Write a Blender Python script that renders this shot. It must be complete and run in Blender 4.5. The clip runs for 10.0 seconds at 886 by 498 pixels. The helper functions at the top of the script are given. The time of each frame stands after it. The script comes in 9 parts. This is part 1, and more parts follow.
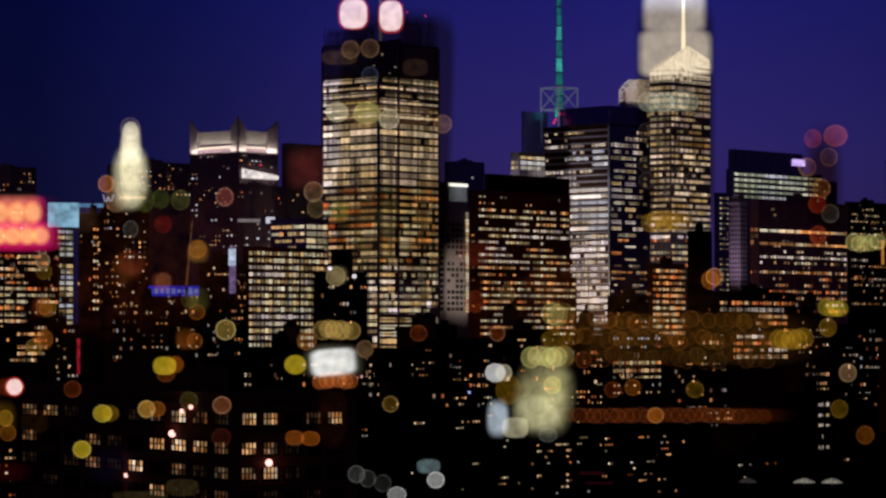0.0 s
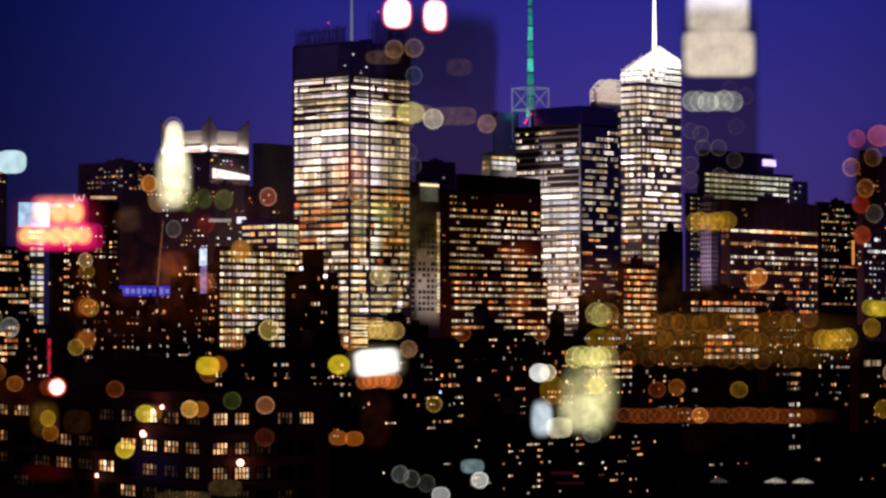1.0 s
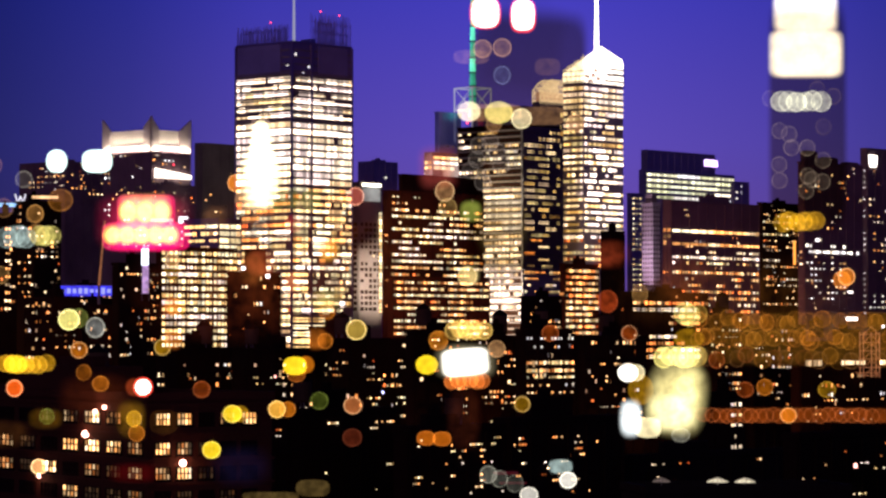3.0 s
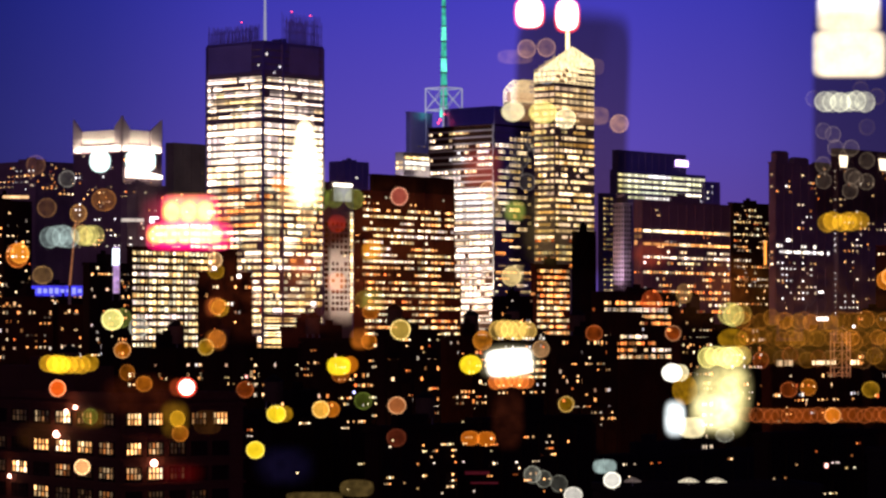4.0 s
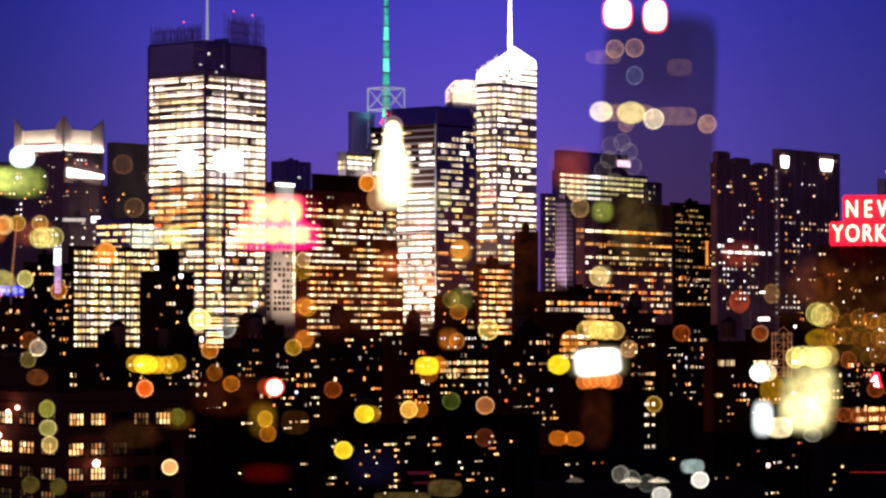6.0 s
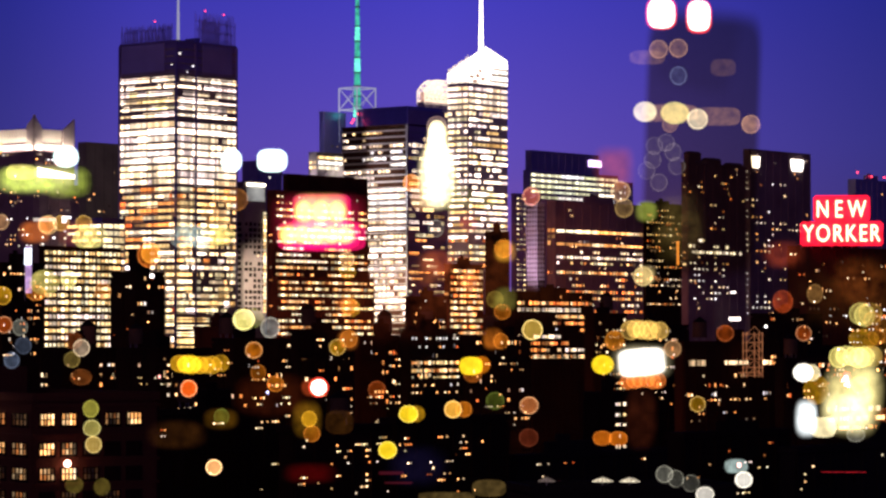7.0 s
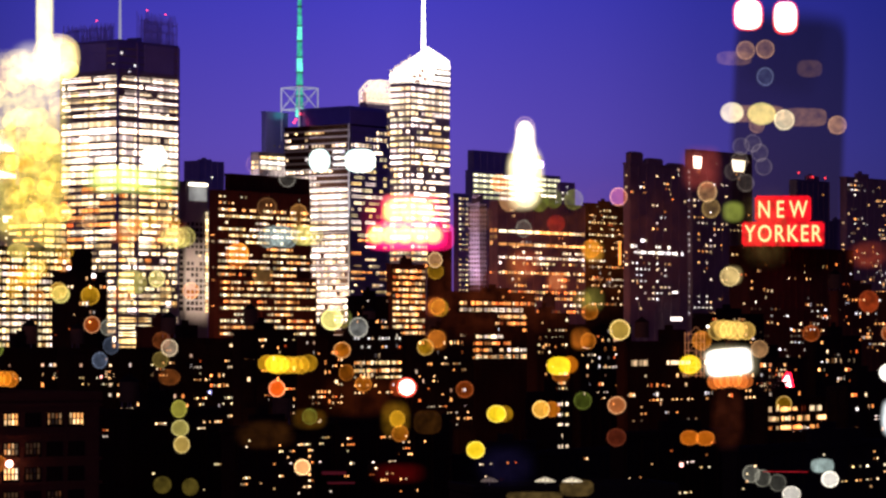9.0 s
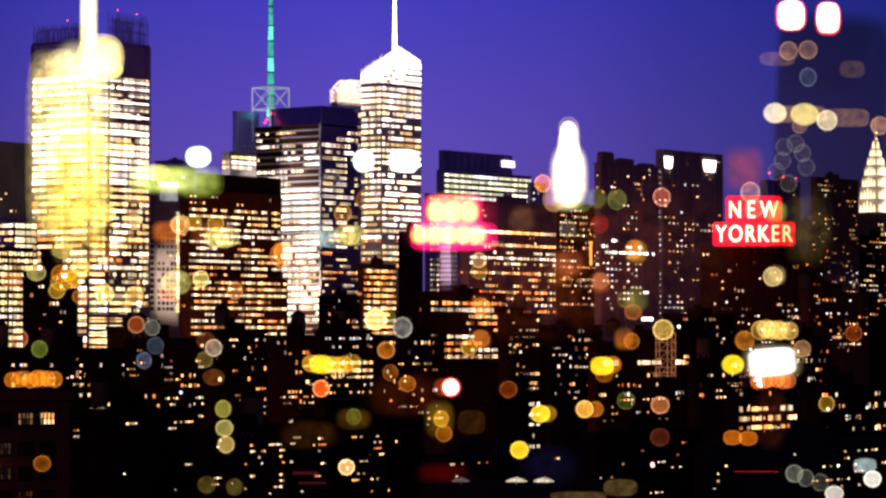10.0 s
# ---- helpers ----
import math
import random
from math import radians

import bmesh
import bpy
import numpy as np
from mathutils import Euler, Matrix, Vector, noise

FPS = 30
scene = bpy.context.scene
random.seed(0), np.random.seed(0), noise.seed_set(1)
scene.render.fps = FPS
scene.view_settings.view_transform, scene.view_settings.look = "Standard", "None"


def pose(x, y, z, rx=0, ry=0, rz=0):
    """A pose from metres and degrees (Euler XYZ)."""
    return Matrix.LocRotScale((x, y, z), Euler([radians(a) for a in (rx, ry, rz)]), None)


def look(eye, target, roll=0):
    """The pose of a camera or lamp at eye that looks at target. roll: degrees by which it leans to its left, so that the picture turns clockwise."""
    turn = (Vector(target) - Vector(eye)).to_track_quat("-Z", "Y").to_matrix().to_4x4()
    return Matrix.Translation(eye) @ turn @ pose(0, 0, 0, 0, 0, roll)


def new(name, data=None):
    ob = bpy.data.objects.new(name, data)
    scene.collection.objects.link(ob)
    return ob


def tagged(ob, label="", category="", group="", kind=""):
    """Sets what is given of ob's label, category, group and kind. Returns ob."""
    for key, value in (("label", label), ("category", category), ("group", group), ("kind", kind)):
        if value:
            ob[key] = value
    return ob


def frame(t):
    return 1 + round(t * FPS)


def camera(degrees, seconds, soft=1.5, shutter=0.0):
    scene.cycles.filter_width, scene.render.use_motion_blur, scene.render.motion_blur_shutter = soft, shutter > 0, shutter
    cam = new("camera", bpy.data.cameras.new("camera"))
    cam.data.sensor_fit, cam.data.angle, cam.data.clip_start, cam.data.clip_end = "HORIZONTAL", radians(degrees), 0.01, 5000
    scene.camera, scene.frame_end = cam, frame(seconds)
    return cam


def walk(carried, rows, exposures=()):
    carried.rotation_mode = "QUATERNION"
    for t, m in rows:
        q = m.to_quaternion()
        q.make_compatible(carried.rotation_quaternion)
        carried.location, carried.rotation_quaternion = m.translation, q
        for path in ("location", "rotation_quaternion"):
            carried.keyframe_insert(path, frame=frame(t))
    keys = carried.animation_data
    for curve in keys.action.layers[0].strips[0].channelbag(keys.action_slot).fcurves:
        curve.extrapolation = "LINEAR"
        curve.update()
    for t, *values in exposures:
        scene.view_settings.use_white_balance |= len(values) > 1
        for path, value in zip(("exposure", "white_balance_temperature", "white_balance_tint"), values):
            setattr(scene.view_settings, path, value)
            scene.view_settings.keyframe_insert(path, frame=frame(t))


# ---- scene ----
cam = camera(17.02, 10.0, soft=2.5)
cam.data.dof.use_dof = True
cam.data.dof.focus_distance = 1500
cam.data.dof.aperture_fstop = 80
scene.cycles.transparent_max_bounces = 48
PITCH = 90 + 1.738
EYE_Z = 74.0
walk(cam, [(t, pose(-0.0742 * (t - 5), 0, EYE_Z, PITCH, 0, -0.5612 * (t - 5))) for t in (0.0, 2.5, 5.0, 7.5, 10.0)],
     exposures=[(0.0, -1.82, 6000, 10), (0.5, -1.4, 6050, 10), (1.0, -0.98, 6150, 10), (1.5, -0.59, 6350, 10), (2.0, -0.14, 6550, 10), (2.5, 0.22, 6750, 10), (10.0, 0.24, 6850, 12)])

# ---- dusk sky ----
world = bpy.data.worlds.new("dusk")
scene.world = world
world.use_nodes = True
wn, wl = world.node_tree.nodes, world.node_tree.links
wn.clear()
w_out = wn.new("ShaderNodeOutputWorld")
w_bg = wn.new("ShaderNodeBackground")
w_co = wn.new("ShaderNodeTexCoord")
w_sep = wn.new("ShaderNodeSeparateXYZ")
w_ramp = wn.new("ShaderNodeValToRGB")
wl.new(w_co.outputs["Generated"], w_sep.inputs[0])
wl.new(w_sep.outputs["Z"], w_ramp.inputs[0])
w_side, w_mul = wn.new("ShaderNodeValToRGB"), wn.new("ShaderNodeMix")
w_shift = wn.new("ShaderNodeMath")
w_shift.inputs[1].default_value = 0.5
wl.new(w_sep.outputs["X"], w_shift.inputs[0])
wl.new(w_shift.outputs[0], w_side.inputs[0])
# the sky dims to both sides, fitted to the darker edges of the camera's view
side = w_side.color_ramp
side.elements[0].position, side.elements[0].color = 0.0, (0.2, 0.22, 0.28, 1)
side.elements[1].position, side.elements[1].color = 1.0, (0.2, 0.22, 0.28, 1)
for at, lev, warm in ((0.315, 0.24, 0.58), (0.345, 0.4, 0.68), (0.375, 0.57, 0.78), (0.42, 0.92, 0.98), (0.52, 1.16, 1.06), (0.59, 0.93, 0.98), (0.625, 0.71, 0.87), (0.66, 0.57, 0.76), (0.695, 0.44, 0.64)):
    e = side.elements.new(at)
    e.color = (lev * warm, lev, lev * (1.1 - warm * 0.1), 1)
w_mul.data_type, w_mul.blend_type = "RGBA", "MULTIPLY"
w_mul.inputs[0].default_value = 1.0
wl.new(w_ramp.outputs[0], w_mul.inputs[6])
wl.new(w_side.outputs[0], w_mul.inputs[7])
wl.new(w_mul.outputs[2], w_bg.inputs[0])
wl.new(w_bg.outputs[0], w_out.inputs[0])
ramp = w_ramp.color_ramp
ramp.elements[0].position, ramp.elements[0].color = 0.0, (0.06, 0.035, 0.2, 1)
ramp.elements[1].position, ramp.elements[1].color = 1.0, (0.001, 0.001, 0.008, 1)
for at, col in ((0.035, (0.1, 0.054, 0.3)), (0.065, (0.08, 0.053, 0.38)), (0.115, (0.04, 0.036, 0.4)), (0.18, (0.026, 0.026, 0.33)), (0.4, (0.007, 0.007, 0.06))):
    e = ramp.elements.new(at)
    e.color = (*col, 1)
w_bg.inputs[1].default_value = 1.0
after_sun = bpy.data.lights.new("afterglow", "SUN")
after_sun.energy, after_sun.angle, after_sun.color = 0.25, radians(40), (0.88, 0.46, 0.74)
new("afterglow", after_sun).matrix_world = look((-60, -300, 330), (300, 1100, 90))


# ---- materials ----
def nodes_of(name):
    m = bpy.data.materials.new(name)
    m.use_nodes = True
    n, l = m.node_tree.nodes, m.node_tree.links
    return m, n, l, n["Principled BSDF"]


def masonry(name, dark, light, scale=0.35, rough=0.85, metal=0.0):
    """Wall surface with broad stains and fine grain."""
    m, n, l, b = nodes_of(name)
    geo = n.new("ShaderNodeNewGeometry")
    big, fine = n.new("ShaderNodeTexNoise"), n.new("ShaderNodeTexNoise")
    big.inputs["Scale"].default_value, fine.inputs["Scale"].default_value = 0.045, scale * 4
    big.inputs["Detail"].default_value, fine.inputs["Detail"].default_value = 4, 5
    mix = n.new("ShaderNodeMix")
    mix.data_type = "RGBA"
    add = n.new("ShaderNodeMath")
    add.operation = "MULTIPLY_ADD"
    add.inputs[1].default_value = 0.45
    ramp = n.new("ShaderNodeMapRange")
    ramp.inputs["From Min"].default_value, ramp.inputs["From Max"].default_value = 0.45, 1.0
    for t in (big, fine):
        l.new(geo.outputs["Position"], t.inputs["Vector"])
    l.new(fine.outputs[0], add.inputs[0])
    l.new(big.outputs[0], add.inputs[2])
    l.new(add.outputs[0], ramp.inputs[0])
    l.new(ramp.outputs[0], mix.inputs[0])
    mix.inputs[6].default_value, mix.inputs[7].default_value = (*dark, 1), (*light, 1)
    l.new(mix.outputs[2], b.inputs["Base Color"])
    bump = n.new("ShaderNodeBump")
    bump.inputs["Strength"].default_value, bump.inputs["Distance"].default_value = 0.4, 0.3
    l.new(fine.outputs[0], bump.inputs["Height"])
    l.new(bump.outputs[0], b.inputs["Normal"])
    b.inputs["Roughness"].default_value, b.inputs["Metallic"].default_value = rough, metal
    b.inputs["Specular IOR Level"].default_value = 0.5 if metal else 0.12
    return m


def room_light(name, colours, low, high, cell=2.2, bay_low=0.35):
    """Lit rooms behind glass: each window has its own lamp colour and level, and each bay of it a little of its own."""
    m, n, l, b = nodes_of(name)
    info, geo = n.new("ShaderNodeObjectInfo"), n.new("ShaderNodeNewGeometry")
    ramp = n.new("ShaderNodeValToRGB")
    ramp.color_ramp.interpolation = "LINEAR"
    els = ramp.color_ramp.elements
    while len(els) < len(colours):
        els.new(0.5)
    for i, c in enumerate(colours):
        els[i].position, els[i].color = i / max(1, len(colours) - 1), (*c, 1)
    own, turn_over = n.new("ShaderNodeMath"), n.new("ShaderNodeMath")
    turn_over.operation = "FRACT"
    l.new(info.outputs["Random"], own.inputs[0])
    l.new(geo.outputs["Random Per Island"], own.inputs[1])
    l.new(own.outputs[0], turn_over.inputs[0])
    l.new(turn_over.outputs[0], ramp.inputs[0])
    snap, white = n.new("ShaderNodeVectorMath"), n.new("ShaderNodeTexWhiteNoise")
    snap.operation = "SNAP"
    snap.inputs[1].default_value = (cell, cell, 60)
    l.new(geo.outputs["Position"], snap.inputs[0])
    l.new(snap.outputs[0], white.inputs["Vector"])
    soft = n.new("ShaderNodeTexNoise")
    soft.inputs["Scale"].default_value, soft.inputs["Detail"].default_value = 0.9, 3
    l.new(geo.outputs["Position"], soft.inputs["Vector"])
    mul = n.new("ShaderNodeMath")
    mul.operation = "MULTIPLY"
    l.new(turn_over.outputs[0], mul.inputs[0])
    mul.inputs[1].default_value = 7.31
    fr = n.new("ShaderNodeMath")
    fr.operation = "FRACT"
    l.new(mul.outputs[0], fr.inputs[0])
    lev = n.new("ShaderNodeMapRange")
    lev.inputs["To Min"].default_value, lev.inputs["To Max"].default_value = low, high
    l.new(fr.outputs[0], lev.inputs[0])
    bay = n.new("ShaderNodeMapRange")
    bay.inputs["To Min"].default_value, bay.inputs["To Max"].default_value = bay_low, 1.3
    l.new(white.outputs[0], bay.inputs[0])
    m1, m2 = n.new("ShaderNodeMath"), n.new("ShaderNodeMath")
    m1.operation = m2.operation = "MULTIPLY"
    l.new(lev.outputs[0], m1.inputs[0])
    l.new(bay.outputs[0], m1.inputs[1])
    l.new(m1.outputs[0], m2.inputs[0])
    sr = n.new("ShaderNodeMapRange")
    sr.inputs["From Min"].default_value, sr.inputs["From Max"].default_value = 0.3, 0.7
    sr.inputs["To Min"].default_value, sr.inputs["To Max"].default_value = 0.55, 1.35
    l.new(soft.outputs[0], sr.inputs[0])
    l.new(sr.outputs[0], m2.inputs[1])
    l.new(ramp.outputs[0], b.inputs["Emission Color"])
    l.new(m2.outputs[0], b.inputs["Emission Strength"])
    b.inputs["Base Color"].default_value, b.inputs["Roughness"].default_value = (0.03, 0.03, 0.035, 1), 0.15
    return m


def lamp_light(name, colour, strength, grain=0.0):
    m, n, l, b = nodes_of(name)
    b.inputs["Base Color"].default_value = (*[0.4 * c + 0.05 for c in colour], 1)
    b.inputs["Emission Color"].default_value, b.inputs["Emission Strength"].default_value = (*colour, 1), strength
    if grain:
        geo, t, r = n.new("ShaderNodeNewGeometry"), n.new("ShaderNodeTexNoise"), n.new("ShaderNodeMapRange")
        t.inputs["Scale"].default_value, t.inputs["Detail"].default_value = grain, 4
        r.inputs["From Min"].default_value, r.inputs["From Max"].default_value = 0.3, 0.7
        r.inputs["To Min"].default_value, r.inputs["To Max"].default_value = strength * 0.4, strength * 1.5
        l.new(geo.outputs["Position"], t.inputs["Vector"])
        l.new(t.outputs[0], r.inputs[0])
        l.new(r.outputs[0], b.inputs["Emission Strength"])
    return m


MAT = {
    "dark_glass": masonry("dark_curtain_wall", (0.22, 0.18, 0.29), (0.34, 0.28, 0.42), 0.2, 0.3, 0.65),
    # bluer copy of dark_glass: the sky's reflection on tower tops put into its colour
    "sky_tint_glass": masonry("sky_tinted_dark_glass", (0.2, 0.2, 0.42), (0.3, 0.3, 0.6), 0.2, 0.28, 0.7),
    "grey": masonry("grey_concrete", (0.1, 0.085, 0.085), (0.2, 0.17, 0.16)),
    # brown, black and tar: night shade on the near blocks put into the colours
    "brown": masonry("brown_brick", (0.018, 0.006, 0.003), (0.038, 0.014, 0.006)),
    # violet haze over the far towers is put into this base colour
    "haze_grey": masonry("hazed_concrete", (0.15, 0.104, 0.122), (0.27, 0.185, 0.21)),
    "loft_brick": masonry("lamplit_brown_brick", (0.04, 0.015, 0.009), (0.085, 0.032, 0.019), 0.6),
    "rust": masonry("rust_brick", (0.05, 0.016, 0.009), (0.1, 0.034, 0.018)),
    "black": masonry("shade_dark_brick", (0.006, 0.003, 0.002), (0.016, 0.008, 0.005)),
    "pale": masonry("pale_limestone", (0.2, 0.18, 0.17), (0.34, 0.31, 0.3)),
    "crystal": masonry("pale_crystal_glass", (0.3, 0.25, 0.34), (0.5, 0.43, 0.55), 0.2, 0.4),
    "steel": masonry("galvanised_steel", (0.18, 0.18, 0.2), (0.32, 0.32, 0.34), 0.6, 0.5, 0.6),
    "asphalt": masonry("street_asphalt", (0.03, 0.028, 0.027), (0.07, 0.065, 0.06), 0.3),
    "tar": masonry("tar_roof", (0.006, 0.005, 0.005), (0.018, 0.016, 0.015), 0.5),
    "timber": masonry("weathered_timber", (0.05, 0.032, 0.02), (0.12, 0.08, 0.05), 0.8),
    "warm": room_light("warm_rooms", [(1, 0.3, 0.07), (1, 0.44, 0.14), (1, 0.58, 0.27), (1, 0.78, 0.5)], 0.5, 4.2),
    "bright": room_light("bright_offices", [(1, 0.54, 0.18), (1, 0.68, 0.3), (1, 0.79, 0.44), (1, 0.88, 0.62)], 0.6, 3.2),
    "white_room": room_light("white_offices", [(1, 0.66, 0.36), (1, 0.75, 0.5), (1, 0.8, 0.64), (1, 0.75, 0.74)], 0.9, 3.6, 2.2, 0.25),
    "fresh": room_light("greenish_offices", [(0.9, 0.9, 0.5), (1, 0.95, 0.66), (0.95, 1, 0.75)], 0.7, 2.6, 2.2, 0.3),
    "glare_room": room_light("glaring_offices", [(1, 0.7, 0.46), (1, 0.77, 0.58), (1, 0.8, 0.66), (1, 0.76, 0.74)], 2.0, 6.0, 2.2, 0.6),
    "cool": room_light("cool_offices", [(0.85, 0.82, 1.0), (1, 0.92, 0.8), (0.95, 0.9, 1), (1, 0.86, 0.62)], 1.1, 3.2),
    "amber": room_light("amber_rooms", [(1, 0.14, 0.03), (1, 0.3, 0.07), (1, 0.46, 0.16), (1, 0.74, 0.46)], 0.3, 3.8),
    "pin_white": room_light("pale_small_rooms", [(1, 0.5, 0.3), (1, 0.8, 0.6), (0.9, 0.85, 1.0)], 0.2, 1.9),
    "dim": room_light("dim_rooms", [(0.9, 0.35, 0.12), (1, 0.6, 0.3), (0.8, 0.7, 0.6)], 0.04, 0.5),
    "white_lamp": lamp_light("white_floodlight", (1, 0.93, 0.85), 4),
    "red_lamp": lamp_light("red_beacon", (1, 0.05, 0.1), 4),
}


# ---- builders ----
def part(name, bm, material, parent=None, label="", local=None):
    me = bpy.data.meshes.new(name)
    bm.to_mesh(me)
    bm.free()
    me.materials.append(MAT[material] if isinstance(material, str) else material)
    ob = new(name, me)
    ob.parent = parent
    if local is not None:
        ob.matrix_basis = local
    return tagged(ob, label) if label else ob


def box(bm, x0, x1, y0, y1, z0, z1, bevel=0.0):
    made = bmesh.ops.create_cube(bm, size=1, matrix=Matrix.LocRotScale(((x0 + x1) / 2, (y0 + y1) / 2, (z0 + z1) / 2), None, (x1 - x0, y1 - y0, z1 - z0)))
    if bevel:
        edges = {e for v in made["verts"] for e in v.link_edges}
        bmesh.ops.bevel(bm, geom=list(edges), offset=bevel, segments=2, affect="EDGES")


def rod(bm, a, b, r0, r1=None, n=8):
    a, b = Vector(a), Vector(b)
    m = Matrix.Translation((a + b) / 2) @ (b - a).to_track_quat("Z", "Y").to_matrix().to_4x4()
    bmesh.ops.create_cone(bm, cap_ends=True, segments=n, radius1=r0, radius2=r0 if r1 is None else r1, depth=(b - a).length, matrix=m)


def loft_rings(bm, rings, close=True):
    """Joins rings of equal count, bottom to top, into a closed skin."""
    vs = [[bm.verts.new(p) for p in r] for r in rings]
    k = len(vs[0])
    for a, b in zip(vs, vs[1:]):
        for i in range(k):
            bm.faces.new((a[i], a[(i + 1) % k], b[(i + 1) % k], b[i]))
    if close:
        bm.faces.new(vs[0][::-1])
        bm.faces.new(vs[-1])


TURN = 50.0
PANE = {}


def pane_mesh(material):
    """One shared bevelled pane, a unit across, for every window with that light."""
    if material not in PANE:
        bm = bmesh.new()
        bmesh.ops.create_cube(bm, size=1)
        me = bpy.data.meshes.new("window")
        bm.to_mesh(me)
        bm.free()
        me.materials.append(MAT[material])
        PANE[material] = me
    return PANE[material]


def window(parent, side, at, z, w, h, material, proud=0.12, name="window"):
    """side: 's' is the face along local x, 'w' the face along local y; at: the window's middle along it."""
    ob = new(name, pane_mesh(material))
    ob.parent = parent
    if side == "s":
        ob.location, ob.scale = (at, -proud / 2, z), (w, 0.3, h)
    else:
        ob.location, ob.scale = (-proud / 2, at, z), (0.3, w, h)
    return ob


def lit_rows(parent, side, length, z0, z1, pitch, bay, fill, mats, wh=0.45, ww=0.8, keep=0.6, seed=0, margin=0.6, most=9, single=False, vary=(0.55, 1.35)):
    """Floors of windows; runs of lit bays share one ribbon of glass."""
    rnd = random.Random(seed)
    if single and wh < 0.35:
        wh, ww = wh * 0.85, ww * 0.8
    n = max(1, int((length - 2 * margin) / bay))
    step = (length - 2 * margin) / n
    z = z1 - pitch * 0.5
    clump, floor = {}, 0
    while z > z0:
        level = min(0.97, max(0.0, fill * rnd.uniform(*vary)))
        floor += 1
        usual = rnd.choice(mats)
        i = 0
        while i < n:
            mood = level
            if single and fill < 0.5:
                mood = min(0.9, level * clump.setdefault((floor // 3, i // 5), rnd.choice((0.15, 0.3, 0.7, 1.2, 2.2))))
            start = min(1.0, mood * (1 - keep) / (1 - mood))
            if rnd.random() < start:
                run = 1
                while i + run < n and run < most and rnd.random() < keep:
                    run += 1
                mat = usual if rnd.random() < 0.55 else rnd.choice(mats)
                for k in range(run if single else 1):
                    a = margin + (i + (k + 0.5 if single else run / 2)) * step
                    wide = step * ww * rnd.uniform(0.6, 1.15) if single else step * (run - 1) + step * ww
                    window(parent, side, a, z, wide, pitch * wh * rnd.uniform(0.7, 1.1), mat)
                i += run
                if rnd.random() < mood:
                    continue
            i += 1
        z -= pitch


UNIT = {}


def slab(name, material, parent, x0, x1, y0, y1, z0, z1):
    """One straight piece of a facade; alike pieces share a mesh."""
    if (name, material) not in UNIT:
        bm = bmesh.new()
        bmesh.ops.create_cube(bm, size=1)
        me = bpy.data.meshes.new(name)
        bm.to_mesh(me)
        bm.free()
        me.materials.append(MAT[material])
        UNIT[name, material] = me
    ob = new(name, UNIT[name, material])
    ob.parent = parent
    ob.location, ob.scale = ((x0 + x1) / 2, (y0 + y1) / 2, (z0 + z1) / 2), (x1 - x0, y1 - y0, z1 - z0)
    return ob


def sills(wall, parent, le, ln, z0, z1, pitch, depth=0.35, h=0.5):
    """Projecting floor bands round the two street faces."""
    z = z1 - pitch
    while z > z0:
        slab("floor_band", wall, parent, -depth, le, -depth, 0, z - h / 2, z + h / 2)
        if ln > 5:
            slab("floor_band", wall, parent, -depth, 0, 0, ln, z - h / 2, z + h / 2)
        z -= pitch


def pinpricks(parent, le, ln, z0, z1, count, mats, seed):
    """Small far windows in loose clumps over the two street faces, joined: too small to tell apart singly."""
    rnd = random.Random(seed)
    for mat in mats:
        bm = bmesh.new()
        done = 0
        while done < count // len(mats):
            side = "s" if rnd.random() < le / (le + ln * 0.8) or ln < 5 else "w"
            size = le if side == "s" else ln
            bays, floors = max(2, int(size / 1.7)), max(2, int((z1 - z0) / 3.0))
            i, j = rnd.randrange(bays), rnd.randrange(floors)
            for k in range(rnd.choice((1, 1, 2, 3, 5))):
                w, h = rnd.uniform(0.45, 1.1), rnd.uniform(0.6, 1.2)
                u, z = min(size - 1, max(1, (i + 0.5) * size / bays)), z1 - 1.2 - j * 3.0
                if side == "s":
                    box(bm, u - w / 2, u + w / 2, -0.1, 0.06, z - h / 2, z + h / 2)
                else:
                    box(bm, -0.1, 0.06, u - w / 2, u + w / 2, z - h / 2, z + h / 2)
                done += 1
                i, j = (i + rnd.choice((0, 1, 1, 2)), j + rnd.choice((0, 0, 0, 1)))
                if i >= bays or j >= floors:
                    break
        tagged(part("far_window", bm, mat, parent), "tiny lit windows", kind="stuff")


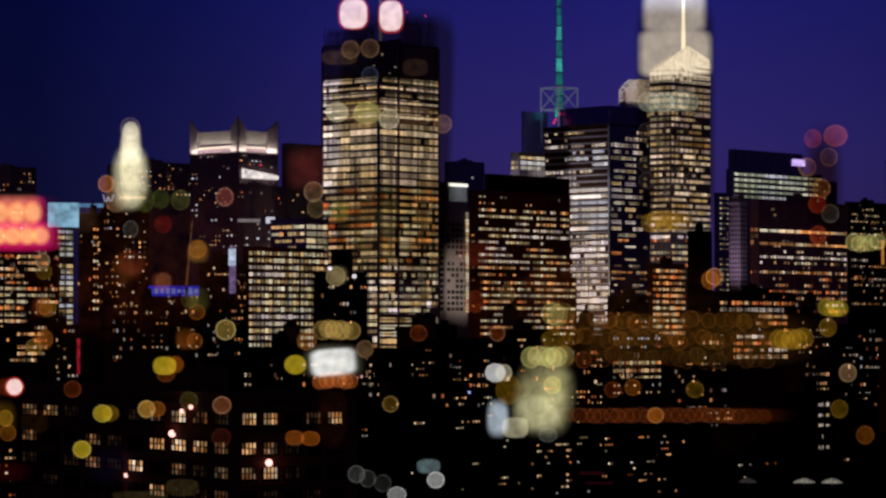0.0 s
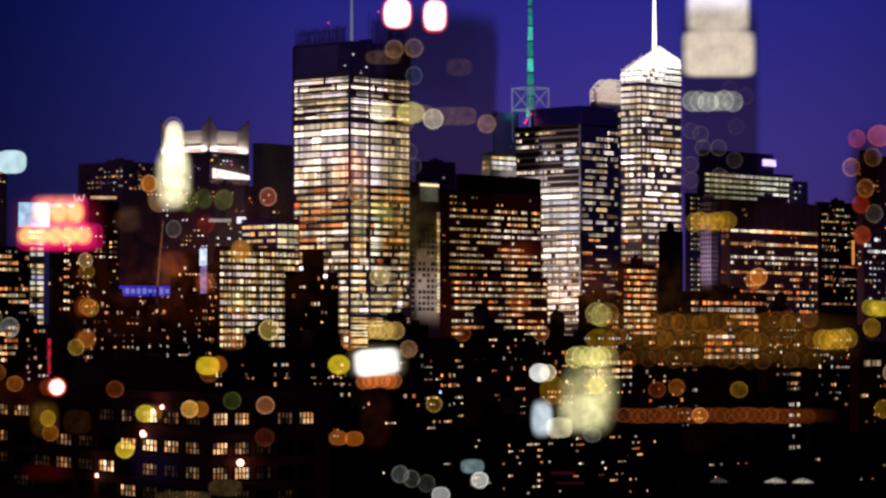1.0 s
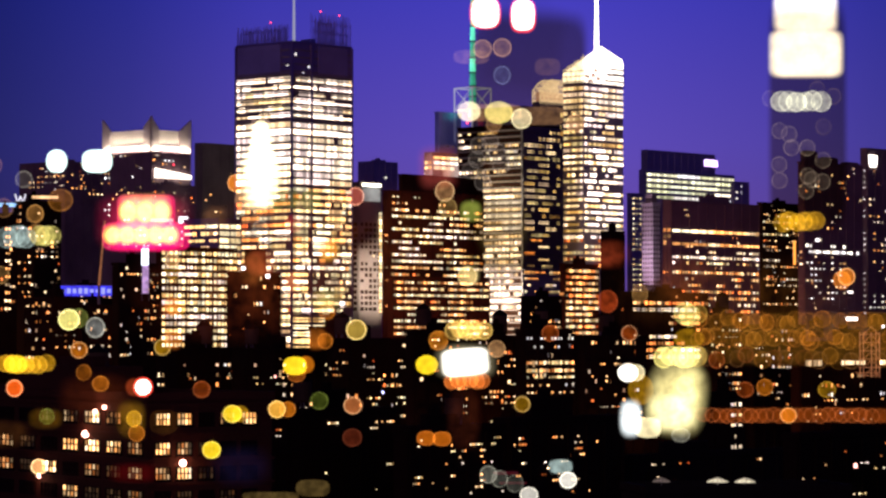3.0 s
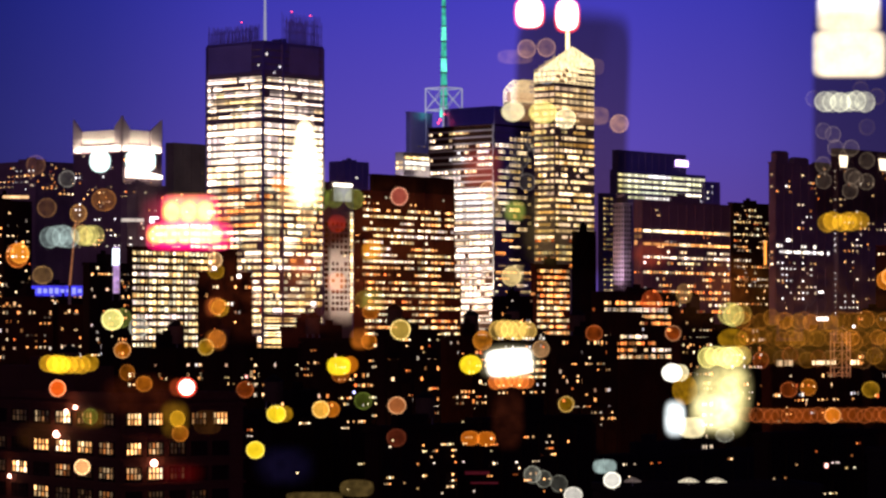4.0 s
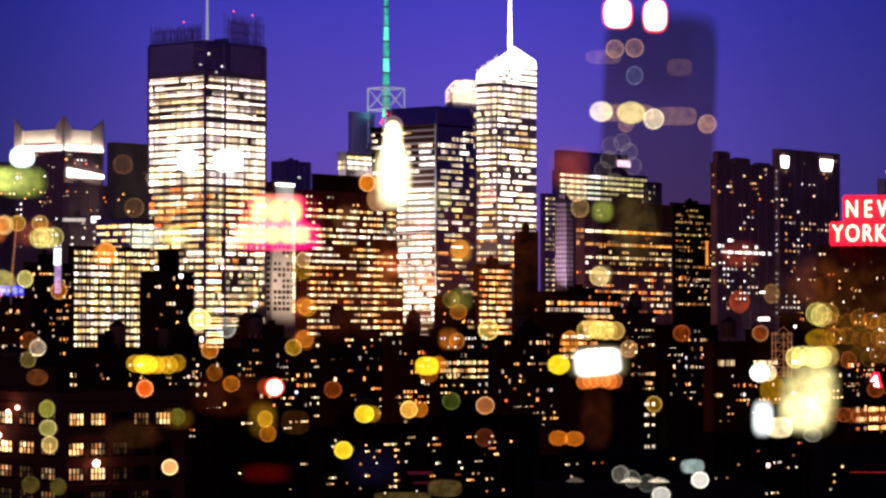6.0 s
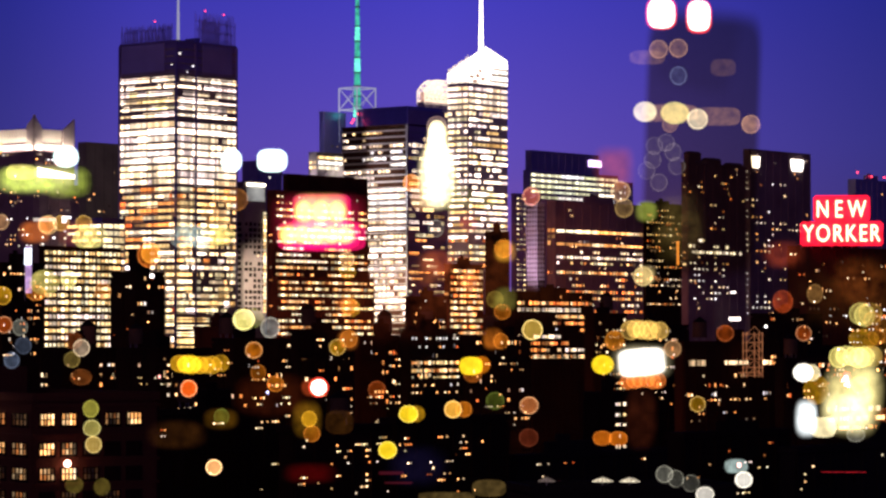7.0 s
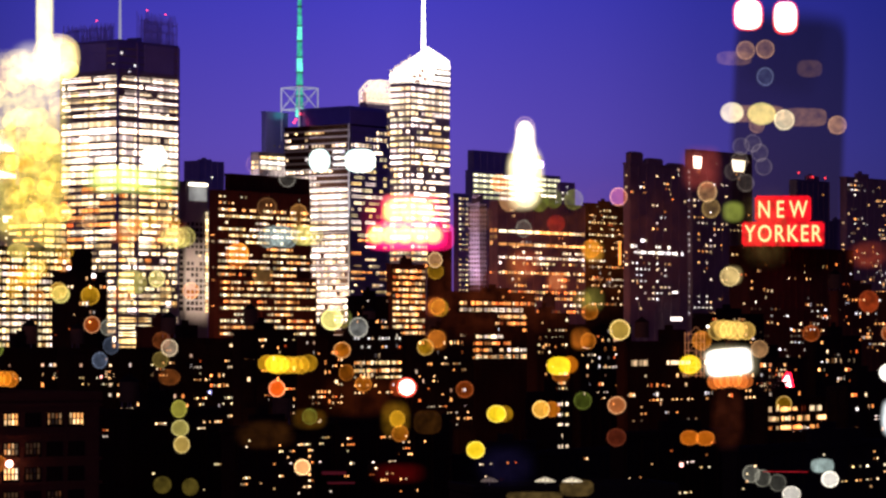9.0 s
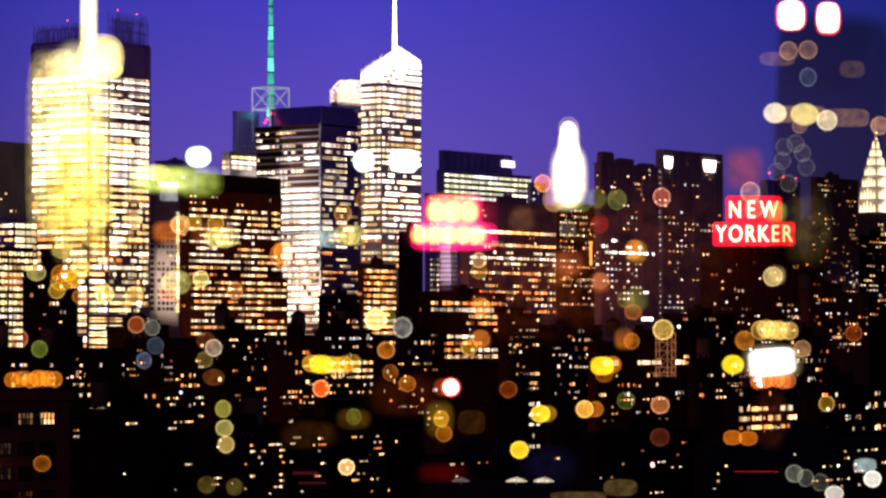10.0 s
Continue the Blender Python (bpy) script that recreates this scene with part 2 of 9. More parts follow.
def tower(name, label, x, y, le, ln, top, wall="black", faces=(), category="building", roof="plain", group="", band=None, seed=1, turn=TURN, base=-0.3, piers=0.0, band_wall=None, pin=0):
    """A building with its near corner at x, y: le metres along the street, ln along the avenue, top metres high.
    faces: rows for lit_rows: side, z0, z1, floor pitch, bay, fill, lights, and what else is set."""
    ob = tagged(new(name), label, category, group)
    ob.matrix_basis = pose(x, y, 0, 0, 0, turn)
    bm = bmesh.new()
    box(bm, 0, le, 0, ln, base, top, min(0.4, le * 0.02))
    part("wall", bm, wall, ob)
    if band:
        sills(band_wall or wall, ob, le, ln, top * 0.3, top, band, h=0.9 if band_wall else 0.5)
    if piers:
        n = max(2, round(le / piers))
        for k in range(n + 1):
            a = (le - 0.7) * k / n
            slab("pier", wall, ob, a, a + 0.7, -0.32, 0.0, base, top - 0.4)
        n = max(2, round(ln / piers)) if ln > 5 else 0
        for k in range(1, n + 1):
            a = (ln - 0.7) * k / n
            slab("pier", wall, ob, -0.32, 0.0, a, a + 0.7, base, top - 0.4)
    rnd = random.Random(seed)
    bm = bmesh.new()
    t = 0.5
    for b in ((-0.15, le + 0.15, -0.15, t), (-0.15, le + 0.15, ln - t, ln + 0.15), (-0.15, t, t, ln - t), (le - t, le + 0.15, t, ln - t)):
        box(bm, *b, top - 0.1, top + 1.1)
    part("parapet", bm, wall, ob)
    if roof != "bare":
        bm = bmesh.new()
        a, b = le * rnd.uniform(0.25, 0.4), ln * rnd.uniform(0.25, 0.4)
        ox, oy = le * rnd.uniform(0.2, 0.4), ln * rnd.uniform(0.2, 0.4)
        hh = rnd.uniform(3, 5)
        box(bm, ox, ox + a, oy, oy + b, top - 0.05, top + hh, 0.15)
        box(bm, ox + a * 0.2, ox + a * 0.5, oy + b * 0.2, oy + b * 0.6, top + hh - 0.05, top + hh + 1.5, 0.1)
        part("bulkhead", bm, wall, ob)
    for k, f in enumerate(faces):
        side, z0, z1, pitch, bay, fill, mats = f[:7]
        lit_rows(ob, side, le if side == "s" else ln, z0, z1, pitch, bay, fill, mats, seed=seed * 31 + k, **(f[7] if len(f) > 7 else {}))
    if pin:
        low = min(f[1] for f in faces) if faces else top * 0.6
        pinpricks(ob, le, ln, low, top, pin, ("amber", "warm", "pin_white"), seed + 500)
    return ob


# ---- ground ----
bm = bmesh.new()
box(bm, -4500, 4500, -600, 4900, -1.5, -0.3)
tagged(part("ground", bm, "asphalt"), "dark asphalt city ground between the buildings", "ground", kind="structure")


# ---- unseen street lamps, added as fill for the warm wash on the walls ----
def street_lamp(x, y, watts, colour=(1, 0.28, 0.09), z=9.0):
    ob = tagged(new("street_lamp"), "unseen steel street lamp added as warm fill", "street lamp", "street lamps")
    ob.matrix_basis = pose(x, y, 0)
    bm = bmesh.new()
    rod(bm, (0, 0, -0.35), (0, 0, z + 2), 0.14, 0.09)
    rod(bm, (0, 0, z + 2), (0, -1.6, z + 2.3), 0.07)
    part("pole", bm, "steel", ob)
    bm = bmesh.new()
    box(bm, -0.25, 0.25, -2.2, -1.4, z + 2.2, z + 2.45, 0.05)
    part("head", bm, lamp_light("sodium_head", colour, 6), ob)
    lamp = bpy.data.lights.new("street_fill", "POINT")
    lamp.energy, lamp.color, lamp.shadow_soft_size = watts, colour, 2.0
    new("street_fill", lamp).location = (x, y - 1.8, z)


street_lamp(-167.2, 945.3, 15810)
street_lamp(-131.2, 951.0, 13175)
street_lamp(-78.6, 856.4, 10540)
street_lamp(-53.9, 396.4, 2635)
street_lamp(-54.5, 838.2, 10540)
street_lamp(-31.4, 819.4, 10540)
street_lamp(-6.9, 860.0, 15810)
street_lamp(18.0, 879.8, 13175)
street_lamp(63.8, 937.8, 15810)
street_lamp(101.9, 894.2, 15810)
street_lamp(139.2, 889.2, 10540)
street_lamp(-231.7, 1228.3, 31620)
street_lamp(38.9, 1599.5, 67456)
street_lamp(-46.9, 437.5, 2108)
street_lamp(186.9, 1256.2, 14260)
street_lamp(-27.8, 519.3, 3162)
street_lamp(-4.0, 500.0, 2635)
street_lamp(-42.0, 1559.4, 42160)
street_lamp(52.6, 1399.0, 21080)
street_lamp(-80.8, 1006.8, 31620)
street_lamp(105.2, 1636.6, 28800)
street_lamp(-164.0, 1531.2, 25296)
street_lamp(160.7, 1511.5, 64000)
street_lamp(95.9, 1236.3, 18445)
street_lamp(207.4, 1232.7, 9300)
street_lamp(145.3, 1090.4, 21080)

# ---- far towers ----
tower('office_tower', 'dark slab tower far behind with a few lit windows', -365.1, 2473.2, 49.4, 58.2, 221.9, 'haze_grey', [('w', 195.7, 217.2, 4.29, 5.03, 0.30, ('warm', 'cool'), {'keep': 0.4, 'most': 4, 'wh': 0.32, 'ww': 0.44, 'single': True}),
      ('s', 195.7, 224.3, 4.29, 4.47, 0.20, ('warm',), {'keep': 0.4, 'most': 4, 'wh': 0.32, 'ww': 0.44, 'single': True})], seed=3, pin=45, piers=9.0)
tower('office_tower', 'distant dark block beside the theatre towers', -443.4, 2256.9, 25.1, 56.7, 205.7, 'haze_grey', [('s', 153.0, 196.9, 3.95, 3.95, 0.18, ('warm', 'cool'), {'keep': 0.4, 'most': 4, 'wh': 0.32, 'ww': 0.44, 'single': True}),
      ('w', 153.0, 194.7, 3.95, 4.90, 0.20, ('warm',), {'keep': 0.4, 'most': 4, 'wh': 0.32, 'ww': 0.44, 'single': True})], seed=4, pin=30, piers=9.0)
tower('office_tower', 'unlit brown slab tower with a red roof beacon', -231.0, 2288.4, 39.2, 8.8, 225.0, 'grey', [('s', 153.0, 205.7, 4.39, 4.90, 0.12, ('dim', 'warm'), {'keep': 0.4, 'most': 4, 'wh': 0.32, 'ww': 0.44, 'single': True}),], seed=5, piers=9.0, roof='bare')
tower('office_tower', 'distant dark stepped tower behind the glass towers', -116.3, 2697.5, 33.1, 18.9, 235.3, 'dark_glass', [('s', 197.7, 228.6, 4.64, 5.34, 0.08, ('dim', 'cool'), {'keep': 0.4, 'most': 4, 'wh': 0.32, 'ww': 0.44, 'single': True}),], seed=6, piers=9.0)
astor = tower('office_tower', 'dark tower with floodlit white crown and pointed corner fins', -247.0, 2085.4, 38.6, 50.4, 208.3, 'haze_grey', [('w', 138.1, 206.3, 3.81, 3.80, 0.20, ('warm', 'cool', 'dim'), {'keep': 0.4, 'most': 4, 'wh': 0.32, 'ww': 0.44, 'single': True}),
      ('s', 138.1, 206.3, 3.81, 3.58, 0.16, ('cool', 'warm', 'dim'), {'keep': 0.4, 'most': 4, 'wh': 0.32, 'ww': 0.44, 'single': True})], seed=7, pin=52, piers=9.0, roof='bare')
tower('office_tower', 'low dark podium block under the crowned tower', -231.8, 1986.5, 37.3, 5.6, 177.1, 'haze_grey', [('s', 135.1, 158.0, 4.58, 4.72, 0.20, ('cool', 'dim'), {'keep': 0.4, 'most': 4, 'wh': 0.32, 'ww': 0.44, 'single': True}),], seed=8, pin=30, piers=9.0)
tower('office_tower', 'dark glass tower with evenly lit top floors', 112.6, 2297.2, 117.5, 6.6, 204.4, 'dark_glass', [('s', 180.6, 203.9, 4.3, 5.81, 0.96, ('fresh', 'fresh', 'cool'), {'keep': 0.85, 'most': 5, 'wh': 0.5, 'ww': 0.97, 'vary': (0.96, 1.04)}),
      ('s', 153.0, 179.4, 5.27, 6.54, 0.05, ('cool',), {'keep': 0.4, 'most': 4, 'wh': 0.32, 'ww': 0.44, 'single': True})], seed=9, piers=9.0, roof='bare')
roof_block = tower('roof_block', 'dark plant block carrying a lit sign', 114.4, 2315.2, 90.3, 5.6, 220.9, 'dark_glass', [], seed=92, piers=9.0, roof='bare', category='building')
tower('office_tower', 'narrow stepped wing of the glass tower', 181.4, 2302.9, 19.9, 4.0, 195.3, 'dark_glass', [('s', 179.8, 195.3, 4.85, 6.07, 0.50, ('cool',), {'keep': 0.4, 'most': 4, 'wh': 0.32, 'ww': 0.44, 'single': True}),], seed=10, piers=9.0, roof='bare')
tower('office_tower', 'slim dark tower with a column of small bright windows', 90.3, 2048.0, 12.9, 4.0, 173.8, 'dark_glass', [('s', 105.3, 173.0, 3.52, 3.86, 0.95, ('bright',), {'keep': 0.4, 'most': 4, 'wh': 0.32, 'ww': 0.44, 'single': True}),], seed=11, piers=9.0, roof='bare')
tower('office_tower', 'flat-topped distant block with a lit roof line', 175.6, 1992.3, 45.3, 4.2, 164.9, 'brown', [('s', 135.1, 163.3, 4.20, 3.33, 0.40, ('warm', 'amber', 'bright'), {'keep': 0.55, 'most': 3, 'wh': 0.32, 'ww': 0.46, 'single': True, 'vary': (0.3, 1.7)}),
      ('s', 96.9, 133.2, 4.20, 3.33, 0.50, ('amber', 'warm', 'white_room'), {'keep': 0.55, 'most': 3, 'wh': 0.32, 'ww': 0.46, 'single': True, 'vary': (0.3, 1.7)})], seed=12, pin=38, piers=9.0)
turret_tower = tower('apartment_tower', 'dark apartment tower with roof turrets and scattered windows', 178.4, 1740.9, 62.1, 4.9, 177.2, 'haze_grey', [('s', 134.1, 176.5, 3.51, 4.17, 0.2, ('white_room', 'cool', 'warm'), {'keep': 0.4, 'most': 4, 'wh': 0.32, 'ww': 0.44, 'single': True}),
      ('s', 124.1, 134.1, 3.51, 3.57, 0.60, ('cool',), {'keep': 0.84, 'most': 8, 'wh': 0.48, 'ww': 0.86, 'single': True, 'vary': (0.75, 1.25)}),
      ('s', 87.4, 124.1, 3.51, 4.17, 0.24, ('white_room', 'warm', 'cool'), {'keep': 0.4, 'most': 4, 'wh': 0.32, 'ww': 0.44, 'single': True}),
      ('w', 87.4, 175.9, 3.51, 2.83, 0.30, ('warm',), {'keep': 0.4, 'most': 4, 'wh': 0.32, 'ww': 0.44, 'single': True})], seed=13, pin=24, piers=9.0, roof='bare')
floodlit_tower = tower('apartment_tower', 'dark tower with two floodlit corners on its roof', 239.3, 1935.3, 74.3, 5.3, 197.6, 'haze_grey', [('s', 88.9, 185.7, 3.72, 4.79, 0.2, ('cool', 'white_room', 'warm'), {'keep': 0.4, 'most': 4, 'wh': 0.32, 'ww': 0.44, 'single': True}),
      ('w', 88.9, 185.7, 3.72, 2.66, 0.60, ('cool',), {'keep': 0.4, 'most': 4, 'wh': 0.32, 'ww': 0.44, 'single': True})], seed=14, pin=24, piers=9.0, roof='bare')
beacon_tower = tower('office_tower', 'flat dark tower with red roof beacons', 377.9, 2370.1, 51.5, 7.0, 201.4, 'dark_glass', [('s', 183.9, 197.7, 4.12, 6.24, 0.20, ('warm', 'cool'), {'keep': 0.4, 'most': 4, 'wh': 0.32, 'ww': 0.44, 'single': True}),], seed=15, piers=9.0)
tower('office_tower', 'low dark block behind the hotel sign', 419.4, 2464.6, 33.3, 4.4, 171.8, 'dark_glass', [('s', 150.4, 169.4, 4.29, 6.61, 0.10, ('warm',), {'keep': 0.4, 'most': 4, 'wh': 0.32, 'ww': 0.44, 'single': True}),], seed=93, piers=9.0)
tower('apartment_tower', 'dark tower with many small scattered windows', 330.1, 1871.1, 53.1, 5.0, 176.3, 'haze_grey', [('s', 103.0, 173.7, 3.08, 3.99, 0.30, ('warm', 'cool', 'bright', 'dim'), {'keep': 0.4, 'most': 4, 'wh': 0.32, 'ww': 0.44, 'single': True}),
      ('w', 103.0, 173.7, 3.45, 2.51, 0.20, ('warm',), {'keep': 0.4, 'most': 4, 'wh': 0.32, 'ww': 0.44, 'single': True})], seed=16, pin=52, piers=9.0)
tower('office_tower', 'distant low tower beyond the hotel', 431.4, 2259.2, 49.2, 4.0, 153.0, 'black', [('s', 91.6, 150.8, 3.73, 4.50, 0.34, ('white_room', 'warm'), {'keep': 0.55, 'most': 3, 'wh': 0.32, 'ww': 0.46, 'single': True, 'vary': (0.3, 1.7)}),], seed=17, pin=30, piers=9.0)

# ---- large lit towers ----
glass_tower_a = tower('office_tower', 'tall glass office tower with nearly every floor brightly lit', -120.9, 1713.7, 50.7, 46.4, 246.2, 'dark_glass', [('w', 200.3, 227.1, 4.13, 2.37, 0.9, ('white_room', 'bright', 'glare_room'), {'keep': 0.78, 'most': 8, 'wh': 0.64, 'ww': 0.97, 'vary': (0.88, 1.08)}),
      ('s', 200.3, 227.1, 4.13, 2.45, 0.86, ('glare_room', 'white_room'), {'keep': 0.78, 'most': 8, 'wh': 0.64, 'ww': 0.97, 'vary': (0.88, 1.08)}),
      ('w', 162.5, 200.3, 4.13, 3.65, 0.97, ('glare_room', 'white_room', 'white_room'), {'keep': 0.85, 'most': 6, 'wh': 0.86, 'ww': 0.98, 'vary': (0.95, 1.05)}),
      ('s', 162.5, 200.3, 4.13, 3.77, 0.95, ('glare_room', 'white_room', 'white_room'), {'keep': 0.85, 'most': 6, 'wh': 0.86, 'ww': 0.98, 'vary': (0.95, 1.05)}),
      ('w', 67.4, 162.5, 4.13, 2.37, 0.9, ('bright', 'white_room', 'warm', 'bright', 'amber'), {'keep': 0.72, 'most': 6, 'wh': 0.78, 'ww': 0.97, 'vary': (0.8, 1.1)}),
      ('s', 87.1, 162.5, 4.13, 2.45, 0.8, ('bright', 'warm', 'white_room', 'bright'), {'keep': 0.62, 'most': 5, 'wh': 0.78, 'ww': 0.97, 'vary': (0.8, 1.1)}),
      ('s', 65.8, 87.1, 4.13, 3.07, 0.96, ('bright',), {'keep': 0.78, 'most': 8, 'wh': 0.64, 'ww': 0.97, 'vary': (0.88, 1.08)})], seed=21, roof='bare', band=4.13, band_wall='pale')
crystal_tower = tower('office_tower', 'tall faceted glass tower with a glowing white crown', 60.8, 2165.1, 47.4, 19.6, 260.9, 'crystal', [('w', 237.3, 260.0, 4.55, 3.16, 0.97, ('white_room',), {'keep': 0.78, 'most': 5, 'wh': 0.62, 'ww': 0.97, 'vary': (0.92, 1.06)}),
      ('s', 237.3, 260.0, 4.55, 3.99, 0.97, ('white_room',), {'keep': 0.78, 'most': 5, 'wh': 0.62, 'ww': 0.97, 'vary': (0.92, 1.06)}),
      ('w', 148.4, 237.3, 4.55, 3.16, 0.8, ('white_room', 'glare_room', 'bright'), {'keep': 0.66, 'most': 4, 'wh': 0.5, 'ww': 0.86}),
      ('s', 148.4, 237.3, 4.55, 3.46, 0.8, ('white_room', 'bright', 'glare_room'), {'keep': 0.66, 'most': 5, 'wh': 0.5, 'ww': 0.84, 'vary': (0.7, 1.15)}),
      ('w', 126.1, 148.4, 4.55, 2.90, 0.80, ('amber', 'warm', 'bright'), {'keep': 0.84, 'most': 8, 'wh': 0.48, 'ww': 0.86, 'single': True, 'vary': (0.75, 1.25)}),
      ('s', 126.1, 148.4, 4.55, 3.66, 0.80, ('amber', 'warm', 'bright'), {'keep': 0.84, 'most': 8, 'wh': 0.48, 'ww': 0.86, 'single': True, 'vary': (0.75, 1.25)})], seed=22, roof='bare')
crystal_wing = tower('office_tower', 'lower glass wing with a rounded lattice top', 29.2, 2199.8, 29.5, 7.1, 249.5, 'dark_glass', [('s', 216.8, 248.7, 4.62, 3.98, 0.60, ('bright', 'cool'), {'keep': 0.78, 'most': 6, 'wh': 0.66, 'ww': 0.96}),
      ('w', 216.8, 248.7, 4.62, 3.25, 0.40, ('cool',), {'keep': 0.78, 'most': 6, 'wh': 0.66, 'ww': 0.96})], seed=23, piers=9.0, roof='bare')
mast_tower = tower('office_tower', 'office tower with pale stone bands and one dark glass face', 14.1, 1899.9, 38.7, 55.6, 211.1, 'brown', [('w', 196.6, 209.6, 4.35, 2.82, 0.62, ('white_room', 'bright'), {'keep': 0.84, 'most': 8, 'wh': 0.48, 'ww': 0.86, 'single': True, 'vary': (0.75, 1.25)}),
      ('w', 172.0, 196.6, 4.13, 3.29, 0.6, ('white_room', 'cool'), {'keep': 0.84, 'most': 8, 'wh': 0.48, 'ww': 0.86, 'single': True, 'vary': (0.75, 1.25)}),
      ('w', 142.0, 172.0, 4.13, 3.29, 0.95, ('glare_room', 'white_room', 'cool'), {'keep': 0.85, 'most': 7, 'wh': 0.55, 'ww': 0.95, 'vary': (0.9, 1.1)}),
      ('w', 84.2, 142.0, 4.13, 3.29, 0.76, ('glare_room', 'white_room', 'white_room'), {'keep': 0.84, 'most': 8, 'wh': 0.48, 'ww': 0.86, 'single': True, 'vary': (0.75, 1.25)}),
      ('s', 196.6, 209.6, 4.35, 3.42, 0.52, ('bright', 'white_room'), {'keep': 0.84, 'most': 8, 'wh': 0.48, 'ww': 0.86, 'single': True, 'vary': (0.75, 1.25)}),
      ('s', 139.3, 196.6, 4.13, 3.42, 0.6, ('bright', 'white_room'), {'keep': 0.66, 'most': 3, 'wh': 0.45, 'ww': 0.84, 'vary': (0.8, 1.1)}),
      ('s', 92.1, 139.3, 4.13, 3.42, 0.56, ('bright', 'warm', 'white_room', 'amber'), {'keep': 0.66, 'most': 3, 'wh': 0.45, 'ww': 0.84, 'vary': (0.8, 1.1)})], seed=24, roof='bare')
tower('office_tower', 'dark windowless crown block behind the parapet', 14.7, 1934.9, 35.3, 44.7, 225.4, 'sky_tint_glass', [], seed=25, roof='bare')
tower('office_tower', 'plain dark annex tower below the broadcast mast', -40.9, 1959.6, 22.9, 4.0, 223.6, 'sky_tint_glass', [('s', 186.2, 208.7, 4.49, 4.54, 0.10, ('dim',), {'keep': 0.4, 'most': 4, 'wh': 0.32, 'ww': 0.44, 'single': True}),], seed=26, roof='bare')
tower('office_tower', 'small floodlit annex with a bright lit terrace', -43.5, 1879.5, 25.3, 6.7, 191.7, 'grey', [('s', 180.9, 191.0, 3.23, 3.26, 0.90, ('bright', 'cool'), {'keep': 0.78, 'most': 6, 'wh': 0.66, 'ww': 0.96}),
      ('w', 180.9, 191.0, 3.23, 2.87, 0.70, ('bright',), {'keep': 0.78, 'most': 6, 'wh': 0.66, 'ww': 0.96})], seed=27, piers=9.0, roof='bare')
tower('office_tower', 'broad dark office block with broken rows of warm windows', -61.4, 1648.9, 80.0, 6.0, 155.9, 'rust', [('s', 148.0, 155.3, 3.59, 3.52, 0.25, ('warm', 'bright'), {'keep': 0.4, 'most': 4, 'wh': 0.32, 'ww': 0.44, 'single': True}),
      ('s', 111.8, 148.0, 3.59, 2.82, 0.74, ('bright', 'warm', 'white_room'), {'keep': 0.84, 'most': 8, 'wh': 0.38, 'ww': 0.86, 'single': True, 'vary': (0.75, 1.25)}),
      ('s', 105.5, 111.8, 3.59, 2.82, 0.7, ('bright', 'warm', 'amber'), {'keep': 0.84, 'most': 8, 'wh': 0.38, 'ww': 0.86, 'single': True, 'vary': (0.75, 1.25)}),
      ('w', 86.6, 148.0, 3.59, 2.55, 0.50, ('warm',), {'keep': 0.4, 'most': 4, 'wh': 0.32, 'ww': 0.44, 'single': True})], seed=28, piers=9.0, roof='bare')
tower('office_tower', 'dark mechanical floors of the broad office block', -55.1, 1667.1, 69.5, 4.0, 166.0, 'brown', [], seed=29, piers=9.0, roof='bare')
tower('office_tower', 'lower dark wing with rows of warm windows', -59.8, 1638.9, 83.1, 4.0, 107.8, 'rust', [('s', 74.0, 107.2, 3.57, 2.80, 0.72, ('warm', 'bright', 'amber', 'bright'), {'keep': 0.84, 'most': 8, 'wh': 0.38, 'ww': 0.86, 'single': True, 'vary': (0.75, 1.25)}),], seed=30, piers=9.0, roof='bare')
gallery_tower = tower('office_tower', 'narrow pale floodlit tower with a greenish box near its top', -85.6, 1788.0, 20.3, 6.5, 168.0, 'pale', [('s', 91.1, 145.1, 3.42, 3.52, 0.95, ('black',), {'keep': 0.8, 'most': 6, 'wh': 0.66, 'ww': 0.72, 'single': True}),
      ('w', 91.1, 145.1, 3.42, 2.79, 0.95, ('black',), {'keep': 0.8, 'most': 6, 'wh': 0.66, 'ww': 0.7, 'single': True}),
      ('s', 91.1, 135.5, 4.44, 4.03, 0.15, ('cool', 'bright'), {'keep': 0.4, 'most': 4, 'wh': 0.32, 'ww': 0.44, 'single': True})], seed=31, roof='bare')
tower('office_tower', 'office block with bright white rows and dark columns', -183.0, 1589.5, 58.1, 4.0, 122.9, 'brown', [('s', 67.9, 122.3, 3.82, 2.94, 0.93, ('white_room', 'bright', 'bright'), {'keep': 0.9, 'most': 9, 'wh': 0.55, 'ww': 0.8, 'single': True, 'vary': (0.95, 1.04)}),], seed=32, piers=9.0, roof='bare')
tower('office_tower', 'mid-height glass block with lit corner floors', -159.8, 1672.4, 18.2, 28.6, 141.3, 'dark_glass', [('s', 92.0, 139.7, 4.01, 3.15, 0.85, ('warm', 'bright'), {'keep': 0.78, 'most': 6, 'wh': 0.66, 'ww': 0.96}),
      ('w', 105.0, 139.7, 4.01, 3.20, 0.7, ('warm', 'bright'), {'keep': 0.6, 'most': 4, 'wh': 0.5, 'ww': 0.8})], seed=33, piers=9.0, roof='bare')
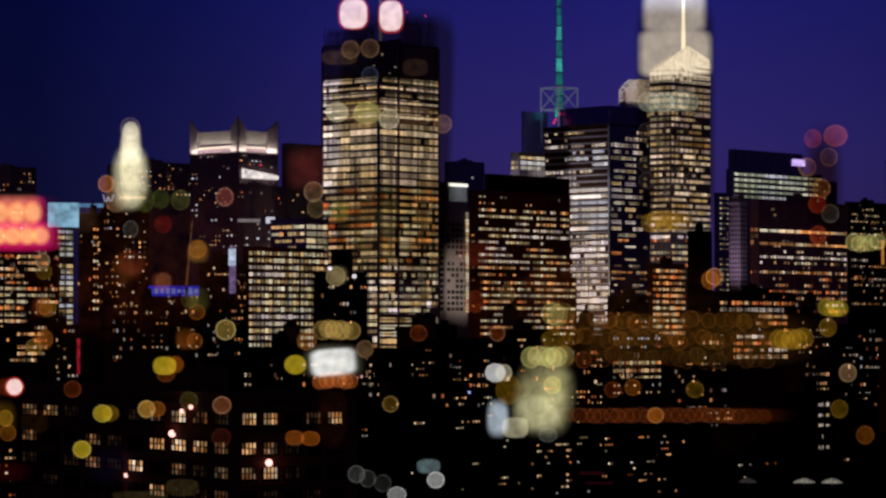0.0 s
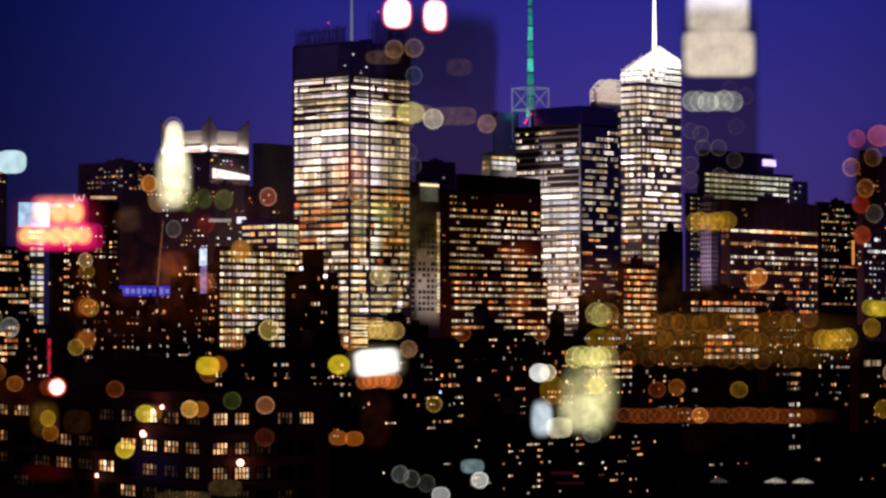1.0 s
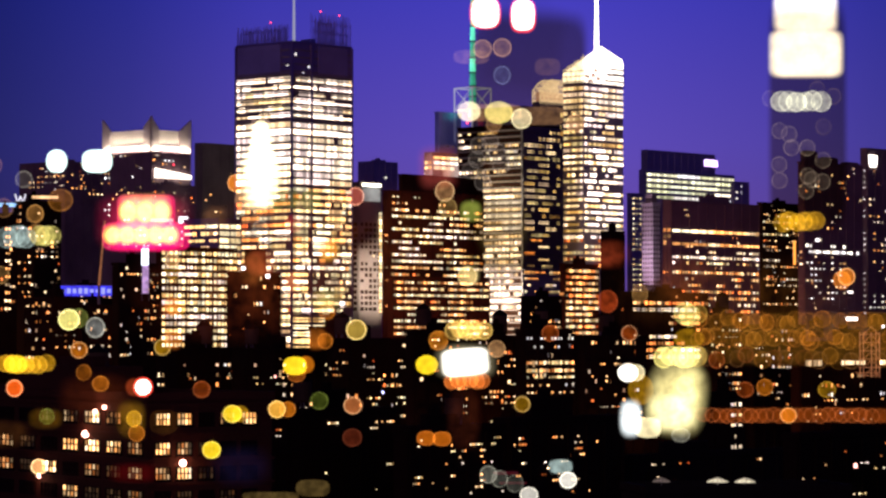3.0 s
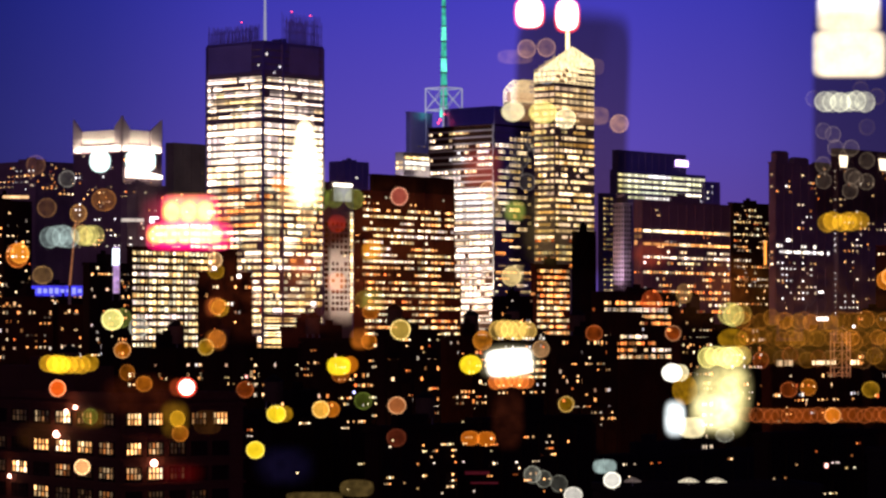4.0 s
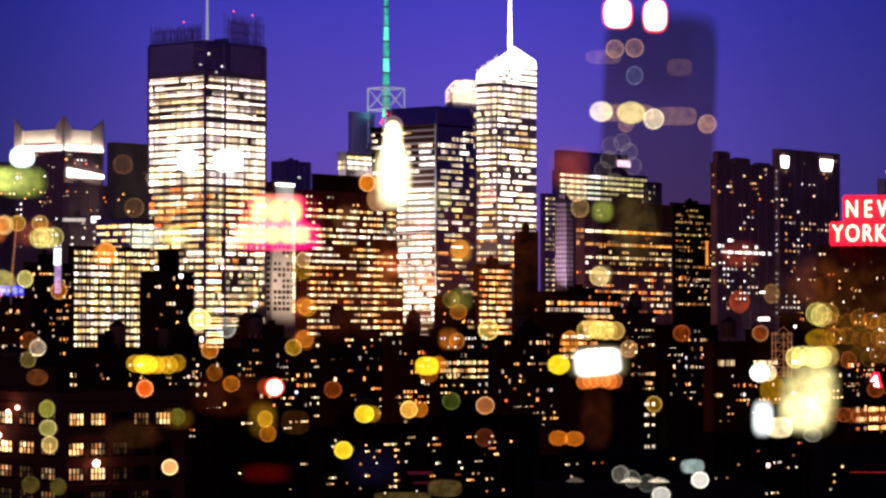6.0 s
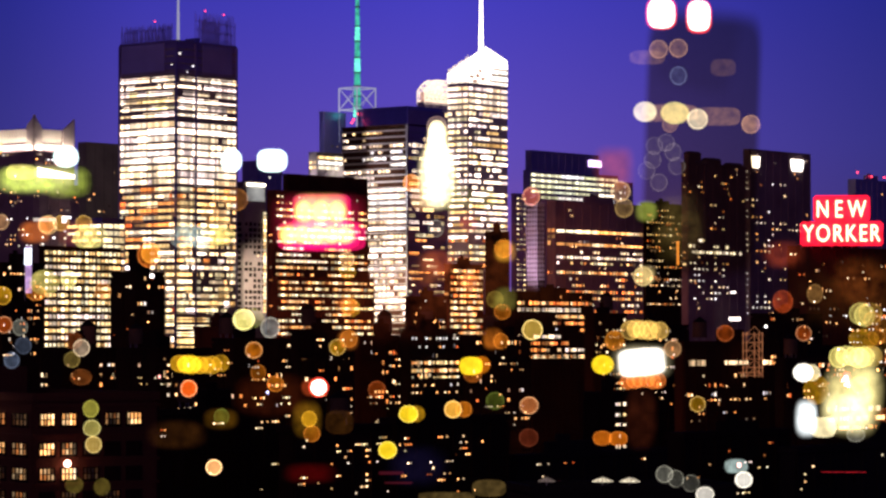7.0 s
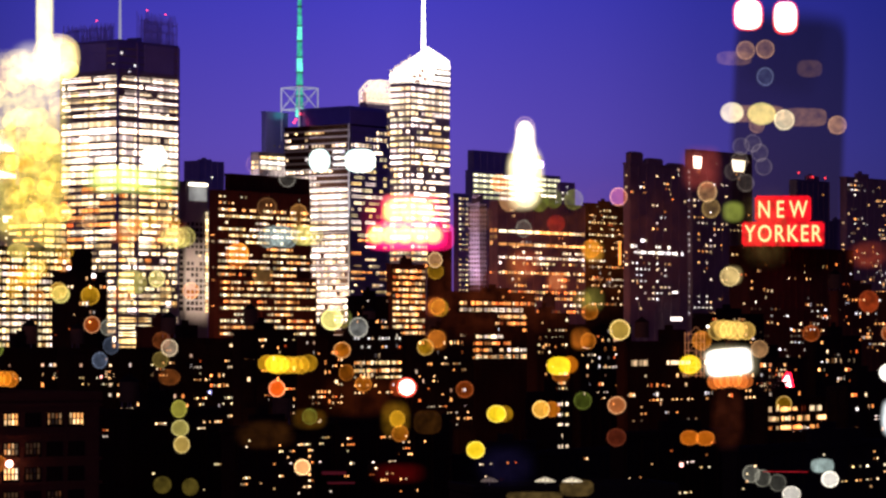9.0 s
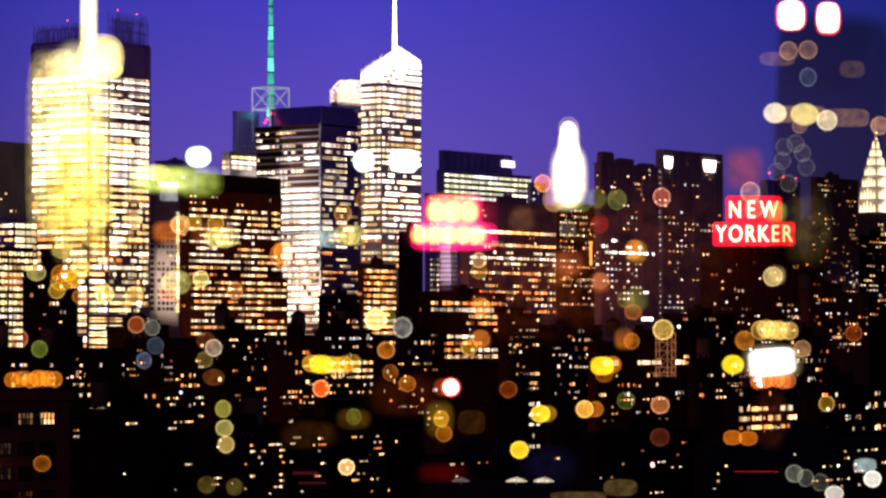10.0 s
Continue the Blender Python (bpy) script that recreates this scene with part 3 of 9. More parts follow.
tower('office_tower', 'dark broad block with two long lit floors', 97.7, 1697.2, 87.2, 6.1, 152.5, 'haze_grey', [('s', 134.4, 137.9, 3.57, 3.26, 0.93, ('warm', 'bright', 'bright'), {'keep': 0.85, 'most': 6, 'wh': 0.5, 'ww': 0.95, 'vary': (0.95, 1.05)}),
      ('s', 127.2, 130.1, 2.92, 3.80, 0.97, ('bright', 'warm'), {'keep': 0.9, 'most': 9, 'wh': 0.5, 'ww': 0.97, 'vary': (0.98, 1.02)}),
      ('s', 116.2, 125.9, 3.24, 3.26, 0.55, ('warm', 'white_room', 'bright'), {'keep': 0.6, 'most': 4, 'wh': 0.42, 'ww': 0.66, 'single': True, 'vary': (0.3, 1.7)}),
      ('s', 85.0, 114.2, 3.73, 2.99, 0.58, ('amber', 'warm', 'white_room', 'bright'), {'keep': 0.6, 'most': 4, 'wh': 0.42, 'ww': 0.66, 'single': True, 'vary': (0.3, 1.7)}),
      ('w', 127.2, 138.2, 3.57, 2.43, 0.70, ('amber',), {'keep': 0.78, 'most': 6, 'wh': 0.66, 'ww': 0.96})], seed=34, pin=45, piers=9.0)
stone_tower = tower('office_tower', 'slender pale stone tower washed with violet light', 94.8, 1847.6, 8.2, 8.4, 158.0, 'pale', [], seed=35, roof='bare')
tower('office_tower', 'dark tower with a rounded silhouette and few windows', 54.5, 1449.0, 10.0, 7.0, 125.8, 'black', [('s', 85.1, 121.1, 2.77, 3.16, 0.07, ('warm',), {'keep': 0.4, 'most': 4, 'wh': 0.32, 'ww': 0.44, 'single': True}),], seed=36, piers=9.0)
tower('office_tower', 'amber lit low block at the foot of the glowing tower', 36.8, 1699.6, 31.5, 4.2, 116.2, 'rust', [('s', 70.1, 114.9, 3.57, 2.85, 0.86, ('amber', 'warm', 'bright'), {'keep': 0.84, 'most': 8, 'wh': 0.48, 'ww': 0.86, 'single': True, 'vary': (0.75, 1.25)}),
      ('w', 70.8, 112.3, 3.57, 2.29, 0.50, ('amber',), {'keep': 0.84, 'most': 8, 'wh': 0.48, 'ww': 0.86, 'single': True, 'vary': (0.75, 1.25)})], seed=37, piers=9.0)

# ---- middle distance ----
hotel = tower('hotel', 'broad brick hotel tower below the red roof sign', 190.3, 1331.5, 93.9, 10.3, 115.1, 'rust', [('s', 63.7, 113.8, 3.08, 3.40, 0.15, ('warm', 'cool', 'amber', 'dim', 'amber'), {'keep': 0.4, 'most': 4, 'wh': 0.32, 'ww': 0.44, 'single': True}),
      ('w', 63.7, 113.8, 3.08, 2.12, 0.17, ('warm', 'dim', 'amber'), {'keep': 0.4, 'most': 4, 'wh': 0.32, 'ww': 0.44, 'single': True})], seed=41, pin=82, piers=6.0, band=7.2)
tower('hotel_wing', 'brick hotel wing with a few lit windows', 221.7, 1280.9, 53.1, 4.3, 93.9, 'rust', [('s', 64.1, 92.6, 2.98, 3.46, 0.12, ('warm', 'cool', 'dim', 'amber'), {'keep': 0.4, 'most': 4, 'wh': 0.32, 'ww': 0.44, 'single': True}),], seed=42, pin=45, piers=6.0, band=7.2, category='hotel')
tower('apartment_block', 'dark silhouetted tower block with stepped roof', -88.0, 1046.3, 14.4, 12.5, 96.6, 'black', [('s', 66.0, 95.6, 2.41, 1.99, 0.10, ('warm', 'dim', 'amber'), {'keep': 0.4, 'most': 4, 'wh': 0.32, 'ww': 0.44, 'single': True}),
      ('w', 66.0, 95.6, 2.41, 1.98, 0.07, ('warm', 'dim', 'amber'), {'keep': 0.4, 'most': 4, 'wh': 0.32, 'ww': 0.44, 'single': True})], seed=43, pin=15, piers=6.0, band=7.2, roof='bare')
tower('apartment_block', 'narrow roof house on the silhouetted tower', -88.8, 1061.3, 6.4, 4.6, 105.1, 'black', [], seed=44, piers=6.0, band=7.2, roof='bare')
tower('office_tower', 'dark office block with long amber rows', -262.7, 1273.2, 43.7, 12.1, 113.7, 'black', [('s', 64.1, 111.7, 2.85, 1.90, 0.48, ('warm', 'amber', 'bright'), {'keep': 0.84, 'most': 8, 'wh': 0.48, 'ww': 0.86, 'single': True, 'vary': (0.75, 1.25)}),], seed=45, pin=68, piers=6.0, band=7.2)
tower('apartment_tower', 'slim tower with white lit bays', -266.5, 1476.1, 11.3, 4.0, 129.8, 'grey', [('s', 62.5, 129.3, 2.86, 2.23, 0.85, ('cool', 'bright'), {'keep': 0.78, 'most': 6, 'wh': 0.66, 'ww': 0.96}),], seed=46, piers=6.0, band=7.2, roof='bare')
tower('apartment_block', 'block with white square windows and a red lit edge', -178.2, 984.0, 11.0, 4.0, 77.8, 'brown', [('s', 58.7, 77.1, 2.20, 2.23, 0.36, ('cool', 'warm', 'dim'), {'keep': 0.4, 'most': 4, 'wh': 0.32, 'ww': 0.44, 'single': True}),], seed=47, pin=12, piers=6.0, band=7.2)
tower('apartment_tower', 'plain brown brick shaft with one column of lamps', -200.9, 1183.1, 8.5, 4.0, 123.2, 'brown', [('s', 83.2, 119.8, 3.21, 9.02, 0.70, ('warm',), {'keep': 0.4, 'most': 4, 'wh': 0.32, 'ww': 0.44, 'single': True}),], seed=48, pin=15, piers=6.0, band=7.2)
tower('apartment_tower', 'dark tower with one column of amber windows', -195.4, 1234.6, 15.0, 11.3, 130.8, 'black', [('s', 83.5, 124.6, 2.15, 2.53, 0.24, ('amber', 'warm', 'dim'), {'keep': 0.4, 'most': 4, 'wh': 0.32, 'ww': 0.44, 'single': True}),
      ('w', 83.5, 121.7, 2.86, 2.91, 0.30, ('warm', 'amber'), {'keep': 0.55, 'most': 3, 'wh': 0.32, 'ww': 0.46, 'single': True, 'vary': (0.3, 1.7)})], seed=49, pin=38, piers=6.0, band=7.2)
tower('apartment_tower', 'dark residential slab with columns of small windows', -149.8, 988.7, 12.9, 14.6, 87.0, 'brown', [('s', 62.5, 86.2, 2.00, 1.78, 0.26, ('warm', 'dim', 'amber'), {'keep': 0.55, 'most': 3, 'wh': 0.32, 'ww': 0.46, 'single': True, 'vary': (0.3, 1.7)}),
      ('w', 64.5, 86.2, 2.29, 2.31, 0.40, ('warm', 'amber'), {'keep': 0.55, 'most': 3, 'wh': 0.32, 'ww': 0.46, 'single': True, 'vary': (0.3, 1.7)})], seed=50, pin=30, piers=6.0, band=7.2)
tower('apartment_tower', 'dark residential tower with lit stair windows', -139.5, 1000.3, 10.5, 4.0, 84.6, 'brown', [('s', 54.7, 83.6, 1.83, 3.38, 0.45, ('amber', 'warm', 'dim'), {'keep': 0.4, 'most': 4, 'wh': 0.32, 'ww': 0.44, 'single': True}),], seed=51, pin=12, piers=6.0, band=7.2)
tower('office_tower', 'dark block under the blue lit sign', -199.2, 1335.2, 34.5, 4.0, 94.6, 'black', [('s', 74.0, 92.6, 2.83, 2.75, 0.2, ('warm', 'amber', 'dim'), {'keep': 0.4, 'most': 4, 'wh': 0.32, 'ww': 0.44, 'single': True}),], seed=52, pin=25, piers=6.0, band=7.2)
tower('office_tower', 'dark mid-rise with pinprick lights', -160.2, 1239.7, 23.4, 4.6, 105.0, 'black', [('s', 64.5, 102.6, 2.62, 1.78, 0.26, ('amber', 'warm', 'dim'), {'keep': 0.55, 'most': 3, 'wh': 0.32, 'ww': 0.46, 'single': True, 'vary': (0.3, 1.7)}),], seed=53, pin=45, piers=6.0, band=7.2)
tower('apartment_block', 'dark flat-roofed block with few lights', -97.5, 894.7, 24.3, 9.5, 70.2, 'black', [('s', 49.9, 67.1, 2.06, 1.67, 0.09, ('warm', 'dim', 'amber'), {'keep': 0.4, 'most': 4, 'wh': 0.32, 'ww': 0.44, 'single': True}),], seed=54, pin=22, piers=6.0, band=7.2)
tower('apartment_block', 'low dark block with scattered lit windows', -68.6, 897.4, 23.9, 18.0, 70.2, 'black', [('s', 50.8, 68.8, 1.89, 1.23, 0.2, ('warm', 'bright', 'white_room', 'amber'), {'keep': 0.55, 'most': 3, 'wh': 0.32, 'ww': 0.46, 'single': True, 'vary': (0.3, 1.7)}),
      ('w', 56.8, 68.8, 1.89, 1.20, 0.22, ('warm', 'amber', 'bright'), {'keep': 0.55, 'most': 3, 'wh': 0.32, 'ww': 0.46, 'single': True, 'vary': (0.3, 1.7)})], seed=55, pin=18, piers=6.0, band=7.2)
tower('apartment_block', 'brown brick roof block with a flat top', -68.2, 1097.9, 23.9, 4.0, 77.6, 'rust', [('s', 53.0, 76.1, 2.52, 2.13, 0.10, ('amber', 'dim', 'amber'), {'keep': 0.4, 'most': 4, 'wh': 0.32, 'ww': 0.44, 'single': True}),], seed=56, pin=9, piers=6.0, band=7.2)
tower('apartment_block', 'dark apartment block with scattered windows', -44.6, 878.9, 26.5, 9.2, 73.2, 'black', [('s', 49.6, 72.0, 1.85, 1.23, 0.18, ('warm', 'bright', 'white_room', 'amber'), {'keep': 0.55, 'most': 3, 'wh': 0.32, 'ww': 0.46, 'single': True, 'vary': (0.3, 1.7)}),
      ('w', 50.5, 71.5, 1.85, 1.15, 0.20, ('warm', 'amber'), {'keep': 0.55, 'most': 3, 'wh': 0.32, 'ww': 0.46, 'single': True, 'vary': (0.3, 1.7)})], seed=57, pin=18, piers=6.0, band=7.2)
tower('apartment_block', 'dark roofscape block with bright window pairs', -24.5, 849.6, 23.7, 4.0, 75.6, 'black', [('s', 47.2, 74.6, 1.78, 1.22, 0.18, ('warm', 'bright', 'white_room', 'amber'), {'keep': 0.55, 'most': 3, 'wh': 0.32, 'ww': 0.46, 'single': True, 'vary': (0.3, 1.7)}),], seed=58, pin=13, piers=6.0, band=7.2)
tower('apartment_block', 'brown apartment block with a red lit stair', -8.0, 900.0, 24.3, 4.0, 74.0, 'brown', [('s', 45.7, 72.3, 1.89, 1.32, 0.17, ('amber', 'warm', 'bright'), {'keep': 0.55, 'most': 3, 'wh': 0.32, 'ww': 0.46, 'single': True, 'vary': (0.3, 1.7)}),], seed=59, pin=18, piers=6.0, band=7.2)
tower('office_block', 'dark office block with several full rows of warm windows', 7.3, 900.0, 24.5, 4.0, 76.1, 'black', [('s', 70.2, 75.4, 2.58, 1.62, 0.50, ('amber', 'cool'), {'keep': 0.4, 'most': 4, 'wh': 0.32, 'ww': 0.44, 'single': True}),
      ('s', 65.4, 67.8, 2.23, 1.35, 0.75, ('warm', 'bright'), {'keep': 0.84, 'most': 8, 'wh': 0.48, 'ww': 0.86, 'single': True, 'vary': (0.75, 1.25)}),
      ('s', 61.3, 65.4, 2.23, 1.35, 0.80, ('bright', 'warm'), {'keep': 0.84, 'most': 8, 'wh': 0.48, 'ww': 0.86, 'single': True, 'vary': (0.75, 1.25)}),
      ('s', 53.4, 60.9, 2.23, 1.89, 0.42, ('warm',), {'keep': 0.4, 'most': 4, 'wh': 0.32, 'ww': 0.44, 'single': True})], seed=60, pin=13, piers=6.0, band=7.2)
tower('apartment_block', 'tall dark silhouette block behind the low roofs', 12.3, 1349.9, 24.7, 4.7, 92.6, 'black', [('s', 74.0, 89.5, 3.09, 3.24, 0.17, ('warm',), {'keep': 0.4, 'most': 4, 'wh': 0.32, 'ww': 0.44, 'single': True}),], seed=61, pin=13, piers=6.0, band=7.2)
tower('apartment_block', 'dark block with sparse windows', 25.8, 919.6, 31.9, 4.5, 74.0, 'black', [('s', 46.8, 72.9, 1.93, 1.41, 0.16, ('warm', 'white_room', 'amber'), {'keep': 0.55, 'most': 3, 'wh': 0.32, 'ww': 0.46, 'single': True, 'vary': (0.3, 1.7)}),
      ('w', 47.7, 72.9, 1.93, 1.12, 0.18, ('warm', 'amber'), {'keep': 0.55, 'most': 3, 'wh': 0.32, 'ww': 0.46, 'single': True, 'vary': (0.3, 1.7)})], seed=62, pin=18, piers=6.0, band=7.2)
tower('office_tower', 'dark flat-topped block in front of the long lit floors', 59.7, 1348.7, 59.0, 6.5, 94.6, 'brown', [('s', 63.7, 92.0, 3.09, 2.97, 0.36, ('warm', 'white_room', 'amber'), {'keep': 0.84, 'most': 8, 'wh': 0.48, 'ww': 0.86, 'single': True, 'vary': (0.75, 1.25)}),], seed=63, pin=27, piers=6.0, band=7.2)
tower('apartment_block', 'dark block with rows of small paired windows', 68.8, 977.6, 18.7, 4.0, 81.5, 'brown', [('s', 55.3, 80.5, 2.43, 1.91, 0.40, ('warm', 'amber', 'bright'), {'keep': 0.4, 'most': 4, 'wh': 0.32, 'ww': 0.44, 'single': True}),], seed=64, pin=18, piers=6.0, band=7.2)
tower('apartment_block', 'dark narrow block with one lit stair column', 53.6, 697.9, 6.0, 8.5, 60.4, 'black', [('s', 44.6, 59.8, 2.5, 1.5, 0.8, ('bright', 'white_room'), {'keep': 0.7, 'most': 3, 'wh': 0.36, 'ww': 0.6, 'single': True}),], seed=65, piers=6.0, band=7.2)
tower('apartment_block', 'dark block with blank brick sides', 84.9, 996.4, 30.5, 4.7, 77.8, 'black', [('s', 51.1, 75.9, 2.10, 1.82, 0.20, ('warm', 'white_room', 'amber'), {'keep': 0.55, 'most': 3, 'wh': 0.32, 'ww': 0.46, 'single': True, 'vary': (0.3, 1.7)}),], seed=66, pin=30, piers=6.0, band=7.2)
tower('apartment_block', 'brick block with one long lit floor', 95.4, 945.2, 56.3, 4.0, 72.2, 'brown', [('s', 64.9, 67.5, 2.54, 2.26, 0.70, ('warm', 'amber'), {'keep': 0.78, 'most': 6, 'wh': 0.66, 'ww': 0.96}),
      ('s', 45.0, 64.0, 2.18, 2.26, 0.12, ('warm', 'dim', 'amber'), {'keep': 0.4, 'most': 4, 'wh': 0.32, 'ww': 0.44, 'single': True})], seed=67, pin=22, piers=6.0, band=7.2)
tower('apartment_block', 'dark mid-rise with lit window groups', 147.6, 1140.5, 39.5, 7.9, 82.8, 'black', [('s', 52.0, 80.6, 2.63, 2.85, 0.28, ('warm', 'white_room', 'amber', 'dim', 'amber'), {'keep': 0.4, 'most': 4, 'wh': 0.32, 'ww': 0.44, 'single': True}),], seed=68, pin=38, piers=6.0, band=7.2)
tower('office_block', 'low block with three rows of lit windows', 110.1, 741.9, 30.0, 4.0, 58.0, 'brown', [('s', 48.9, 57.4, 2.43, 2.05, 0.62, ('warm', 'bright', 'amber'), {'keep': 0.4, 'most': 3, 'wh': 0.5, 'ww': 0.75}),], seed=69, pin=15, piers=6.0, band=7.2)
tower('apartment_block', 'dark block behind the low lit rows', 120.6, 891.9, 46.5, 4.0, 67.1, 'black', [('s', 53.4, 65.4, 2.06, 2.25, 0.20, ('warm', 'amber', 'dim', 'amber'), {'keep': 0.4, 'most': 4, 'wh': 0.32, 'ww': 0.44, 'single': True}),], seed=70, pin=30, piers=6.0, band=7.2)
tower('apartment_block', 'dark low block with a few lit windows', 131.8, 748.5, 45.0, 5.9, 60.9, 'black', [('s', 47.9, 57.3, 2.47, 2.90, 0.30, ('warm', 'bright', 'cool'), {'keep': 0.4, 'most': 4, 'wh': 0.32, 'ww': 0.44, 'single': True}),], seed=71, pin=30, piers=6.0, band=7.2)
tower('apartment_block', 'dark tall block beside the hotel wing', 159.8, 966.9, 29.9, 4.0, 74.0, 'black', [('s', 55.3, 72.1, 2.24, 2.57, 0.12, ('warm', 'cool', 'dim', 'amber'), {'keep': 0.4, 'most': 4, 'wh': 0.32, 'ww': 0.44, 'single': True}),], seed=72, pin=22, piers=6.0, band=7.2)

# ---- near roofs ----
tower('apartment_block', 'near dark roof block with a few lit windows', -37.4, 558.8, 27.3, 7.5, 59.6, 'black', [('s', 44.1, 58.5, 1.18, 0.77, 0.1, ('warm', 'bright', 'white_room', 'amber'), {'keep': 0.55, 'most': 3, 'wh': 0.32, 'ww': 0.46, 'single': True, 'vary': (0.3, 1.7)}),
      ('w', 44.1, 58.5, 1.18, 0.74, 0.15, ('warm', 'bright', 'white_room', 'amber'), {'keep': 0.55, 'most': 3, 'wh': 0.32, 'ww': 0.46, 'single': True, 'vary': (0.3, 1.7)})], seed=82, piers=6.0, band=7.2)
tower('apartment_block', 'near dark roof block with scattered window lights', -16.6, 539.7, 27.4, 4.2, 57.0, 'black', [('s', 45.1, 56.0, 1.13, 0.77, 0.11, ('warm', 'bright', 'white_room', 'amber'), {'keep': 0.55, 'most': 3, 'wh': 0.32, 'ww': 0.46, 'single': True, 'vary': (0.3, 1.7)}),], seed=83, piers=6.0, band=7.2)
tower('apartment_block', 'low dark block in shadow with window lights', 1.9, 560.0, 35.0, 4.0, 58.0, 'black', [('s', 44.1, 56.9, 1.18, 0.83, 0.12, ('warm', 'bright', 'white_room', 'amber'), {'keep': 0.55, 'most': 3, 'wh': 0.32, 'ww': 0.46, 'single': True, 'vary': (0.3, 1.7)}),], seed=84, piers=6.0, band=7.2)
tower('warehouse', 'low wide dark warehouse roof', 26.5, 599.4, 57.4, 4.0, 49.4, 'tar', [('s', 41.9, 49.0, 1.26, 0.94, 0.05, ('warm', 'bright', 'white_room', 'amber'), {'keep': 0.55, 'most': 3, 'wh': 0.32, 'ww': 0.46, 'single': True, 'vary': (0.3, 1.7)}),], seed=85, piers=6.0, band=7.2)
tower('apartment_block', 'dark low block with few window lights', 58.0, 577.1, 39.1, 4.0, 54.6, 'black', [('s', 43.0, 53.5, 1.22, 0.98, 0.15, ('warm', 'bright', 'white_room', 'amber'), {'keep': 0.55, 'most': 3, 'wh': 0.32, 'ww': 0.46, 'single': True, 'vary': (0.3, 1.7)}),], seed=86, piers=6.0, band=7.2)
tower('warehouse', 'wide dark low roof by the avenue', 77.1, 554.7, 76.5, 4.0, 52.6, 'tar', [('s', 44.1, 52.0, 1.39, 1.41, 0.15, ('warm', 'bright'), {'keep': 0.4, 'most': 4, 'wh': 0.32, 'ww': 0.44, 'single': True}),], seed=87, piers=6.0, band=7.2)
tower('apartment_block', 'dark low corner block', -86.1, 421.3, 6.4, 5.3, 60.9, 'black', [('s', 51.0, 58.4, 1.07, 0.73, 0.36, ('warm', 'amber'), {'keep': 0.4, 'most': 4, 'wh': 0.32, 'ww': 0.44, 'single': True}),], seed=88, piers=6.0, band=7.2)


# ---- crowns, masts and roof works ----
def lump(bm, at, r, sub=2):
    bmesh.ops.create_icosphere(bm, subdivisions=sub, radius=r, matrix=Matrix.Translation(at))


def beacon(parent, at, r=0.7):
    bm = bmesh.new()
    rod(bm, (at[0], at[1], at[2] - 4), at, 0.07)
    part("pole", bm, "haze_grey", parent)
    bm = bmesh.new()
    lump(bm, at, r)
    return part("beacon", bm, "red_lamp", parent, "red warning beacon")


def rod_screen(parent, side, a, b, z0, z1, step, ragged, seed):
    """An open screen of thin upright rods in three layers, with cross rails."""
    rnd = random.Random(seed)
    bm = bmesh.new()
    for deep, thick in ((0.3, 0.16), (2.6, 0.14), (5.5, 0.18)):
        k = a + rnd.uniform(0, step)
        while k < b:
            p = (k, deep) if side == "s" else (deep, k)
            rod(bm, (*p, z0 - 1), (*p, z1 - rnd.uniform(0, ragged) * (1 if rnd.random() < 0.7 else 2)), thick, n=4)
            k += step * rnd.choice((0.5, 1, 1, 1.5))
        z = z0 + 2.0 + deep * 0.4
        while z < z1 - ragged * 0.6:
            p, q = ((a, deep), (b, deep)) if side == "s" else ((deep, a), (deep, b))
            rod(bm, (*p, z), (*q, z), 0.11, n=4)
            z += 5.2
    return part("rod_screen", bm, "screen_rod", parent, "open screen of thin dark rods")


# masts, spire and cage: the light falling on the steel is put into emission
MAT["mast_white"] = lamp_light("emissive_white_steel", (1, 0.9, 0.72), 5.0)
MAT["mast_grey"] = lamp_light("emissive_dim_steel", (0.5, 0.52, 0.75), 0.5)
MAT["mast_green"] = lamp_light("emissive_green_steel", (0.12, 0.85, 0.62), 1.15, 0.1)
MAT["mast_teal"] = lamp_light("emissive_teal_steel", (0.05, 0.62, 0.45), 0.6, 0.25)
# crown glass and lattice: their lighting is put into emission
MAT["crown_white"] = lamp_light("emissive_warm_white", (1, 0.86, 0.74), 3.2, 0.3)
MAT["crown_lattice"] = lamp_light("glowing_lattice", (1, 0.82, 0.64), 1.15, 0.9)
MAT["crown_dim"] = lamp_light("emissive_dim_rose", (1, 0.58, 0.48), 0.45, 0.6)
MAT["fin_pale"] = masonry("pale_metal_fin", (0.4, 0.34, 0.32), (0.62, 0.54, 0.5), 0.3, 0.6)
MAT["crown_cream"] = masonry("pale_crown_wall", (0.55, 0.5, 0.44), (0.74, 0.68, 0.6), 0.25, 0.8)

for at in ((4, 0.5, 208), (26, 0.5, 205.5), (46, 0.5, 205.5)):
    beacon(beacon_tower, at, 0.8)
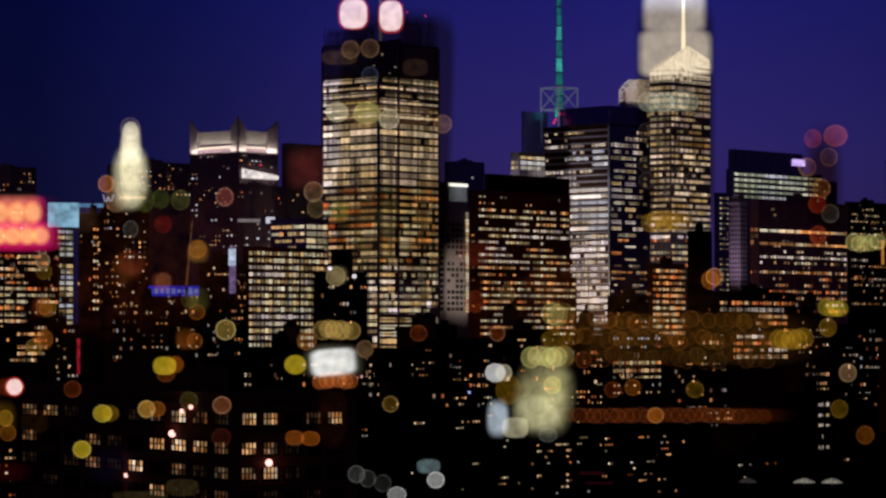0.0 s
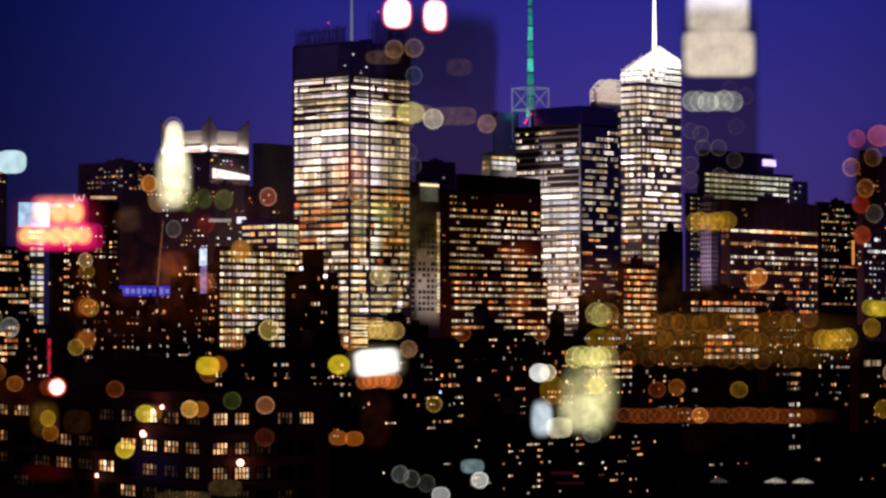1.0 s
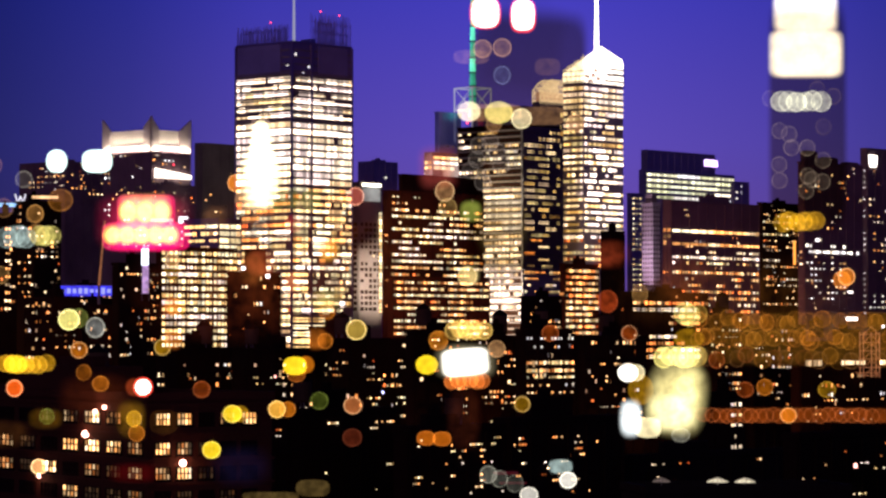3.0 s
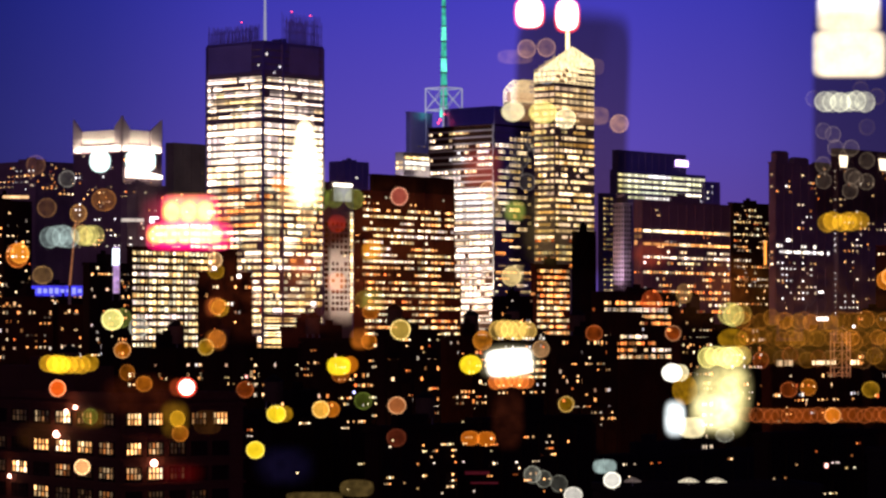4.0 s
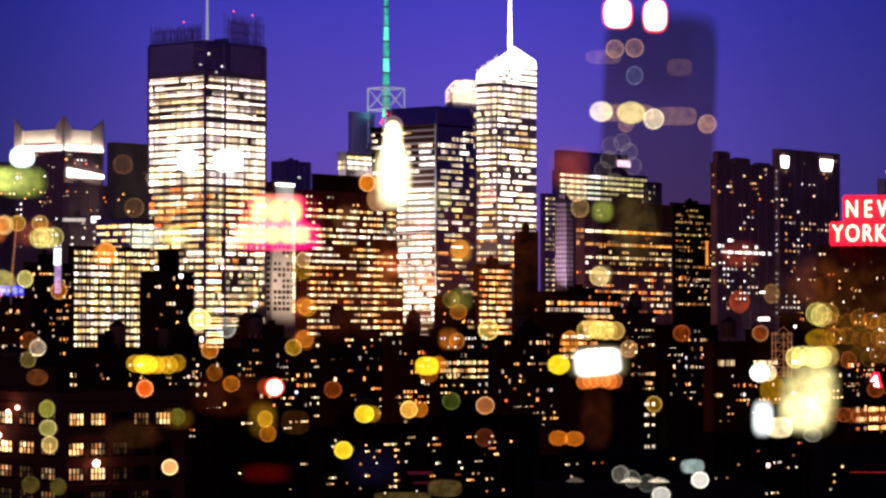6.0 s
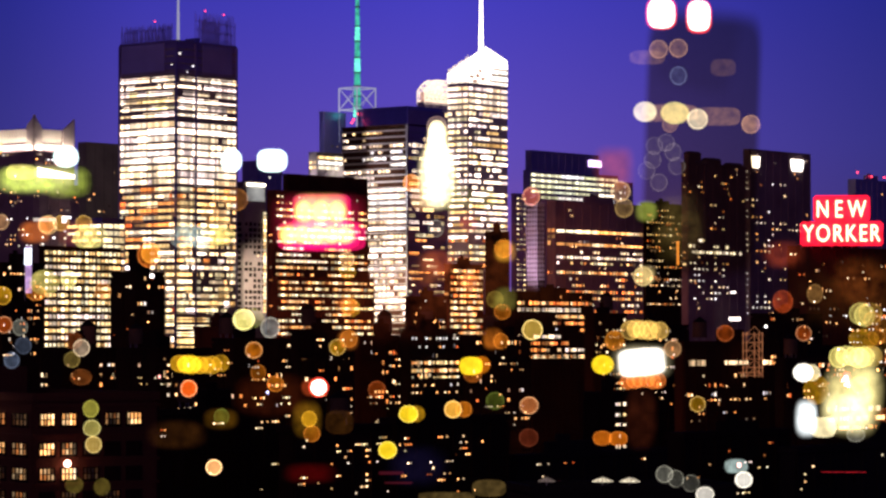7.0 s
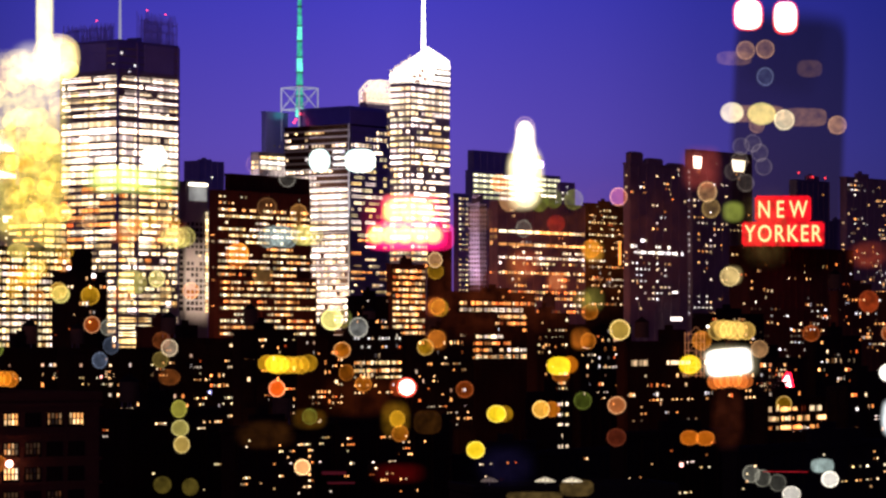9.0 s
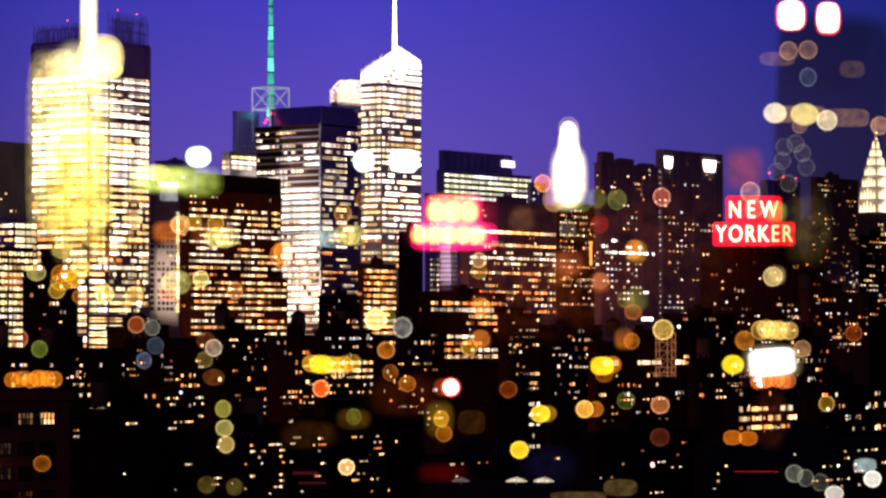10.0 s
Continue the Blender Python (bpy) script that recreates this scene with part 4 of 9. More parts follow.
# rod-screened top of the tallest glass tower
MAT["screen_rod"] = masonry("ceramic_rods", (0.16, 0.15, 0.42), (0.26, 0.25, 0.6), 0.5, 0.5)
MAT["screen_panel"] = masonry("rod_screen_panel", (0.2, 0.2, 0.46), (0.32, 0.32, 0.66), 0.6, 0.5)
rod_screen(glass_tower_a, "w", 8, 45.5, 246, 258, 0.9, 3.6, 1)
rod_screen(glass_tower_a, "s", 21, 50, 246, 266, 1.0, 6.0, 2)
for side, u0, u1 in (("w", 9.5, 44.8), ("s", 21.5, 46.5)):
    z = 229.6
    while z < 245.6:
        if side == "s":
            slab("screen_panel", "screen_panel", glass_tower_a, u0, u1, -0.5, -0.06, z, z + 1.7)
        else:
            slab("screen_panel", "screen_panel", glass_tower_a, -0.5, -0.06, u0, u1, z, z + 1.7)
        z += 1.8
bm = bmesh.new()
for u0, u1, v0, v1, h in ((16, 20, 0.5, 9, 249.5), (10, 40, 10, 38, 248.5)):
    box(bm, u0, u1, v0, v1, 246, h, 0.2)
part("plant_room", bm, "sky_tint_glass", glass_tower_a)
slab("spandrel_wall", "pale", glass_tower_a, 0.4, 50.3, -0.05, 0, 62, 228.6)
slab("spandrel_wall", "pale", glass_tower_a, -0.05, 0, 0.4, 46, 62, 228.6)
# dark upright strips; two are drawn in place of a recess left unbuilt
for u0, u1, v0, v1 in ((15.2, 16.6, -0.9, 0), (49.9, 51, -0.9, 0), (-0.9, 0, -0.9, 0.8), (-0.9, 0, 45.3, 46.6)):
    slab("corner_pier", "dark_glass", glass_tower_a, u0, u1, v0, v1, 20, 246)
bm = bmesh.new()
rod(bm, (25, 23, 246), (25, 23, 268), 0.95, 0.75)
rod(bm, (25, 23, 268), (25, 23, 300), 0.7, 0.4)
part("mast", bm, "mast_grey", glass_tower_a, "slim roof mast, its paleness put into emission")
for at in ((0.3, 18, 259), (24, 0.3, 266), (40, 0.3, 265)):
    beacon(glass_tower_a, at, 0.42)
for side, at, z in (("s", 2.5, 239.5), ("s", 13.5, 233), ("w", 4, 233.5), ("s", 9, 229.5)):
    window(glass_tower_a, side, at, z, 1.4, 1.4, "cool")

# crowned tower: floodlit wall behind a light trough, between pointed fins
def sail(parent, pts, depth):
    """A flat pointed plate through pts, pushed in by depth."""
    bm = bmesh.new()
    loft_rings(bm, [pts, [tuple(a + b for a, b in zip(q, depth)) for q in pts]])
    bmesh.ops.recalc_face_normals(bm, faces=bm.faces)
    part("fin", bm, "fin_pale", parent, "pointed floodlit corner fin")


bm = bmesh.new()
box(bm, 1.2, 37.5, 1.2, 49, 208.2, 222.2, 0.2)
part("crown", bm, "crown_cream", astor, "floodlit cream crown wall")
for u, v, r, long in ((19, -2.2, 0, 36), (-2.2, 25, -90, 46)):
    strip = bpy.data.lights.new("crown_floodlight", "AREA")
    strip.shape, strip.size, strip.size_y = "RECTANGLE", long, 0.9
    strip.energy, strip.color = 240 * long, (1, 0.86, 0.72)
    new("crown_floodlight", strip).matrix_world = astor.matrix_basis @ pose(u, v, 207.4, 0, 0, r) @ pose(0, 0, 0, 148)
bm = bmesh.new()
box(bm, 0.1, 37.5, 0.1, 1.1, 208.2, 211.2)
box(bm, 0.1, 1.1, 1.1, 49, 208.2, 211.2)
part("light_trough", bm, "crown_cream", astor, "pale trough for the floodlights")
sail(astor, [(-0.5, 50.6, 207), (-0.5, 42.5, 207), (-0.5, 42.5, 222.5), (-0.5, 50.6, 231)], (1.5, 0, 0))
sail(astor, [(-0.5, 7.5, 207), (-0.5, -0.5, 207), (-0.5, -0.5, 231.5), (-0.5, 7.5, 224)], (1.5, 0, 0))
sail(astor, [(-0.5, -0.5, 207), (7, -0.5, 207), (7, -0.5, 223), (-0.5, -0.5, 231.5)], (0, 1.5, 0))
sail(astor, [(38.8, -0.5, 207), (27.5, -0.5, 207), (27.5, -0.5, 222), (38.8, -0.5, 230.5)], (0, 1.5, 0))
sail(astor, [(38.8, -0.5, 207), (38.8, 9, 207), (38.8, 9, 221), (38.8, -0.5, 230.5)], (-1.5, 0, 0))
bm = bmesh.new()
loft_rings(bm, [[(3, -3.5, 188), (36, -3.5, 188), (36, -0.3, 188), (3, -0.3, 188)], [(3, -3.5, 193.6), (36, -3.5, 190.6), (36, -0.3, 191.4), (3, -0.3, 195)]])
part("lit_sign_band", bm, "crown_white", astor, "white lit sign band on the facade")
beacon(astor, (20, -2, 198), 0.6)

# faceted crown, its lighting put into emission
bm = bmesh.new()
le, ln = 47.36, 19.63
plan = [(0, 0), (21, 0), (le, 0), (le, ln), (0, ln)]
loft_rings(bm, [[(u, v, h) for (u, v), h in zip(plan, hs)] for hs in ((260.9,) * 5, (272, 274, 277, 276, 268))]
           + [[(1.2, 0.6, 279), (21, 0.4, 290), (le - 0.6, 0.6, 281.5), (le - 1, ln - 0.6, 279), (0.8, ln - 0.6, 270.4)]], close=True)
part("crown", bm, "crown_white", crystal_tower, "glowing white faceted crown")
bm = bmesh.new()
for k in range(1, 9):
    rod(bm, (le * k / 9, -0.25, 261), (le * k / 9, -0.1, 272), 0.16, n=5)
for k in range(1, 5):
    rod(bm, (-0.25, ln * k / 5, 261), (-0.1, ln * k / 5, 270), 0.22, n=5)
for z in (262.8, 266.6, 270.4):
    rod(bm, (0, -0.25, z), (le, -0.25, z), 0.3, n=5)
    rod(bm, (-0.25, 0, z), (-0.25, ln, z), 0.4, n=5)
part("crown_mullion", bm, "steel", crystal_tower)
for z in (264.6, 269.2, 273.6):
    slab("floor_band", "dark_glass", crystal_tower, 25 + (z - 264) * 0.5, le + 0.3, -0.5, 0, z - 0.75, z + 0.75)
for k, (u, z, w) in enumerate(((4, 266.5, 5), (11, 268, 4.5), (17, 265.2, 4), (8, 263.4, 5), (14, 271.5, 3.5))):
    slab("crown_panel", "crown_dim", crystal_tower, u - w / 2, u + w / 2, -0.4, 0, z - 1.1, z + 1.1)
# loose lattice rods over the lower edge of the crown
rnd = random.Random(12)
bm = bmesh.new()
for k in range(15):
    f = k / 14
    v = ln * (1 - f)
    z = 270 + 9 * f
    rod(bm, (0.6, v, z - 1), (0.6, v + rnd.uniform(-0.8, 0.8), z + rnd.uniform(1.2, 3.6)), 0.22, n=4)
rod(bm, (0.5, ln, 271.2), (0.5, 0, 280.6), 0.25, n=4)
part("crown_lattice", bm, "crown_lattice", crystal_tower, "lattice rods on the crown's edge, lit by emission")
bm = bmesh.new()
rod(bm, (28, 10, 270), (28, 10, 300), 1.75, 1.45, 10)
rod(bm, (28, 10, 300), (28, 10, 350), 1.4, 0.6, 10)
part("spire", bm, "mast_white", crystal_tower, "tapering white spire, its floodlight put into emission")

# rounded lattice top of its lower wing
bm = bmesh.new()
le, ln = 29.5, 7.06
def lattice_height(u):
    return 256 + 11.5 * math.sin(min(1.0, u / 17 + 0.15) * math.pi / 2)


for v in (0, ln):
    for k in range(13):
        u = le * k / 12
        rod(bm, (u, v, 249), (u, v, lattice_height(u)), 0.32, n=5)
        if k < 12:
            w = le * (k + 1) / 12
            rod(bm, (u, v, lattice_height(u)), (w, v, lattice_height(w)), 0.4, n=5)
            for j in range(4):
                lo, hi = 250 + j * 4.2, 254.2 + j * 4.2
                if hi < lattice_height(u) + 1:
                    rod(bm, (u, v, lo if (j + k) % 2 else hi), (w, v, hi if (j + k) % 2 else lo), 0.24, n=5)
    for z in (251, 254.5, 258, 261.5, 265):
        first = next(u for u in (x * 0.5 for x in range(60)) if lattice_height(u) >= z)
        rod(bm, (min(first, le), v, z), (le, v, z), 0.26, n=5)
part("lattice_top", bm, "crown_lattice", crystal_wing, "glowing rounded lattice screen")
# glowing box added inside the lattice to brighten it
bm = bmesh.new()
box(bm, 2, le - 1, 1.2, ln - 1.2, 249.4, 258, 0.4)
part("lattice_glow_box", bm, "crown_dim", crystal_wing, "dim glowing box added inside the lattice")

# stone floor bands, dark crown edge and broadcast mast
z = 208.4
while z > 70:
    slab("stone_band", "pale", mast_tower, -0.7, 0, 1.2, 55.4, z - 0.55, z + 0.55)
    z -= 4.13
z = 207.0
while z > 70:
    slab("metal_band", "steel", mast_tower, 0.8, 38.5, -0.35, 0, z - 0.3, z + 0.3)
    z -= 4.13
bm = bmesh.new()
box(bm, -0.8, 0.8, -0.8, 0.8, 60, 212, 0.1)
part("corner_post", bm, "steel", mast_tower)
# thin sheet that puts the bluish haze on this face into its colour
bm = bmesh.new()
box(bm, 0.8, 38.6, -0.14, 0.02, 40, 221.5)
part("cladding", bm, "dark_glass", mast_tower, "thin dark glass sheet carrying this face's bluish haze")
mast = tagged(new("broadcast_mast"), "tall broadcast mast glowing green above a steel cage", "mast")
mast.matrix_basis = pose(-18.7, 1972, 0, 0, 0, 44)
bm = bmesh.new()
for sx in (-8.6, 8.6):
    for sy in (-8.6, 8.6):
        rod(bm, (sx, sy, 205), (sx, sy, 241), 0.5, n=6)
for z in (226.5, 241):
    for a, b in (((-1, -1), (1, -1)), ((1, -1), (1, 1)), ((1, 1), (-1, 1)), ((-1, 1), (-1, -1))):
        rod(bm, (a[0] * 8.6, a[1] * 8.6, z), (b[0] * 8.6, b[1] * 8.6, z), 0.4, n=6)
for a, b in (((-1, -1), (1, -1)), ((1, -1), (1, 1)), ((1, 1), (-1, 1)), ((-1, 1), (-1, -1))):
    rod(bm, (a[0] * 8.6, a[1] * 8.6, 226.5), (b[0] * 8.6, b[1] * 8.6, 241), 0.22, n=5)
    rod(bm, (a[0] * 8.6, a[1] * 8.6, 241), (b[0] * 8.6, b[1] * 8.6, 226.5), 0.22, n=5)
# no lamp lights the cage; emission makes it pale
part("cage", bm, "mast_grey", mast, "square steel cage, its paleness put into emission")
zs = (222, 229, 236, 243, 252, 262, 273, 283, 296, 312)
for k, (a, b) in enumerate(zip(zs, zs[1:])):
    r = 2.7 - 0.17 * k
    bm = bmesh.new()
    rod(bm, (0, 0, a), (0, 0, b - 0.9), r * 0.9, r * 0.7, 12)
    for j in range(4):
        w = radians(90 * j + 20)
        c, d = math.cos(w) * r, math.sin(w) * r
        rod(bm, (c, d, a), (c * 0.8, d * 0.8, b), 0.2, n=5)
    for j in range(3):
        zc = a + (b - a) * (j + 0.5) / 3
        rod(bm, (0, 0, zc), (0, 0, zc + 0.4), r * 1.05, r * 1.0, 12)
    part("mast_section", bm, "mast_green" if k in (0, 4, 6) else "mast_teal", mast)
    bm = bmesh.new()
    rod(bm, (0, 0, b - 0.9), (0, 0, b), r * 1.12, r * 1.12, 12)
    part("collar", bm, "steel", mast)
for x, z in ((-8, 223), (8, 224), (-13, 217), (-11.5, 219), (33, 219.5)):
    beacon(mast, (x, -8.6, z), 0.75)

# box with paleness put into glow, bright edge strip, pointed roof of gallery tower
bm = bmesh.new()
box(bm, 3, 18.5, -0.6, 0, 157.5, 167, 0.1)
part("screen", bm, lamp_light("pale_glow_box", (0.7, 0.74, 0.72), 0.3, 0.15), gallery_tower, "greenish box, its paleness put into glow")
bm = bmesh.new()
box(bm, 2.6, 18.8, -1.0, -0.2, 166.6, 168.2)
part("bright_box_edge", bm, "mast_white", gallery_tower)
for k in range(30):
    slab("strip_lamp", "bright", gallery_tower, 17.9, 19.3, -1.1, -0.1, 90 + k * 2.05, 91.5 + k * 2.05)
# floodlit pale tower: dark window grid
for side, n, L in (("s", 3, 8.23), ("w", 4, 8.43)):
    for f in range(20):
        for k in range(n):
            window(stone_tower, side, L * (k + 0.5) / n, 156 - f * 2.9, L / n * 0.5, 1.7, "black", 0.1)
bm = bmesh.new()
box(bm, 1.5, 6.7, 1.5, 6.9, 158, 164.5, 0.2)
part("setback", bm, "pale", stone_tower)
# violet-white rooftop sign
sign = tagged(new("roof_sign"), "small bright violet-white sign on a dark roof block", "sign")
sign.matrix_basis = roof_block.matrix_basis.copy()
bm = bmesh.new()
box(bm, 75.9, 93.0, -0.8, 0.05, 212.4, 217.6, 0.15)
part("panel", bm, lamp_light("violet_sign", (0.72, 0.5, 1.0), 3.2, 0.2), sign)
for u, w in ((6.0, 9.0), (57.0, 15.0)):
    bm = bmesh.new()
    loft_rings(bm, [[(u - w * f, -0.9, z), (u + w * f, -0.9, z), (u + w * f, -0.02, z), (u - w * f, -0.02, z)] for f, z in ((0.36, 186.4), (0.45, 189), (0.5, 194))])
    part("corner_floodlight", bm, "white_lamp", floodlit_tower, "white floodlit roof corner panel")

for a, b, h in ((2, 15, 183.5), (20.5, 36.5, 180.5), (44, 60, 178.6)):
    bm = bmesh.new()
    box(bm, a, b, 0.5, 4.4, 176.5, h, 0.2)
    loft_rings(bm, [[(a + k, 0.5 + k * 0.2, z), (b - k, 0.5 + k * 0.2, z), (b - k, 4.4 - k * 0.2, z), (a + k, 4.4 - k * 0.2, z)] for k, z in ((-0.3, h), (1.0, h + 1.0), (2.5, h + 1.5))])
    part("roof_turret", bm, "haze_grey", turret_tower, "dark roof turret")

# tower with stacked arches of triangular lights and a needle
arch = tagged(new("arched_tower"), "slender tower with stacked arches of triangular lights and a needle spire", "tower")
arch.matrix_basis = pose(655, 3331, 0, 0, 0, 38)
bm = bmesh.new()
box(bm, -14, 14, -14, 14, -0.3, 206, 0.4)
box(bm, -13.6, 13.6, -13.6, 13.6, 205.9, 218, 0.3)
part("wall", bm, "grey", arch)
for f in range(22):
    for k in range(5):
        if k in (1, 3) and f < 9 or (f * 7 + k * 5) % 6 == 0:
            window(arch, "s", -11 + k * 5.5, 203 - f * 5.4, 2.0, 3.0, "bright" if f < 9 else "warm").location.y = -14.1
ARCH = [(14.6, 217.0), (13.6, 232.0), (11.8, 246.0), (9.6, 259.0), (7.3, 271.0), (5.1, 281.0), (3.3, 290.0), (1.9, 299.0)]
bm = bmesh.new()
for (w0, z0), (w1, z1) in zip(ARCH, ARCH[1:]):
    loft_rings(bm, [[(-w, -w, z), (w, -w, z), (w, w, z), (-w, w, z)] for w, z in ((w0, z0), (w0 * 0.95, z0 + (z1 - z0) * 0.6), (w1 * 1.03, z1))])
# lamplight on the steel is put into a faint emission, on the needle too
part("crown", bm, lamp_light("emissive_crown_steel", (1, 0.86, 0.78), 0.5, 0.2), arch, "curved terraced steel crown")
for (w0, z0), (w1, z1) in zip(ARCH, ARCH[1:]):
    n = 5 if w0 > 9 else 3 if w0 > 4 else 1
    for side in (0, 1):
        bm = bmesh.new()
        for j in range(n):
            off = j - (n - 1) / 2
            x, h, hw = off * w0 * 1.7 / n, (z1 - z0) * (0.85 - abs(off) * 0.14), w0 * 0.55 / n
            front = [(x - hw, -w0 - 0.5, z0 + 0.8), (x + hw, -w0 - 0.5, z0 + 0.8), (x, -w0 - 0.4, z0 + 0.8 + h)]
            ring = [[(b, a, z) if side else (a, b, z) for a, b, z in ((px, py + d, pz) for px, py, pz in front)] for d in (0, 0.5)]
            vs = [[bm.verts.new(q) for q in r] for r in ring]
            bm.faces.new(vs[0]), bm.faces.new(vs[1][::-1])
            for i in range(3):
                bm.faces.new((vs[0][i], vs[1][i], vs[1][(i + 1) % 3], vs[0][(i + 1) % 3]))
        part("arch_window", bm, "white_lamp", arch, "lit triangular window row")
bm = bmesh.new()
rod(bm, (0, 0, 297), (0, 0, 322), 1.6, 0.3, 8)
part("needle", bm, "crown_dim", arch, "slender needle spire with lamplight put into emission")
for z in (301, 308):
    bm = bmesh.new()
    lump(bm, (0, -1.6, z), 1.1)
    part("spire_lamp", bm, "white_lamp", arch)


# ---- signs ----
def letters(text, width, height, material, parent, at, gap, thick=0.35, name="letters"):
    cu = bpy.data.curves.new("lettering", "FONT")
    cu.body, cu.align_x, cu.extrude, cu.offset = text, "CENTER", thick, 0.004
    cu.space_character = gap
    tmp = new("lettering", cu)
    me = bpy.data.meshes.new_from_object(tmp.evaluated_get(bpy.context.evaluated_depsgraph_get()))
    bpy.data.objects.remove(tmp)
    co = np.array([v.co[:] for v in me.vertices])
    lo, hi = co.min(0), co.max(0)
    for v in me.vertices:
        v.co = ((v.co.x - (lo[0] + hi[0]) / 2) / (hi[0] - lo[0]) * width, (v.co.y - lo[1]) / (hi[1] - lo[1]) * height, v.co.z)
    me.materials.append(MAT[material])
    ob = new(name, me)
    ob.parent = parent
    ob.matrix_basis = pose(*at, 90, 0, 0)
    return ob


MAT["neon_red"] = lamp_light("red_neon_field", (1.0, 0.006, 0.03), 1.6, 0.25)
MAT["neon_letter"] = lamp_light("pale_neon_letters", (1.0, 0.8, 0.5), 2.6)
hs = tagged(new("hotel_sign"), "red neon roof sign with pale glowing letters in two rows", "sign")
hs.matrix_basis = pose(205.5, 1329, 0, 0, 0, -8)
bm = bmesh.new()
box(bm, -18.5, 18.5, 0, 0.9, 115.9, 126.9, 0.8)
part("lower_panel", bm, "neon_red", hs)
bm = bmesh.new()
box(bm, -12.6, 12.6, 0, 0.9, 126.9, 138.6, 0.8)
part("upper_panel", bm, "neon_red", hs)
letters("YORKER", 34.6, 7.6, "neon_letter", hs, (0, -0.5, 117.8), 1.2)
letters("NEW", 22, 7.6, "neon_letter", hs, (0, -0.5, 128.7), 1.55)
bm = bmesh.new()
for k in range(9):
    x = -18 + 4.5 * k
    rod(bm, (x, 1.2, 114.8), (x, 1.2, 126 if abs(x) > 13 else 138), 0.25, n=6)
    rod(bm, (x, 6, 114.8), (x, 1.2, 125), 0.2, n=6)
part("sign_frame", bm, "steel", hs)

zig = tagged(new("roof_sign"), "white zigzag-shaped roof sign", "sign")
zig.matrix_basis = pose(-241, 1480, 0, 0, 0, 9)
bm = bmesh.new()
for a, b in (((-2.6, 4.6), (-1.3, 0)), ((-1.3, 0), (0, 3.6)), ((0, 3.6), (1.3, 0)), ((1.3, 0), (2.6, 4.6))):
    rod(bm, (a[0], 0, 142 + a[1]), (b[0], 0, 142 + b[1]), 0.36, n=6)
part("stroke", bm, lamp_light("soft_white_sign", (0.85, 0.85, 1), 0.9), zig)
bm = bmesh.new()
for x in (-2.6, 0, 2.6):
    rod(bm, (x, 0.5, 135.8), (x, 0.5, 143.5), 0.18, n=6)
part("sign_frame", bm, "steel", zig)
tower("hotel", "dark hotel tower with a lit blue roof edge", -240, 1468.7, 16, 22, 136, "black", [("s", 60, 126, 3.2, 2.6, 0.12, ("warm", "cool"))], seed=91, pin=30)


# lamplight on the scaffold and crane boom is put into emission
MAT["scaffold_lit"] = lamp_light("emissive_scaffold_steel", (1, 0.4, 0.16), 0.22, 0.6)
MAT["sign_bar"] = lamp_light("pale_blue_bars", (0.35, 0.4, 1.0), 0.9)


def panel_sign(name, label, x, y, turn, w, z0, z1, colour, strength, grain, legs=0.0, bars=0):
    ob = tagged(new(name), label, "sign")
    ob.matrix_basis = pose(x, y, 0, 0, 0, turn)
    bm = bmesh.new()
    box(bm, -w / 2, w / 2, -0.4, 0.3, z0, z1, 0.12)
    part("panel", bm, lamp_light(name + "_light", colour, strength, grain), ob)
    bm = bmesh.new()
    for s in (-w / 2 - 0.25, w / 2 + 0.05):
        box(bm, s, s + 0.2, -0.5, 0.4, z0 - 0.2 - legs, z1 + 0.2)
    box(bm, -w / 2, w / 2, -0.5, 0.4, z1 + 0.02, z1 + 0.25)
    if bars:
        rnd = random.Random(3)
        for k in range(bars):
            x = -w / 2 + w * (k + 0.5) / bars
            hh = (z1 - z0) * rnd.uniform(0.3, 0.7)
            bb = bmesh.new()
            box(bb, x - w / bars * 0.33, x + w / bars * 0.33, -0.6, -0.38, (z0 + z1 - hh) / 2, (z0 + z1 + hh) / 2)
            part("bar", bb, "sign_bar", ob, "paler lit bar")
    for s in (-w / 4, w / 4):
        rod(bm, (s, 0.2, (z0 + z1) / 2), (s, 22, (z0 + z1) / 2 - 3), 0.2, n=6)
    part("sign_frame", bm, "steel" if z1 - z0 > 1.5 else "black", ob)
    return ob
panel_sign('blue_sign', 'long blue lit sign with a speckled screen', -187.0, 1331.9, 8.0, 23.1, 93.3, 97.9, (0.05, 0.05, 1.0), 0.8, 0.6, 1, 9)
panel_sign('billboard', 'cyan-white lit billboard on a dark roof', -259.6, 1457.0, 10.1, 15.3, 129.4, 141.5, (0.45, 0.8, 1.0), 1.6, 0.2, 8, 0)
panel_sign('roof_edge_light', 'thin blue-white lit roof edge', -244.6, 1457.6, 9.5, 14.7, 139.2, 141.1, (0.3, 0.6, 1.0), 1.2, 0.4, 0, 0)
panel_sign('roof_edge_light', 'thin orange lit roof edge', -190.1, 1231.4, 8.8, 10.9, 132.5, 133.7, (1, 0.6, 0.3), 1.2, 0.3, 0, 0)
panel_sign('street_screen', 'tall white and pink lit street screen', -149.8, 1246.0, 6.9, 2.6, 93.2, 112.8, (0.8, 0.5, 1.0), 0.5, 0.5, 3, 0)
panel_sign('street_screen', 'blue-white upper half of a street screen', -149.9, 1245.2, 6.9, 3.0, 105.0, 112.0, (0.75, 0.85, 1.0), 2.0, 0.5, 0, 0)
panel_sign('red_wall_light', 'vertical red neon strip on a brick edge', -167.6, 970.6, 9.8, 0.9, 62.3, 74.0, (1, 0.02, 0.04), 0.9, 0.5, 0, 0)
